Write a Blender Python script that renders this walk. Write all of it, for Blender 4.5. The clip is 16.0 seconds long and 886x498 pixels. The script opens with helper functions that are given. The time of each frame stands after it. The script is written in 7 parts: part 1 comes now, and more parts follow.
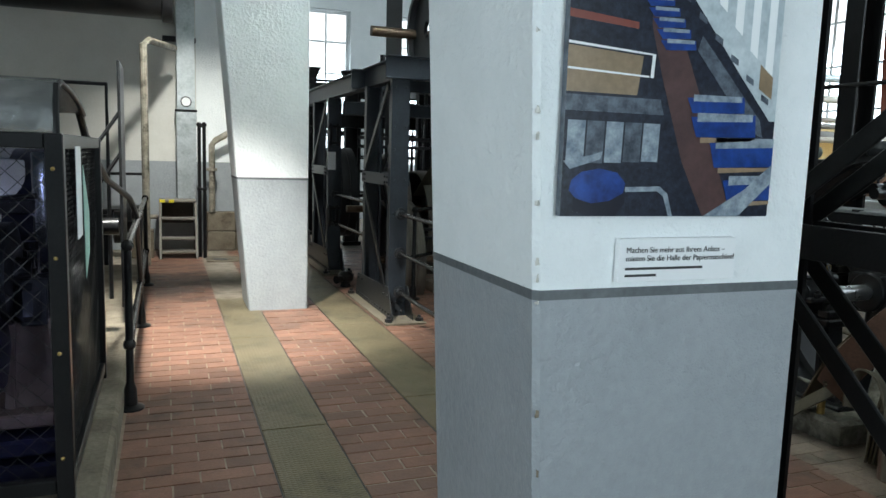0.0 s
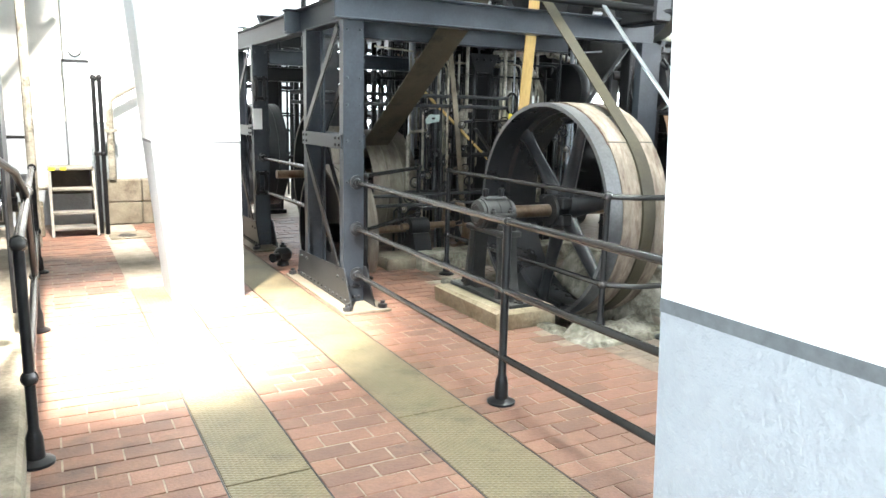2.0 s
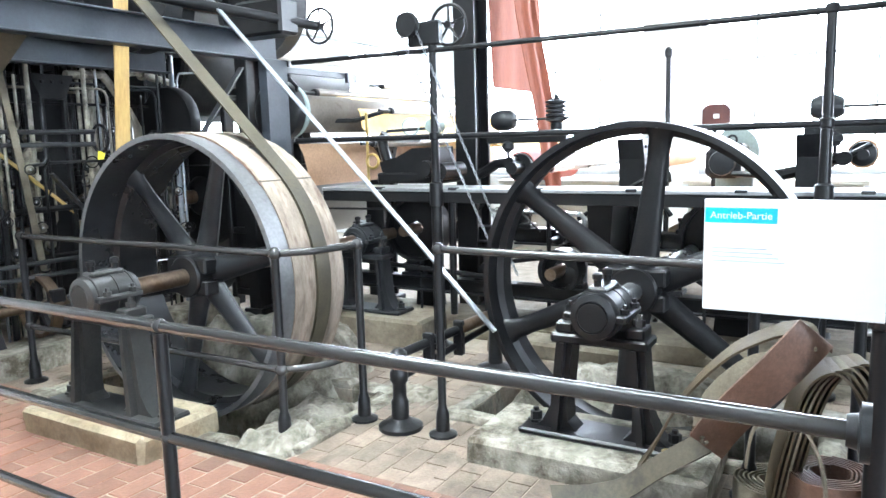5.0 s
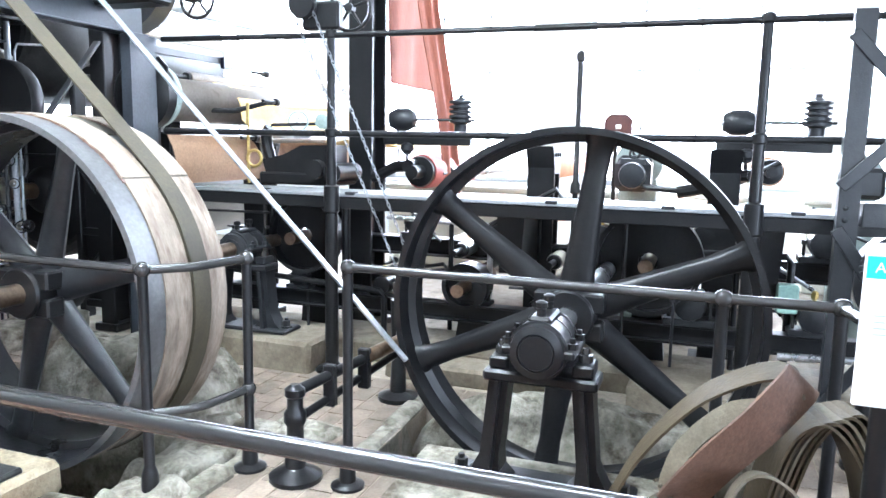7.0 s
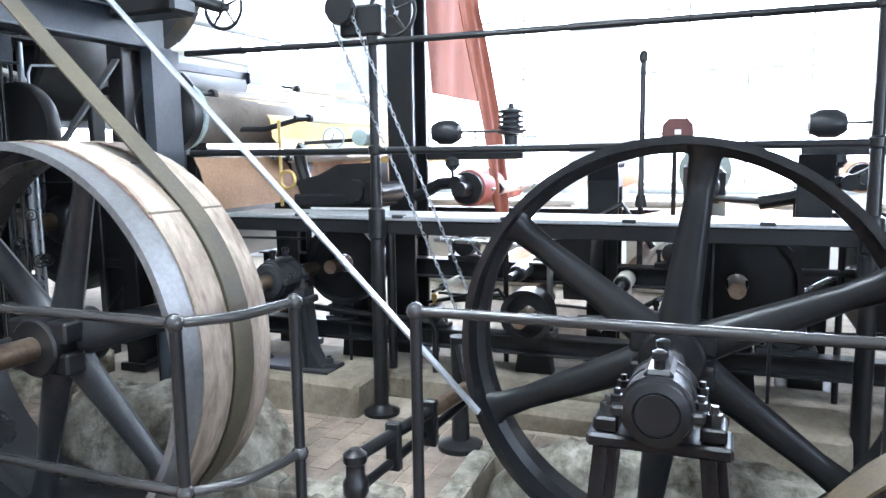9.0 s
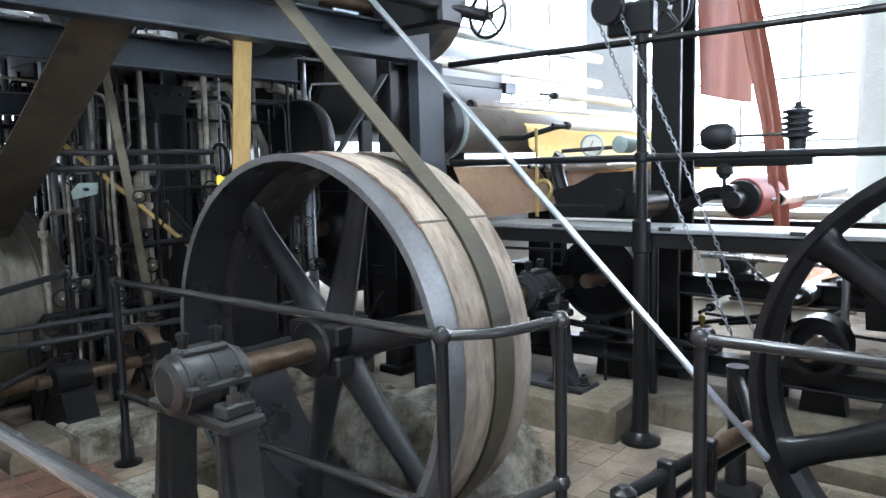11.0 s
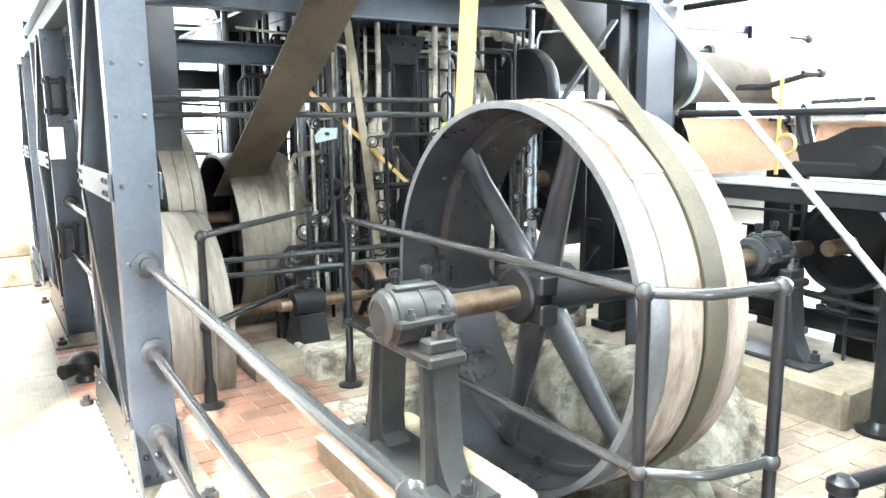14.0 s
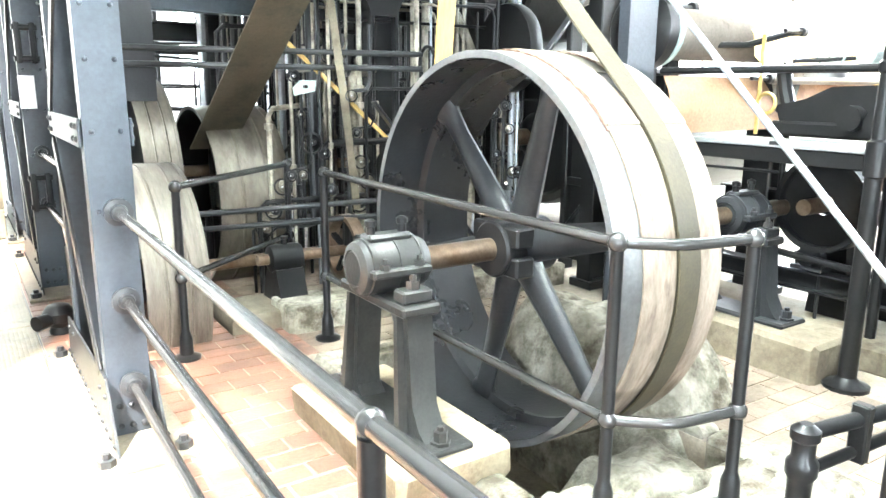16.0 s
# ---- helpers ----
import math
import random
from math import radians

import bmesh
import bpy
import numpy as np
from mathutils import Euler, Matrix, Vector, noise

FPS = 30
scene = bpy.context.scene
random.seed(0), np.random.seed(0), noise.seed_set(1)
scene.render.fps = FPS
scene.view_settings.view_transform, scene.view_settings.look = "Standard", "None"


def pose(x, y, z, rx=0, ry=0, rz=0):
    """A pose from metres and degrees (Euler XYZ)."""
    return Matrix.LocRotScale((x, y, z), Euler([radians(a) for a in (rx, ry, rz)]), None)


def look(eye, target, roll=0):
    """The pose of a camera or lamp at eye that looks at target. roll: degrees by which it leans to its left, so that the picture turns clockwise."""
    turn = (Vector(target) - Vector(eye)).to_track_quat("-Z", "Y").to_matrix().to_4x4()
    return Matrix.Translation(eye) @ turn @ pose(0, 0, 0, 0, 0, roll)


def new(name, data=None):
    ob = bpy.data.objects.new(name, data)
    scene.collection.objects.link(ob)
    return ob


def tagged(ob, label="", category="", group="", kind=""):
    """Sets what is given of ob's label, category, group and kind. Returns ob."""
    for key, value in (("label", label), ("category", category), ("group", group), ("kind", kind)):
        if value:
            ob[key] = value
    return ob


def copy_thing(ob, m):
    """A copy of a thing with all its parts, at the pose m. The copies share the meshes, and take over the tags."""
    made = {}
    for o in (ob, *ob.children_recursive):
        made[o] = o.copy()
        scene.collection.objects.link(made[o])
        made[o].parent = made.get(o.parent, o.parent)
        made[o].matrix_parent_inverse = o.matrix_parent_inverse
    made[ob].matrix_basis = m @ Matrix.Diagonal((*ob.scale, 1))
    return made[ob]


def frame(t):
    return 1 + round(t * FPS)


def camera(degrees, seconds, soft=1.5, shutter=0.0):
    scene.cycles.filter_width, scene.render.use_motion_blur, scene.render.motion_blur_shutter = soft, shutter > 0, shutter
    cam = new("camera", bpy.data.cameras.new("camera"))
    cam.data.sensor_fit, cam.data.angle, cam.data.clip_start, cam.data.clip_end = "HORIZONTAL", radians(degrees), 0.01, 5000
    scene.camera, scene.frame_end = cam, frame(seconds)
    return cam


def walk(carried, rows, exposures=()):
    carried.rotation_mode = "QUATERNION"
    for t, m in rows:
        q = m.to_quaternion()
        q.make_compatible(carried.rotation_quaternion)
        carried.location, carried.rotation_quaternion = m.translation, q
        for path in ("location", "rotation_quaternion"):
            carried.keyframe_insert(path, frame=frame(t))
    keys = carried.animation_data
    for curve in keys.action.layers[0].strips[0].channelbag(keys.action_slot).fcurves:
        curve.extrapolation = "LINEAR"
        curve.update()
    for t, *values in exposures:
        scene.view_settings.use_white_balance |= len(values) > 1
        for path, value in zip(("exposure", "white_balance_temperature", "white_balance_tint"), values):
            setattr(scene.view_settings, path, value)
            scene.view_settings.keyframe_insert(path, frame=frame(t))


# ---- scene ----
cam = camera(62.4, 16.0)
PATH = [
    (0, (0.355, 0.659, 1.51), (1.063, 2.513, 1.256), 1.8),
    (0.5, (0.219, 0.935, 1.48), (0.895, 2.799, 1.223), 2.5),
    (1, (0.123, 1.181, 1.504), (0.911, 2.993, 1.196), -0.6),
    (1.5, (0.191, 1.462, 1.481), (1.068, 3.225, 1.128), -1.0),
    (2, (0.276, 1.747, 1.502), (1.213, 3.476, 1.138), 1.3),
    (2.5, (0.348, 2.034, 1.462), (1.361, 3.718, 1.092), 1.7),
    (3, (0.443, 2.262, 1.495), (1.661, 3.81, 1.151), 1.8),
    (3.5, (0.571, 2.483, 1.515), (1.86, 3.983, 1.223), 1.3),
    (4, (0.663, 2.683, 1.538), (2.164, 3.972, 1.248), 2.9),
    (4.5, (0.755, 2.834, 1.507), (2.413, 3.916, 1.226), -0.3),
    (6.8, (1.222, 3.327, 1.515), (3.053, 4.073, 1.216), 1.3),
    (7, (1.254, 3.401, 1.504), (3.117, 4.071, 1.219), 1.1),
    (7.5, (1.284, 3.617, 1.513), (3.176, 4.191, 1.212), -0.3),
    (8, (1.358, 3.679, 1.506), (3.258, 4.222, 1.202), 0.3),
    (8.5, (1.499, 3.727, 1.519), (3.381, 4.337, 1.224), -0.5),
    (9, (1.639, 3.786, 1.537), (3.487, 4.506, 1.277), -0.8),
    (9.5, (1.695, 3.859, 1.54), (3.444, 4.793, 1.283), -1.1),
    (10, (1.693, 3.979, 1.547), (3.321, 5.112, 1.294), -1.7),
    (10.2, (1.689, 4.031, 1.531), (3.311, 5.179, 1.302), -1.5),
    (12.3, (1.905, 3.897, 1.529), (3.172, 5.416, 1.235), -2.0),
    (12.5, (1.879, 3.907, 1.529), (3.119, 5.447, 1.232), -1.9),
    (13, (1.859, 3.924, 1.528), (3.003, 5.536, 1.224), -1.7),
    (13.5, (1.837, 3.939, 1.518), (2.921, 5.59, 1.203), -0.9),
    (14, (1.82, 3.945, 1.512), (2.873, 5.612, 1.174), -0.5),
    (14.5, (1.816, 3.945, 1.5), (2.84, 5.623, 1.134), -0.1),
    (15, (1.812, 3.953, 1.484), (2.829, 5.629, 1.089), 0.6),
    (15.5, (1.832, 3.963, 1.469), (2.857, 5.624, 1.032), 1.2),
    (16, (1.848, 3.931, 1.46), (2.928, 5.557, 1.025), 0.4),
]
EXPOSURES = [(0.0, -1.25, 6350, 6), (0.5, -0.65, 6450, 7), (1.0, 0.3, 6600, 10), (1.5, 0.75, 6600, 10), (2.0, 1.15, 6600, 11), (2.5, 1.45, 6500, 10), (3.0, 1.72, 6500, 10), (3.5, 1.9, 6450, 10), (4.0, 1.65, 6350, 12), (4.5, 1.45, 6250, 14), (4.7, 1.4, 6200, 14), (7.0, 1.55, 5900, 17), (8, 1.33, 5850, 17), (9, 1.2, 5850, 17), (9.5, 1.08, 5850, 17), (10.0, 0.5, 5850, 17), (10.2, 0.5, 5900, 17), (12.3, 0.84, 6100, 13), (12.5, 1.14, 6150, 13), (13, 2.1, 6250, 12), (13.5, 2.42, 6350, 12), (14.5, 2.7, 6500, 11), (16, 2.74, 6550, 10)]
walk(cam, [(t, look(eye, target, roll)) for t, eye, target, roll in PATH], EXPOSURES)

# ---- world and lights ----
world = bpy.data.worlds.new("sky")
scene.world = world
world.use_nodes = True
wn = world.node_tree.nodes
sky = wn.new("ShaderNodeTexSky")
sky.sky_type, sky.sun_disc = "NISHITA", False
sky.sun_elevation, sky.sun_rotation = radians(38), radians(100)
world.node_tree.links.new(sky.outputs[0], wn["Background"].inputs[0])
wn["Background"].inputs[1].default_value = 0.15
SUN = bpy.data.lights.new("sun", "SUN")
SUN.energy, SUN.angle, SUN.color = 0.8, radians(12), (1.0, 0.97, 0.92)
new("sun", SUN).matrix_world = look((20, -4, 16), (0, 0, 0))


def area_lamp(name, eye, target, w, h, watts, colour=(1, 1, 1)):
    d = bpy.data.lights.new(name, "AREA")
    d.shape, d.size, d.size_y, d.energy, d.color = "RECTANGLE", w, h, watts, colour
    new(name, d).matrix_world = look(eye, target)


DAY = (0.78, 0.91, 1.0)
for wy in (0.4, 3.6, 7.0, 10.4, 13.6):
    area_lamp("window_light", (11.25, wy, 3.1), (5, wy, 1.6), 2.6, 3.4, 330, DAY)
for wx in (3.2, 6.2, 9.2):
    area_lamp("window_light", (wx, 17.2, 3.0), (wx, 9, 1.5), 2.0, 3.0, 170, DAY)
# these two stand in unseen, added windows and light the near pillar from the side
area_lamp("window_light", (-2.45, 0.3, 1.75), (3, 1.9, 1.75), 2.0, 1.2, 165, DAY)
area_lamp("window_light", (1.75, -1.5, 1.7), (1.5, 4.0, 1.75), 0.9, 1.3, 165, DAY)
# first makes the pool at pillar 2; second is added to brighten the aisle end
HALL_LAMPS = [((0.15, 5.3, 4.3), (0.95, 6.95, 0.0), 7500, 44), ((0.75, 9.0, 4.3), (0.9, 11.9, 0.4), 2000, 64)]
for eye, target, watts, cone in HALL_LAMPS:
    lamp = bpy.data.lights.new("hall_lamp_light", "SPOT")
    lamp.energy, lamp.spot_size, lamp.spot_blend, lamp.shadow_soft_size = watts, radians(cone), 0.9, 0.12
    lamp.color = (1.0, 0.98, 0.92)
    new("hall_lamp_light", lamp).matrix_world = look(eye, target)
# fill lamps added overhead to brighten the floor and wheels; no known source
FILL_STRIPS = [(2.5, 5.75, 165), (4.5, 5.9, 50), (2.2, 4.1, 60)]
for sx, sy, watts in FILL_STRIPS:
    area_lamp("strip_light_lamp", (sx, sy, 4.52), (sx, sy, 0), 0.16, 1.25, watts, (0.88, 1.0, 0.99))

# ---- materials ----


def mat(name, a, b, rough=0.6, metal=0.0, scale=6.0, fine=90.0, bump=0.15, spots=None, spot_amount=0.35, spot_scale=3.0, jitter=0.0, stretch=None, trans=0.0, spec=0.5, grain=0.35):
    m = bpy.data.materials.new(name)
    m.use_nodes = True
    nt = m.node_tree
    n, l = nt.nodes, nt.links
    p = n["Principled BSDF"]
    co = n.new("ShaderNodeTexCoord")
    src = co.outputs["Object"]
    if stretch:
        mp = n.new("ShaderNodeMapping")
        mp.inputs["Scale"].default_value = stretch
        l.new(src, mp.inputs[0])
        src = mp.outputs[0]

    def nz(s, det, rg=0.6):
        t = n.new("ShaderNodeTexNoise")
        t.inputs["Scale"].default_value, t.inputs["Detail"].default_value, t.inputs["Roughness"].default_value = s, det, rg
        l.new(src, t.inputs["Vector"])
        return t

    big, small = nz(scale, 5), nz(fine, 3)
    ramp = n.new("ShaderNodeValToRGB")
    ramp.color_ramp.elements[0].position, ramp.color_ramp.elements[1].position = 0.32, 0.68
    ramp.color_ramp.elements[0].color, ramp.color_ramp.elements[1].color = (*a, 1), (*b, 1)
    l.new(big.outputs["Fac"], ramp.inputs[0])
    colour = ramp.outputs[0]
    mixf = n.new("ShaderNodeMix")
    mixf.data_type, mixf.blend_type = "RGBA", "OVERLAY"
    mixf.inputs["Factor"].default_value = grain
    l.new(colour, mixf.inputs["A"])
    l.new(small.outputs["Fac"], mixf.inputs["B"])
    colour = mixf.outputs["Result"]
    if spots:
        st = nz(spot_scale, 6, 0.7)
        sr = n.new("ShaderNodeValToRGB")
        sr.color_ramp.elements[0].position, sr.color_ramp.elements[1].position = 1 - spot_amount - 0.08, 1 - spot_amount + 0.1
        l.new(st.outputs["Fac"], sr.inputs[0])
        mx = n.new("ShaderNodeMix")
        mx.data_type = "RGBA"
        mx.inputs["B"].default_value = (*spots, 1)
        l.new(sr.outputs[0], mx.inputs["Factor"])
        l.new(colour, mx.inputs["A"])
        colour = mx.outputs["Result"]
    if jitter:
        oi, gi = n.new("ShaderNodeObjectInfo"), n.new("ShaderNodeNewGeometry")
        ad = n.new("ShaderNodeMath")
        l.new(oi.outputs["Random"], ad.inputs[0])
        l.new(gi.outputs["Random Per Island"], ad.inputs[1])
        fr = n.new("ShaderNodeMath")
        fr.operation = "FRACT"
        l.new(ad.outputs[0], fr.inputs[0])
        mr = n.new("ShaderNodeMapRange")
        mr.inputs["To Min"].default_value, mr.inputs["To Max"].default_value = 1 - jitter, 1 + jitter
        l.new(fr.outputs[0], mr.inputs["Value"])
        hs = n.new("ShaderNodeHueSaturation")
        l.new(mr.outputs[0], hs.inputs["Value"])
        l.new(colour, hs.inputs["Color"])
        colour = hs.outputs[0]
    l.new(colour, p.inputs["Base Color"])
    rr = n.new("ShaderNodeMapRange")
    rr.inputs["To Min"].default_value, rr.inputs["To Max"].default_value = max(0.05, rough - 0.05), min(1, rough + 0.05)
    l.new(big.outputs["Fac"], rr.inputs["Value"])
    l.new(rr.outputs[0], p.inputs["Roughness"])
    p.inputs["Metallic"].default_value = metal
    p.inputs["Specular IOR Level"].default_value = spec
    if trans:
        p.inputs["Transmission Weight"].default_value = trans
    bp = n.new("ShaderNodeBump")
    bp.inputs["Strength"].default_value, bp.inputs["Distance"].default_value = bump, 0.01
    sm = n.new("ShaderNodeMath")
    l.new(big.outputs["Fac"], sm.inputs[0])
    l.new(small.outputs["Fac"], sm.inputs[1])
    l.new(sm.outputs[0], bp.inputs["Height"])
    l.new(bp.outputs[0], p.inputs["Normal"])
    return m


IRON = mat("black_painted_iron", (0.0068, 0.0068, 0.0075), (0.0122, 0.012, 0.0125), 0.33, 0.0, 3, 70, 0.08, (0.016, 0.013, 0.011), 0.2, 9, spec=0.26)
GREY_STEEL = mat("grey_painted_steel", (0.020, 0.0245, 0.031), (0.034, 0.040, 0.049), 0.38, 0.0, 3, 60, 0.08, (0.020, 0.021, 0.024), 0.3, 5, spec=0.35)
DARK_STEEL = mat("dark_grey_steel", (0.0125, 0.0132, 0.0150), (0.0245, 0.0255, 0.0275), 0.36, 0.0, 4, 60, 0.12, (0.022, 0.018, 0.014), 0.25, 4, spec=0.32)
RAIL = mat("worn_rail_steel", (0.035, 0.034, 0.034), (0.052, 0.050, 0.049), 0.24, 0.4, 1.5, 90, 0.02, grain=0.08)
BRIGHT = mat("bright_worn_steel", (0.45, 0.45, 0.46), (0.62, 0.62, 0.63), 0.28, 0.9, 5, 80, 0.06)
SHAFT = mat("oily_brown_shaft_steel", (0.16, 0.10, 0.06), (0.32, 0.24, 0.18), 0.3, 0.8, 6, 60, 0.08)
RIM = mat("worn_iron_rim", (0.085, 0.085, 0.086), (0.140, 0.140, 0.142), 0.42, 0.4, 4, 50, 0.10, (0.06, 0.05, 0.042), 0.3, 3)
LEATHER = mat("pale_dry_leather", (0.125, 0.092, 0.066), (0.285, 0.232, 0.18), 0.75, 0.0, 6, 80, 0.45, (0.085, 0.050, 0.030), 0.42, 5, 0.06, (2.6, 0.7, 0.7))
GREENBELT = mat("olive_belt", (0.026, 0.020, 0.009), (0.046, 0.036, 0.017), 0.72, 0.0, 5, 80, 0.15, (0.03, 0.022, 0.013), 0.3, 5)
DARKBELT = mat("dark_rubber_belt", (0.040, 0.032, 0.019), (0.072, 0.059, 0.037), 0.7, 0.0, 3, 60, 0.15, (0.022, 0.018, 0.013), 0.4, 4)
BLACKBELT = mat("black_rubber_belt", (0.010, 0.010, 0.012), (0.020, 0.020, 0.023), 0.6, 0.0, 4, 60, 0.12, (0.03, 0.026, 0.02), 0.25, 4)
YELLOWBELT = mat("ochre_belt", (0.50, 0.32, 0.10), (0.62, 0.43, 0.17), 0.75, 0.0, 4, 60, 0.1, (0.35, 0.22, 0.08), 0.3, 4, 0, (1, 1, 0.2))
REDLEATHER = mat("red_brown_leather", (0.075, 0.040, 0.027), (0.15, 0.080, 0.053), 0.5, 0.0, 6, 60, 0.3, (0.04, 0.024, 0.017), 0.38, 6)
PALEBELT = mat("pale_canvas_belt", (0.085, 0.070, 0.047), (0.185, 0.157, 0.112), 0.85, 0.0, 6, 90, 0.25, (0.07, 0.055, 0.038), 0.38, 6)
RUSTFELT = mat("rust_red_felt", (0.20, 0.048, 0.022), (0.29, 0.082, 0.038), 0.85, 0.0, 2, 60, 0.2, None, 0, 3, 0, (1, 1, 0.25))
ORANGEFELT = mat("tan_orange_felt", (0.42, 0.20, 0.09), (0.55, 0.29, 0.14), 0.85, 0.0, 2, 60, 0.15)
YELLOWFELT = mat("yellow_felt", (0.72, 0.46, 0.14), (0.82, 0.60, 0.26), 0.85, 0.0, 2, 60, 0.15)
TANFELT = mat("tan_stained_felt", (0.24, 0.135, 0.075), (0.34, 0.21, 0.125), 0.8, 0.0, 2.5, 60, 0.15, (0.16, 0.085, 0.05), 0.3, 4)
OCHRECONC = mat("ochre_stained_concrete", (0.19, 0.145, 0.085), (0.34, 0.28, 0.19), 0.85, 0.0, 5, 45, 0.5, (0.12, 0.082, 0.045), 0.36, 4)
DIRTYTILE = mat("oily_dusty_tile", (0.15, 0.112, 0.084), (0.265, 0.21, 0.162), 0.6, 0.0, 5, 70, 0.3, (0.075, 0.056, 0.042), 0.40, 2.6, 0.18)
OLDBELT = mat("brown_olive_belt", (0.040, 0.028, 0.013), (0.078, 0.056, 0.028), 0.65, 0.0, 6, 80, 0.25, (0.035, 0.025, 0.015), 0.35, 6)
ROLLGREY = mat("worn_grey_brown_roll", (0.10, 0.082, 0.068), (0.18, 0.155, 0.13), 0.38, 0.3, 3, 60, 0.06, (0.07, 0.05, 0.035), 0.3, 3)
REDROLL = mat("red_rubber_roll", (0.30, 0.06, 0.05), (0.42, 0.11, 0.09), 0.5, 0.0, 3, 60, 0.05)
CREAM = mat("cream_painted_metal", (0.70, 0.66, 0.56), (0.80, 0.77, 0.68), 0.5, 0.0, 3, 60, 0.05, (0.5, 0.42, 0.3), 0.25, 3)
PIPEPALE = mat("pale_insulated_pipe", (0.19, 0.17, 0.13), (0.34, 0.31, 0.25), 0.5, 0.0, 9, 60, 0.25, (0.06, 0.048, 0.036), 0.44, 7)
GALV = mat("galvanised_sheet", (0.42, 0.46, 0.47), (0.58, 0.62, 0.63), 0.42, 0.6, 4, 30, 0.06, (0.3, 0.33, 0.34), 0.4, 5)
WALLWHITE = mat("white_wall_paint", (0.77, 0.795, 0.795), (0.82, 0.84, 0.84), 0.65, 0.0, 7, 38, 0.85, (0.70, 0.71, 0.69), 0.12, 6, grain=0.08)
WALLGREY = mat("grey_wall_paint", (0.29, 0.31, 0.325), (0.32, 0.34, 0.355), 0.5, 0.0, 6, 40, 0.8, (0.40, 0.415, 0.42), 0.19, 13, grain=0.12)
WALLLINE = mat("dark_grey_line_paint", (0.09, 0.10, 0.105), (0.13, 0.14, 0.145), 0.6, 0.0, 8, 60, 0.2)
# beige: painted shade of the white aisle end wall, and bare paint chips
WALLSHADE_CHIP = mat("beige_wall_shade_and_chips", (0.56, 0.545, 0.50), (0.66, 0.645, 0.60), 0.8, 0.0, 1.2, 30, 0.12, (0.46, 0.43, 0.38), 0.22, 1.5, grain=0.1)
CONCRETE = mat("old_concrete", (0.115, 0.092, 0.062), (0.225, 0.192, 0.145), 0.9, 0.0, 4, 40, 0.5, (0.065, 0.045, 0.028), 0.36, 3)
PALECONC = mat("pale_chipped_concrete", (0.150, 0.136, 0.103), (0.36, 0.335, 0.28), 0.92, 0.0, 7, 30, 1.0, (0.065, 0.052, 0.033), 0.46, 5)
TILE = mat("red_brick_tile", (0.150, 0.073, 0.049), (0.236, 0.123, 0.083), 0.5, 0.0, 4, 70, 0.22, (0.072, 0.044, 0.035), 0.40, 1.6, 0.24)
MORTAR = mat("sandy_mortar", (0.24, 0.20, 0.155), (0.36, 0.31, 0.25), 0.95, 0.0, 8, 60, 0.3, (0.11, 0.085, 0.065), 0.36, 2.5)
WOOD = mat("dark_worn_wood", (0.035, 0.027, 0.02), (0.075, 0.058, 0.042), 0.7, 0.0, 4, 60, 0.3, (0.14, 0.115, 0.09), 0.28, 6, 0, (1, 6, 1))
GREENGREY = mat("grey_green_machine_paint", (0.22, 0.28, 0.26), (0.30, 0.36, 0.34), 0.45, 0.0, 4, 60, 0.08)
BRASS = mat("dull_brass", (0.40, 0.28, 0.09), (0.55, 0.40, 0.15), 0.38, 0.8, 8, 60, 0.08)
WHITE = mat("white_panel", (0.78, 0.79, 0.79), (0.82, 0.83, 0.83), 0.45, 0.0, 3, 60, 0.02, grain=0.05)
CYAN = mat("cyan_print", (0.0, 0.45, 0.58), (0.0, 0.50, 0.63), 0.45, 0.0, 3, 60, 0.0)
INK = mat("black_print", (0.02, 0.02, 0.02), (0.04, 0.04, 0.04), 0.5, 0.0, 3, 60, 0.0)
# grey chosen to lower the fill light bounced off the unseen ceiling
CEILING = mat("low_bounce_ceiling_grey", (0.20, 0.195, 0.18), (0.28, 0.275, 0.26), 0.85, 0.0, 1, 30, 0.1)
BLUE = mat("blue_print", (0.003, 0.018, 0.11), (0.010, 0.055, 0.27), 0.3, 0.0, 26, 60, 0.0)
REDDARK = mat("dark_red_print", (0.16, 0.03, 0.02), (0.20, 0.05, 0.03), 0.4, 0.0, 3, 60, 0.0)
TANPRINT = mat("tan_print", (0.22, 0.155, 0.09), (0.28, 0.20, 0.125), 0.35, 0.0, 8, 60, 0.0)
PALEPRINT = mat("pale_print", (0.36, 0.42, 0.45), (0.54, 0.59, 0.61), 0.35, 0.0, 8, 60, 0.0)
GREYPRINT = mat("grey_print", (0.030, 0.038, 0.052), (0.125, 0.15, 0.185), 0.3, 0.0, 45, 200, 0.0)
MINT = mat("mint_green_sheet", (0.25, 0.42, 0.36), (0.33, 0.52, 0.44), 0.6, 0.0, 3, 60, 0.02)
YELLOW = mat("yellow_paint", (0.70, 0.56, 0.02), (0.80, 0.64, 0.04), 0.5, 0.0, 3, 60, 0.02)
NAVY = mat("dark_blue_paint", (0.004, 0.004, 0.011), (0.008, 0.009, 0.022), 0.3, 0.0, 3, 60, 0.05)
NAVYDARK = mat("dark_navy_print", (0.003, 0.004, 0.009), (0.020, 0.026, 0.046), 0.3, 0.0, 90, 300, 0.0, (0.05, 0.065, 0.09), 0.28, 130)
BROWNPRINT = mat("dark_brown_print", (0.045, 0.022, 0.022), (0.09, 0.045, 0.042), 0.35, 0.0, 9, 60, 0.0)
PALEDIM = mat("dim_pale_print", (0.12, 0.155, 0.20), (0.32, 0.37, 0.41), 0.3, 0.0, 45, 200, 0.0)
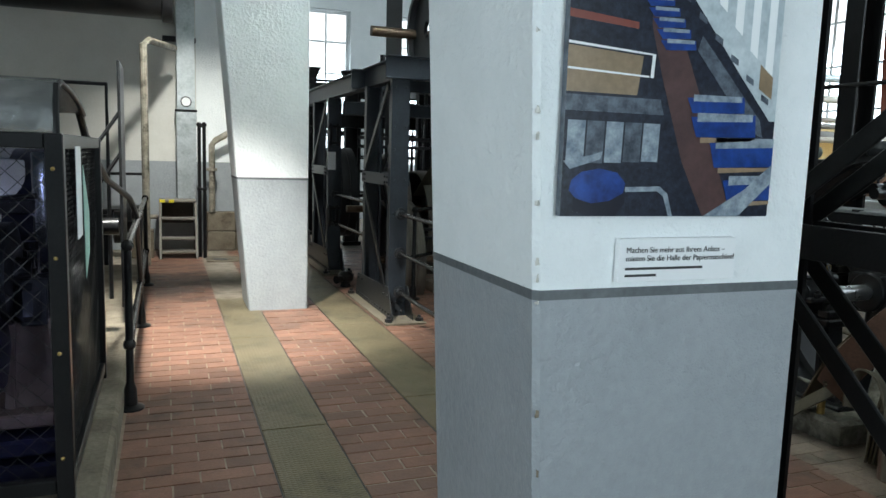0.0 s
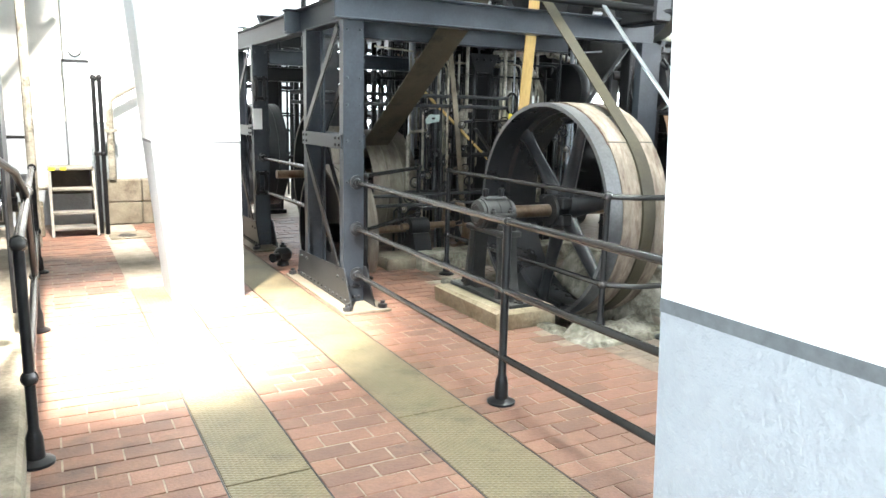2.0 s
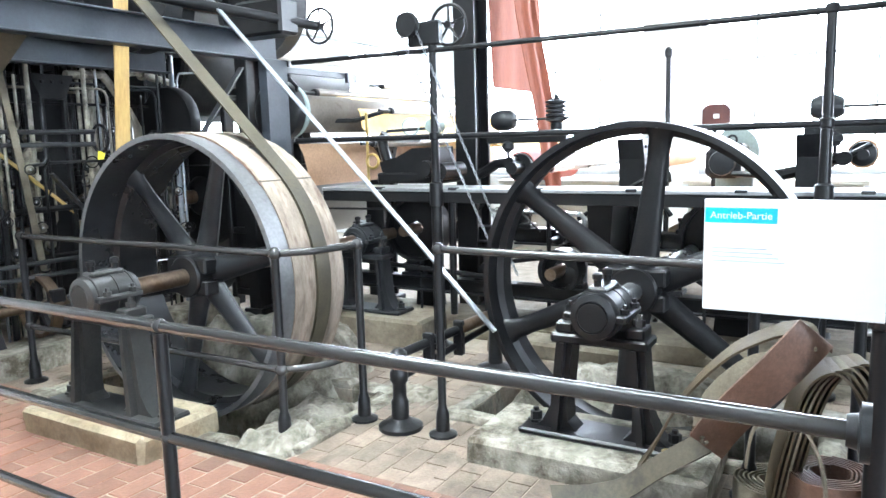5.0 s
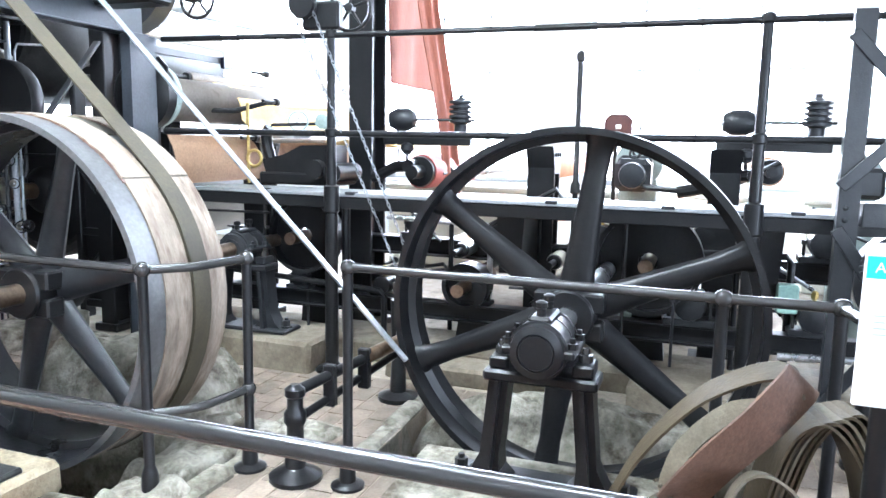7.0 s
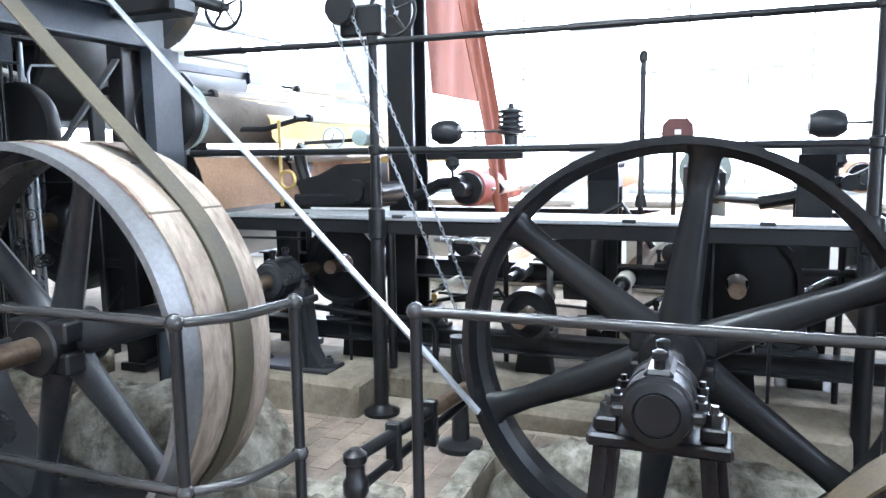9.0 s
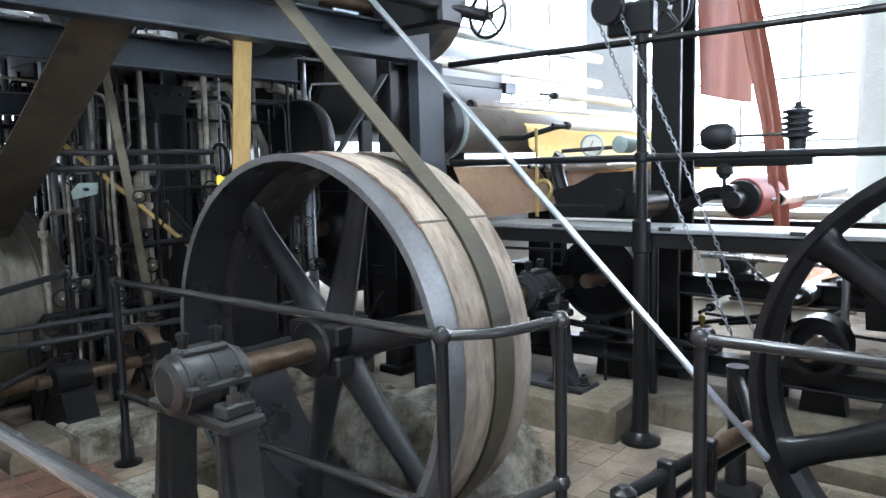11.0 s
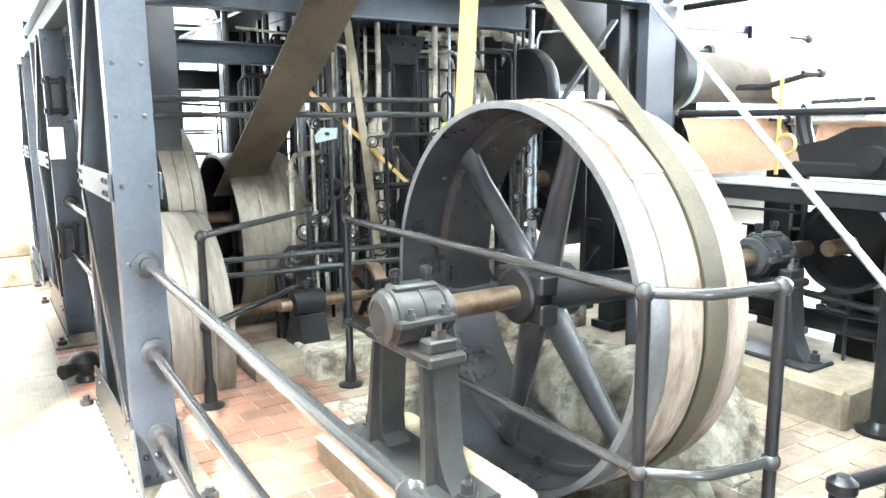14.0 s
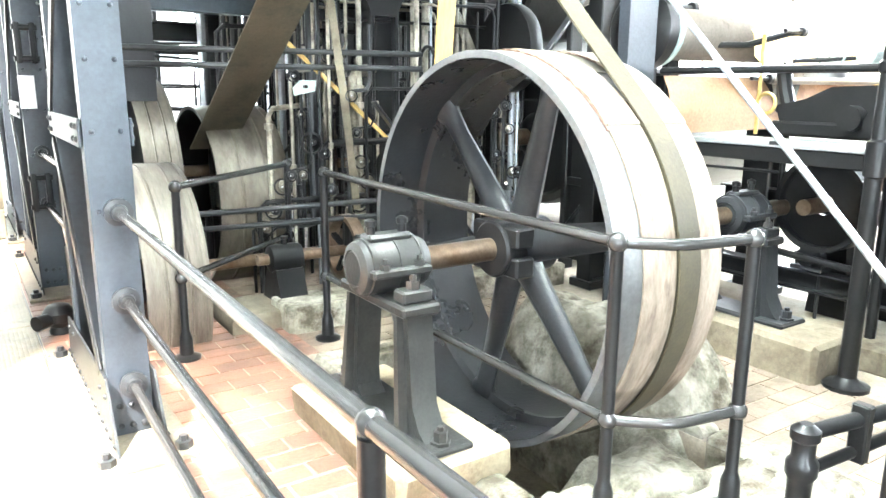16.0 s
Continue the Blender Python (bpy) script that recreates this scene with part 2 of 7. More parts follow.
DRYER = mat("dark_dryer_iron", (0.035, 0.034, 0.033), (0.065, 0.062, 0.058), 0.4, 0.3, 3, 60, 0.08, (0.03, 0.022, 0.016), 0.3, 3)
STEELBAR = mat("grey_steel_bar", (0.22, 0.235, 0.25), (0.33, 0.345, 0.36), 0.34, 0.7, 4, 60, 0.05, (0.15, 0.16, 0.17), 0.25, 5)
DECK = mat("worn_deck_steel", (0.26, 0.27, 0.275), (0.36, 0.37, 0.375), 0.45, 0.5, 2, 50, 0.1, (0.2, 0.2, 0.2), 0.2, 8)
HOODMETAL = mat("dull_hood_metal", (0.22, 0.225, 0.22), (0.50, 0.51, 0.50), 0.24, 0.75, 3.5, 14, 0.45, (0.12, 0.12, 0.115), 0.32, 5)
DIMRED = mat("dark_red_box_paint", (0.075, 0.02, 0.016), (0.11, 0.03, 0.022), 0.45, 0.0, 5, 60, 0.05)
DUSTYGREY = mat("dusty_grey_cast_iron", (0.019, 0.019, 0.0185), (0.038, 0.0375, 0.036), 0.36, 0.1, 5, 70, 0.14, (0.018, 0.017, 0.016), 0.34, 5, spec=0.4)
RIMINNER = mat("blue_grey_rim_iron", (0.0075, 0.0078, 0.009), (0.017, 0.0175, 0.0195), 0.28, 0.0, 3, 50, 0.12, (0.014, 0.011, 0.009), 0.32, 4, spec=0.34)
DUSTPLATE = mat("dusty_floor_steel", (0.115, 0.095, 0.068), (0.19, 0.162, 0.122), 0.62, 0.1, 4, 60, 0.25, (0.06, 0.05, 0.04), 0.35, 3)
PALEDRUM = mat("pale_worn_drum", (0.105, 0.088, 0.071), (0.205, 0.180, 0.150), 0.42, 0.25, 5, 50, 0.12, (0.09, 0.066, 0.045), 0.36, 4, 0, (4.0, 0.5, 0.5))
PALEWOOD = mat("worn_grey_step_wood", (0.13, 0.115, 0.095), (0.24, 0.22, 0.19), 0.7, 0.0, 5, 60, 0.3, (0.06, 0.048, 0.038), 0.36, 5, 0, (1, 6, 1))
BROWNWOOD = mat("brown_stained_timber", (0.075, 0.048, 0.034), (0.135, 0.092, 0.066), 0.55, 0.0, 4, 60, 0.3, (0.04, 0.026, 0.02), 0.35, 4, 0, (6, 6, 0.8))
FILM = mat("clear_blue_plastic_film", (0.50, 0.50, 0.70), (0.60, 0.60, 0.78), 0.06, 0.0, 3, 30, 0.1, trans=1.0, grain=0.0)
FILM.node_tree.nodes["Principled BSDF"].inputs["IOR"].default_value = 1.04
GLASS = bpy.data.materials.new("window_glass")
GLASS.use_nodes = True
gp = GLASS.node_tree.nodes["Principled BSDF"]
gp.inputs["Transmission Weight"].default_value, gp.inputs["Roughness"].default_value, gp.inputs["IOR"].default_value = 1.0, 0.02, 1.45
BACKDROP = bpy.data.materials.new("overcast_glow")
BACKDROP.use_nodes = True
bp_ = BACKDROP.node_tree.nodes["Principled BSDF"]
bp_.inputs["Base Color"].default_value = (0.8, 0.8, 0.8, 1)
bp_.inputs["Emission Color"].default_value, bp_.inputs["Emission Strength"].default_value = (0.92, 0.97, 1.0, 1), 5.0

# ---- mesh building ----


class Geo:
    """Collects vertices and faces of one mesh."""

    def __init__(self):
        self.v, self.f = [], []

    def add(self, vs, fs):
        o = len(self.v)
        self.v += [tuple(p) for p in vs]
        self.f += [tuple(i + o for i in f) for f in fs]
        return self

    def box(self, x0, y0, z0, x1, y1, z1, c=0.0, m=None):
        ce = Vector(((x0 + x1) / 2, (y0 + y1) / 2, (z0 + z1) / 2))
        a, b, h = abs(x1 - x0) / 2, abs(y1 - y0) / 2, abs(z1 - z0) / 2
        S = [(sx, sy, sz) for sx in (-1, 1) for sy in (-1, 1) for sz in (-1, 1)]
        if not c:
            vs = [Vector((sx * a, sy * b, sz * h)) for sx, sy, sz in S]
            fs = [(0, 1, 3, 2), (4, 6, 7, 5), (0, 4, 5, 1), (2, 3, 7, 6), (0, 2, 6, 4), (1, 5, 7, 3)]
        else:
            c = min(c, a * 0.9, b * 0.9, h * 0.9)
            vs, ix = [], {}
            for s in S:
                for k in range(3):
                    d = [a - c, b - c, h - c]
                    d[k] = (a, b, h)[k]
                    ix[(s, k)] = len(vs)
                    vs.append(Vector([s[q] * d[q] for q in range(3)]))
            fs = []
            for k in range(3):
                i, j = (k + 1) % 3, (k + 2) % 3
                for sk in (-1, 1):
                    loop = []
                    for si, sj in ((-1, -1), (1, -1), (1, 1), (-1, 1)):
                        s = [0, 0, 0]
                        s[k], s[i], s[j] = sk, si, sj
                        loop.append(ix[(tuple(s), k)])
                    fs.append(tuple(loop))
                for si in (-1, 1):
                    for sj in (-1, 1):
                        s0, s1 = [0, 0, 0], [0, 0, 0]
                        s0[i] = s1[i] = si
                        s0[j] = s1[j] = sj
                        s0[k], s1[k] = -1, 1
                        fs.append((ix[(tuple(s0), i)], ix[(tuple(s1), i)], ix[(tuple(s1), j)], ix[(tuple(s0), j)]))
            fs += [tuple(ix[(s, k)] for k in range(3)) for s in S]
        if m is not None:
            vs = [m @ p for p in vs]
        return self.add([p + ce for p in vs], fs)

    def lathe(self, o, axis, prof, n=20, close=False):
        o, ax = Vector(o), Vector(axis).normalized()
        u = ax.orthogonal().normalized()
        if abs(ax.x) > 0.99:
            u = Vector((0, 1, 0))
        w = ax.cross(u)
        vs, fs = [], []
        for r, h in prof:
            for k in range(n):
                a = 2 * math.pi * k / n
                vs.append(o + ax * h + (u * math.cos(a) + w * math.sin(a)) * r)
        m = len(prof)
        for i in range(m if close else m - 1):
            j = (i + 1) % m
            for k in range(n):
                k2 = (k + 1) % n
                fs.append((i * n + k, i * n + k2, j * n + k2, j * n + k))
        if not close:
            fs += [tuple(range(n)), tuple(range((m - 1) * n, m * n))]
        return self.add(vs, fs)

    def cyl(self, p0, p1, r0, r1=None, n=14):
        p0, p1 = Vector(p0), Vector(p1)
        return self.lathe(p0, p1 - p0, [(r0, 0), (r0 if r1 is None else r1, (p1 - p0).length)], n)

    def ball(self, c, r, n=12, sz=1.0):
        prof = [(max(0.001, r * math.sin(math.pi * k / 8)), -r * sz * math.cos(math.pi * k / 8)) for k in range(9)]
        return self.lathe(c, (0, 0, 1), prof, n)

    def tube(self, pts, r, n=9, closed=False):
        pts = [Vector(p) for p in pts]
        m = len(pts)
        vs, fs, u = [], [], None
        for i, p in enumerate(pts):
            if closed:
                t = (pts[(i + 1) % m] - pts[i - 1]).normalized()
            else:
                t = (pts[min(i + 1, m - 1)] - pts[max(i - 1, 0)]).normalized()
            u = (t.orthogonal() if u is None else u - t * u.dot(t)).normalized()
            w = t.cross(u)
            vs += [p + (u * math.cos(2 * math.pi * k / n) + w * math.sin(2 * math.pi * k / n)) * r for k in range(n)]
        for i in range(m if closed else m - 1):
            j = (i + 1) % m
            fs += [(i * n + k, i * n + (k + 1) % n, j * n + (k + 1) % n, j * n + k) for k in range(n)]
        if not closed:
            fs += [tuple(range(n)), tuple(range((m - 1) * n, m * n))]
        return self.add(vs, fs)

    def band(self, pts, wide, thick):
        """A flat belt along pts; wide: half-width vector; thick: thickness."""
        pts, wide = [Vector(p) for p in pts], Vector(wide)
        m, vs, fs = len(pts), [], []
        for i, p in enumerate(pts):
            t = (pts[min(i + 1, m - 1)] - pts[max(i - 1, 0)]).normalized()
            nn = t.cross(wide).normalized() * thick / 2
            vs += [p - wide - nn, p + wide - nn, p + wide + nn, p - wide + nn]
        for i in range(m - 1):
            a, b = i * 4, i * 4 + 4
            fs += [(a + k, a + (k + 1) % 4, b + (k + 1) % 4, b + k) for k in range(4)]
        fs += [(0, 1, 2, 3), tuple(range(4 * m - 4, 4 * m))]
        return self.add(vs, fs)

    def slab(self, poly, vec):
        """A flat polygon drawn out along vec."""
        poly, vec = [Vector(p) for p in poly], Vector(vec)
        m = len(poly)
        fs = [tuple(range(m)), tuple(range(m, 2 * m))] + [(k, (k + 1) % m, m + (k + 1) % m, m + k) for k in range(m)]
        return self.add(poly + [p + vec for p in poly], fs)

    def beam(self, p0, p1, w, h, up=(0, 0, 1), c=0.004):
        """A straight bar of section w by h from p0 to p1."""
        p0, p1 = Vector(p0), Vector(p1)
        d = p1 - p0
        x = d.normalized()
        z = Vector(up)
        z = z - x * z.dot(x)
        z = x.orthogonal().normalized() if z.length < 1e-4 else z.normalized()
        y = z.cross(x)
        M = Matrix((x, y, z)).transposed()
        L = d.length
        g = Geo().box(-L / 2, -w / 2, -h / 2, L / 2, w / 2, h / 2, c)
        ce = (p0 + p1) / 2
        return self.add([M @ Vector(p) + ce for p in g.v], g.f)


ORIGIN = {}


def mesh_of(name, g, material, off=(0, 0, 0), smooth=35):
    me = bpy.data.meshes.new(name)
    ox, oy, oz = off
    me.from_pydata([(x - ox, y - oy, z - oz) for x, y, z in g.v], [], g.f)
    bm = bmesh.new()
    bm.from_mesh(me)
    bmesh.ops.recalc_face_normals(bm, faces=bm.faces)
    bm.to_mesh(me)
    bm.free()
    me.materials.append(material)
    if smooth:
        me.shade_smooth()
        me.set_sharp_from_angle(angle=radians(smooth))
    return me


def thing(name, at, label, category, group=""):
    ob = new(name)
    ob.empty_display_size = 0.1
    ob.location = at
    ORIGIN[ob] = at
    return tagged(ob, label, category, group)


def part(name, g, material, parent, label="", smooth=35):
    ob = new(name, mesh_of(name, g, material, ORIGIN[parent], smooth))
    ob.parent = parent
    ORIGIN[ob] = ORIGIN[parent]
    return tagged(ob, label)


def single(name, g, material, label, category="", kind="", group="", at=(0, 0, 0), smooth=35):
    ob = new(name, mesh_of(name, g, material, at, smooth))
    ob.location = at
    ORIGIN[ob] = at
    return tagged(ob, label, category, group, kind)


def jiggle(g, amount, seed):
    r = random.Random(seed)
    g.v = [(x + r.uniform(-amount, amount), y + r.uniform(-amount, amount), z + r.uniform(-amount, amount)) for x, y, z in g.v]
    return g


# ---- structure ----
HALL_X0, HALL_X1, HALL_Y0, HALL_Y1, HALL_H = -2.6, 11.0, -1.4, 17.0, 5.2
g = Geo()
PITS = [(3.45, 5.45, 4.35, 7.35), (4.3, 3.1, 5.05, 4.85)]
# the floor slab has openings for the two wheel pits
xs = [HALL_X0 - 0.3, 3.45, 4.3, 4.35, 5.05, HALL_X1 + 0.3]
ys = [HALL_Y0 - 0.3, 3.1, 4.85, 5.45, 7.35, HALL_Y1 + 0.3]
for i in range(5):
    for j in range(5):
        cx, cy = (xs[i] + xs[i + 1]) / 2, (ys[j] + ys[j + 1]) / 2
        if not any(a < cx < c and b < cy < d for a, b, c, d in PITS):
            g.box(xs[i], ys[j], -0.5, xs[i + 1], ys[j + 1], -0.0045)
single("floor", g, MORTAR, "old sandy mortar bed under the brick tiles", kind="structure")
g = Geo()
for a, b, c, d in PITS:
    g.box(a - 0.1, b - 0.1, -0.75, c + 0.1, d + 0.1, -0.5)
single("pit_floor", g, CONCRETE, "stained concrete bottom of the wheel pits", kind="structure")
WIN_Y = (0.4, 3.6, 7.0, 10.4, 13.6)


def wall_with_windows(name, axis, at, thick, lo, hi, centres, half, z0, z1, material, label):
    """A wall along y (axis x) or along x (axis y) with rectangular openings through it."""
    g = Geo()

    def put(a, b, c, d):
        if axis == "x":
            g.box(at, a, c, at + thick, b, d)
        else:
            g.box(a, at, c, b, at + thick, d)

    edge = lo
    for m in centres:
        put(edge, m - half, 0, HALL_H)
        put(m - half, m + half, 0, z0)
        put(m - half, m + half, z1, HALL_H)
        edge = m + half
    put(edge, hi, 0, HALL_H)
    single(name, g, material, label, kind="structure")


def window(name, axis, at, centre, half, z0, z1):
    w = thing(name, (at, centre, z0) if axis == "x" else (centre, at, z0), "tall white-framed hall window with small panes", "window")
    tagged(w, kind="structure")

    def bar(a, b, c, d, deep):
        return Geo().box(at - deep, a, c, at + deep, b, d, 0.004) if axis == "x" else Geo().box(a, at - deep, c, b, at + deep, d, 0.004)

    g = bar(centre - half, centre - half + 0.07, z0, z1, 0.04)
    for q in (bar(centre + half - 0.07, centre + half, z0, z1, 0.04), bar(centre - half + 0.07, centre + half - 0.07, z0, z0 + 0.07, 0.04), bar(centre - half + 0.07, centre + half - 0.07, z1 - 0.07, z1, 0.04)):
        g.add(q.v, q.f)
    part("window_frame", g, WHITE, w)
    n = 4
    for k in range(1, n):
        a = centre - half + 2 * half * k / n
        part("glazing_bar", bar(a - 0.018, a + 0.018, z0 + 0.07, z1 - 0.07, 0.02), WHITE, w)
    for k in range(1, 5):
        z = z0 + (z1 - z0) * k / 5
        part("glazing_bar", bar(centre - half + 0.07, centre + half - 0.07, z - 0.018, z + 0.018, 0.016), WHITE, w)
    pane = part("pane", bar(centre - half + 0.05, centre + half - 0.05, z0 + 0.05, z1 - 0.05, 0.004), GLASS, w)
    pane.visible_shadow = False
    part("window_sill", Geo().box(at - 0.22, centre - half, z0 - 0.05, at, centre + half, z0, 0.006) if axis == "x" else Geo().box(centre - half, at - 0.22, z0 - 0.05, centre + half, at, z0, 0.006), WHITE, w)


wall_with_windows("wall_east", "x", HALL_X1, 0.3, HALL_Y0, HALL_Y1, WIN_Y, 1.35, 1.0, 4.7, WALLWHITE, "white plastered hall wall with tall windows")
for k, wy in enumerate(WIN_Y):
    window("window_%d" % (k + 1), "x", HALL_X1 + 0.15, wy, 1.35, 1.0, 4.7)
WIN_X = (3.2, 6.2, 9.2)
wall_with_windows("wall_north", "y", HALL_Y1, 0.3, 1.7, HALL_X1, WIN_X, 1.05, 1.2, 4.6, WALLWHITE, "white plastered end wall with windows")
for k, wx in enumerate(WIN_X):
    window("window_%d" % (k + 6), "y", HALL_Y1 + 0.15, wx, 1.05, 1.2, 4.6)
# unseen wall, coloured dark so the iron reflects less; window added for its lamp
wall_with_windows("wall_south", "y", HALL_Y0 - 0.3, 0.3, HALL_X0, HALL_X1, (1.75,), 0.55, 1.0, 2.4, WALLLINE, "unseen hall wall, dark to cut reflections, with one added window")
window("window_10", "y", HALL_Y0 - 0.15, 1.75, 0.55, 1.0, 2.4)
# unseen wall; its window is added for the lamp that lights the pillar
wall_with_windows("wall_west", "x", HALL_X0 - 0.3, 0.3, HALL_Y0, 12.2, (0.3,), 1.1, 1.1, 2.4, WALLWHITE, "unseen white plastered hall wall with one added window")
window("window_9", "x", HALL_X0 - 0.15, 0.3, 1.1, 1.1, 2.4)
# out of view; its dark colour keeps bounced light down
single("ceiling", Geo().box(HALL_X0 - 0.3, HALL_Y0 - 0.3, HALL_H, HALL_X1 + 0.3, HALL_Y1 + 0.3, HALL_H + 0.2), CEILING, "unseen hall ceiling, grey to lower the bounced light", kind="structure")
# end wall of the aisle: upper part beige to stand for shade, grey and white dado
single("wall_aisle_end", Geo().box(HALL_X0, 12.2, 1.3, 1.7, 12.5, HALL_H), WALLSHADE_CHIP, "white wall in shade, the shade painted as beige", kind="structure")
single("wall_aisle_dado", Geo().box(HALL_X0, 12.19, 0, 1.7, 12.5, 1.3), WALLGREY, "grey painted wall dado", kind="structure")
single("wall_corner", Geo().box(1.7, 12.2, 0, 2.0, HALL_Y1, HALL_H), WALLWHITE, "white wall beside the dryer section", kind="structure")
single("backdrop", Geo().box(60, -60, -5, 60.2, 60, 40), BACKDROP, "bright overcast sky outside", kind="structure")
single("backdrop_north", Geo().box(-40, 70, -5, 60, 70.2, 40), BACKDROP, "bright overcast sky outside", kind="structure")
single("ground", Geo().box(-300, -300, -1.2, 300, 300, -0.9), CONCRETE, "pale yard ground outside the hall", kind="structure")


def pillar(name, x0, x1, y0, y1, spread, label):
    """A battered concrete pillar: grey dado, dark line, white above; wider towards the top."""
    p = thing(name, ((x0 + x1) / 2, (y0 + y1) / 2, 0), label, "pillar")
    tagged(p, kind="structure")

    def ring(z, o=0.0):
        l = spread * z
        return [(x0 - l - o, y0 - o, z), (x1 + o, y0 - o, z), (x1 + o, y1 + o, z), (x0 - l - o, y1 + o, z)]

    def chunk(za, zb, o, mtl, nm, lab, cham=0.012):
        g = Geo()
        vs = []
        for z in (za, zb):
            r = ring(z, o)
            for k in range(4):
                a, b, c = Vector(r[k - 1]), Vector(r[k]), Vector(r[(k + 1) % 4])
                vs += [b + (a - b).normalized() * cham, b + (c - b).normalized() * cham]
        fs = [tuple(range(8)), tuple(range(8, 16))] + [(k, (k + 1) % 8, 8 + (k + 1) % 8, 8 + k) for k in range(8)]
        g.add(vs, fs)
        part(nm, g, mtl, p, lab, 20)

    chunk(-0.01, 1.235, 0.0, WALLGREY, "dado", "scuffed grey painted lower part")
    chunk(1.235, 1.255, 0.001, WALLLINE, "line", "dark grey dividing line")
    chunk(1.255, HALL_H, 0.0, WALLWHITE, "shaft", "white painted upper part")
    return p


pillar("pillar_1", 1.085, 1.70, 1.90, 2.49, 0.050, "white and grey painted hall pillar with chipped edge")
pillar("pillar_2", 1.075, 1.625, 7.61, 8.2, 0.086, "white and grey painted hall pillar under the lamp")

# ---- rails ----


def handrail(label, posts, heights, top, run=None, ends=(0, 0), group="", radius=0.019, knob=0.034, category="railing"):
    """Cast posts with ball joints and pipe rails between them. posts: plan points; heights: rail heights."""
    h = thing("handrail", (posts[0][0], posts[0][1], 0), label, category, group)
    for x, y in posts:
        g = Geo().lathe((x, y, 0), (0, 0, 1), [(0.075, 0), (0.075, 0.012), (0.06, 0.02), (0.038, 0.028), (0.034, 0.12), (0.028, 0.14), (0.022, 0.16), (0.022, top - 0.02)], 14)
        post = part("post", g, IRON, h)
        for z in heights:
            part("ball_joint", Geo().ball((x, y, z), knob, 12), RAIL, post)
    pts = run or posts
    for z in heights:
        part("rail", Geo().tube([(x, y, z) for x, y in pts], radius, 24), RAIL, h, "worn shiny pipe rail")
    return h


def bend(pts, k=0.12, n=5):
    """Rounds the corners of a plan line."""
    out = [Vector((*pts[0], 0))]
    for a, b, c in zip(pts, pts[1:], pts[2:]):
        a, b, c = (Vector((*q, 0)) for q in (a, b, c))
        p, q = b + (a - b).normalized() * k, b + (c - b).normalized() * k
        for i in range(n + 1):
            t = i / n
            out.append(p * (1 - t) ** 2 + b * 2 * t * (1 - t) + q * t * t)
    out.append(Vector((*pts[-1], 0)))
    return [(v.x, v.y) for v in out]


# aisle rail between the two trestles
h = handrail("black iron aisle rail with three worn pipe rails", [(2.315, 4.825)], (0.97, 0.61, 0.25), 0.97, [(2.35, 6.98), (2.315, 4.825), (2.32, 2.93)], group="aisle rails", knob=0.026)
for yy, sgn in ((6.985, -1), (2.925, 1)):
    for z in (0.97, 0.61, 0.25):
        xx = 2.35 if sgn < 0 else 2.32
        part("flange", Geo().lathe((xx, yy, z), (0, sgn, 0), [(0.055, -0.005), (0.055, 0.012), (0.034, 0.016), (0.03, 0.035)], 16), DARK_STEEL, h)
h = thing("handrail", (2.34, 8.06, 0.61), "black pipe rails between two steel trestles", "railing", "aisle rails")
for z in (0.99, 0.63):
    part("rail", Geo().tube([(2.36, 7.985, z), (2.34, 8.9, z + 0.004), (2.34, 9.745, z)], 0.02, 12), RAIL, h, "worn shiny pipe rail")
    for yy, sgn in ((7.99, 1), (9.742, -1)):
        part("flange", Geo().lathe((2.35, yy, z), (0, sgn, 0), [(0.05, -0.005), (0.05, 0.012), (0.032, 0.016), (0.028, 0.035)], 14), DARK_STEEL, h)
# guard round the large belt wheel, set out past its rim
handrail("black pipe guard round the large belt wheel", [(3.555, 7.72), (3.552, 5.502), (3.98, 5.31)], (0.983, 0.381), 0.98, bend([(3.555, 7.72), (3.552, 5.502), (3.70, 5.36), (3.98, 5.31)], 0.06), group="wheel guards")
handrail("black pipe guard before the spoked flywheel", [(3.984, 4.808), (3.982, 3.324), (3.98, 2.948)], (0.98,), 0.98, bend([(3.984, 4.808), (3.982, 3.324), (3.98, 2.948), (3.60, 2.88)], 0.03), group="wheel guards")
handrail("black pipe guard beside the belt drums", [(2.773, 7.837), (3.704, 8.646)], (0.94, 0.45), 0.94, group="wheel guards")
handrail("black cast aisle railing along the caged machine", [(0.15, 5.1), (0.15, 7.2), (0.15, 9.17)], (0.95, 0.38), 0.97, [(0.15, 5.1), (0.15, 9.17)], group="aisle rails", radius=0.022, knob=0.036)

# ---- belt wheels ----


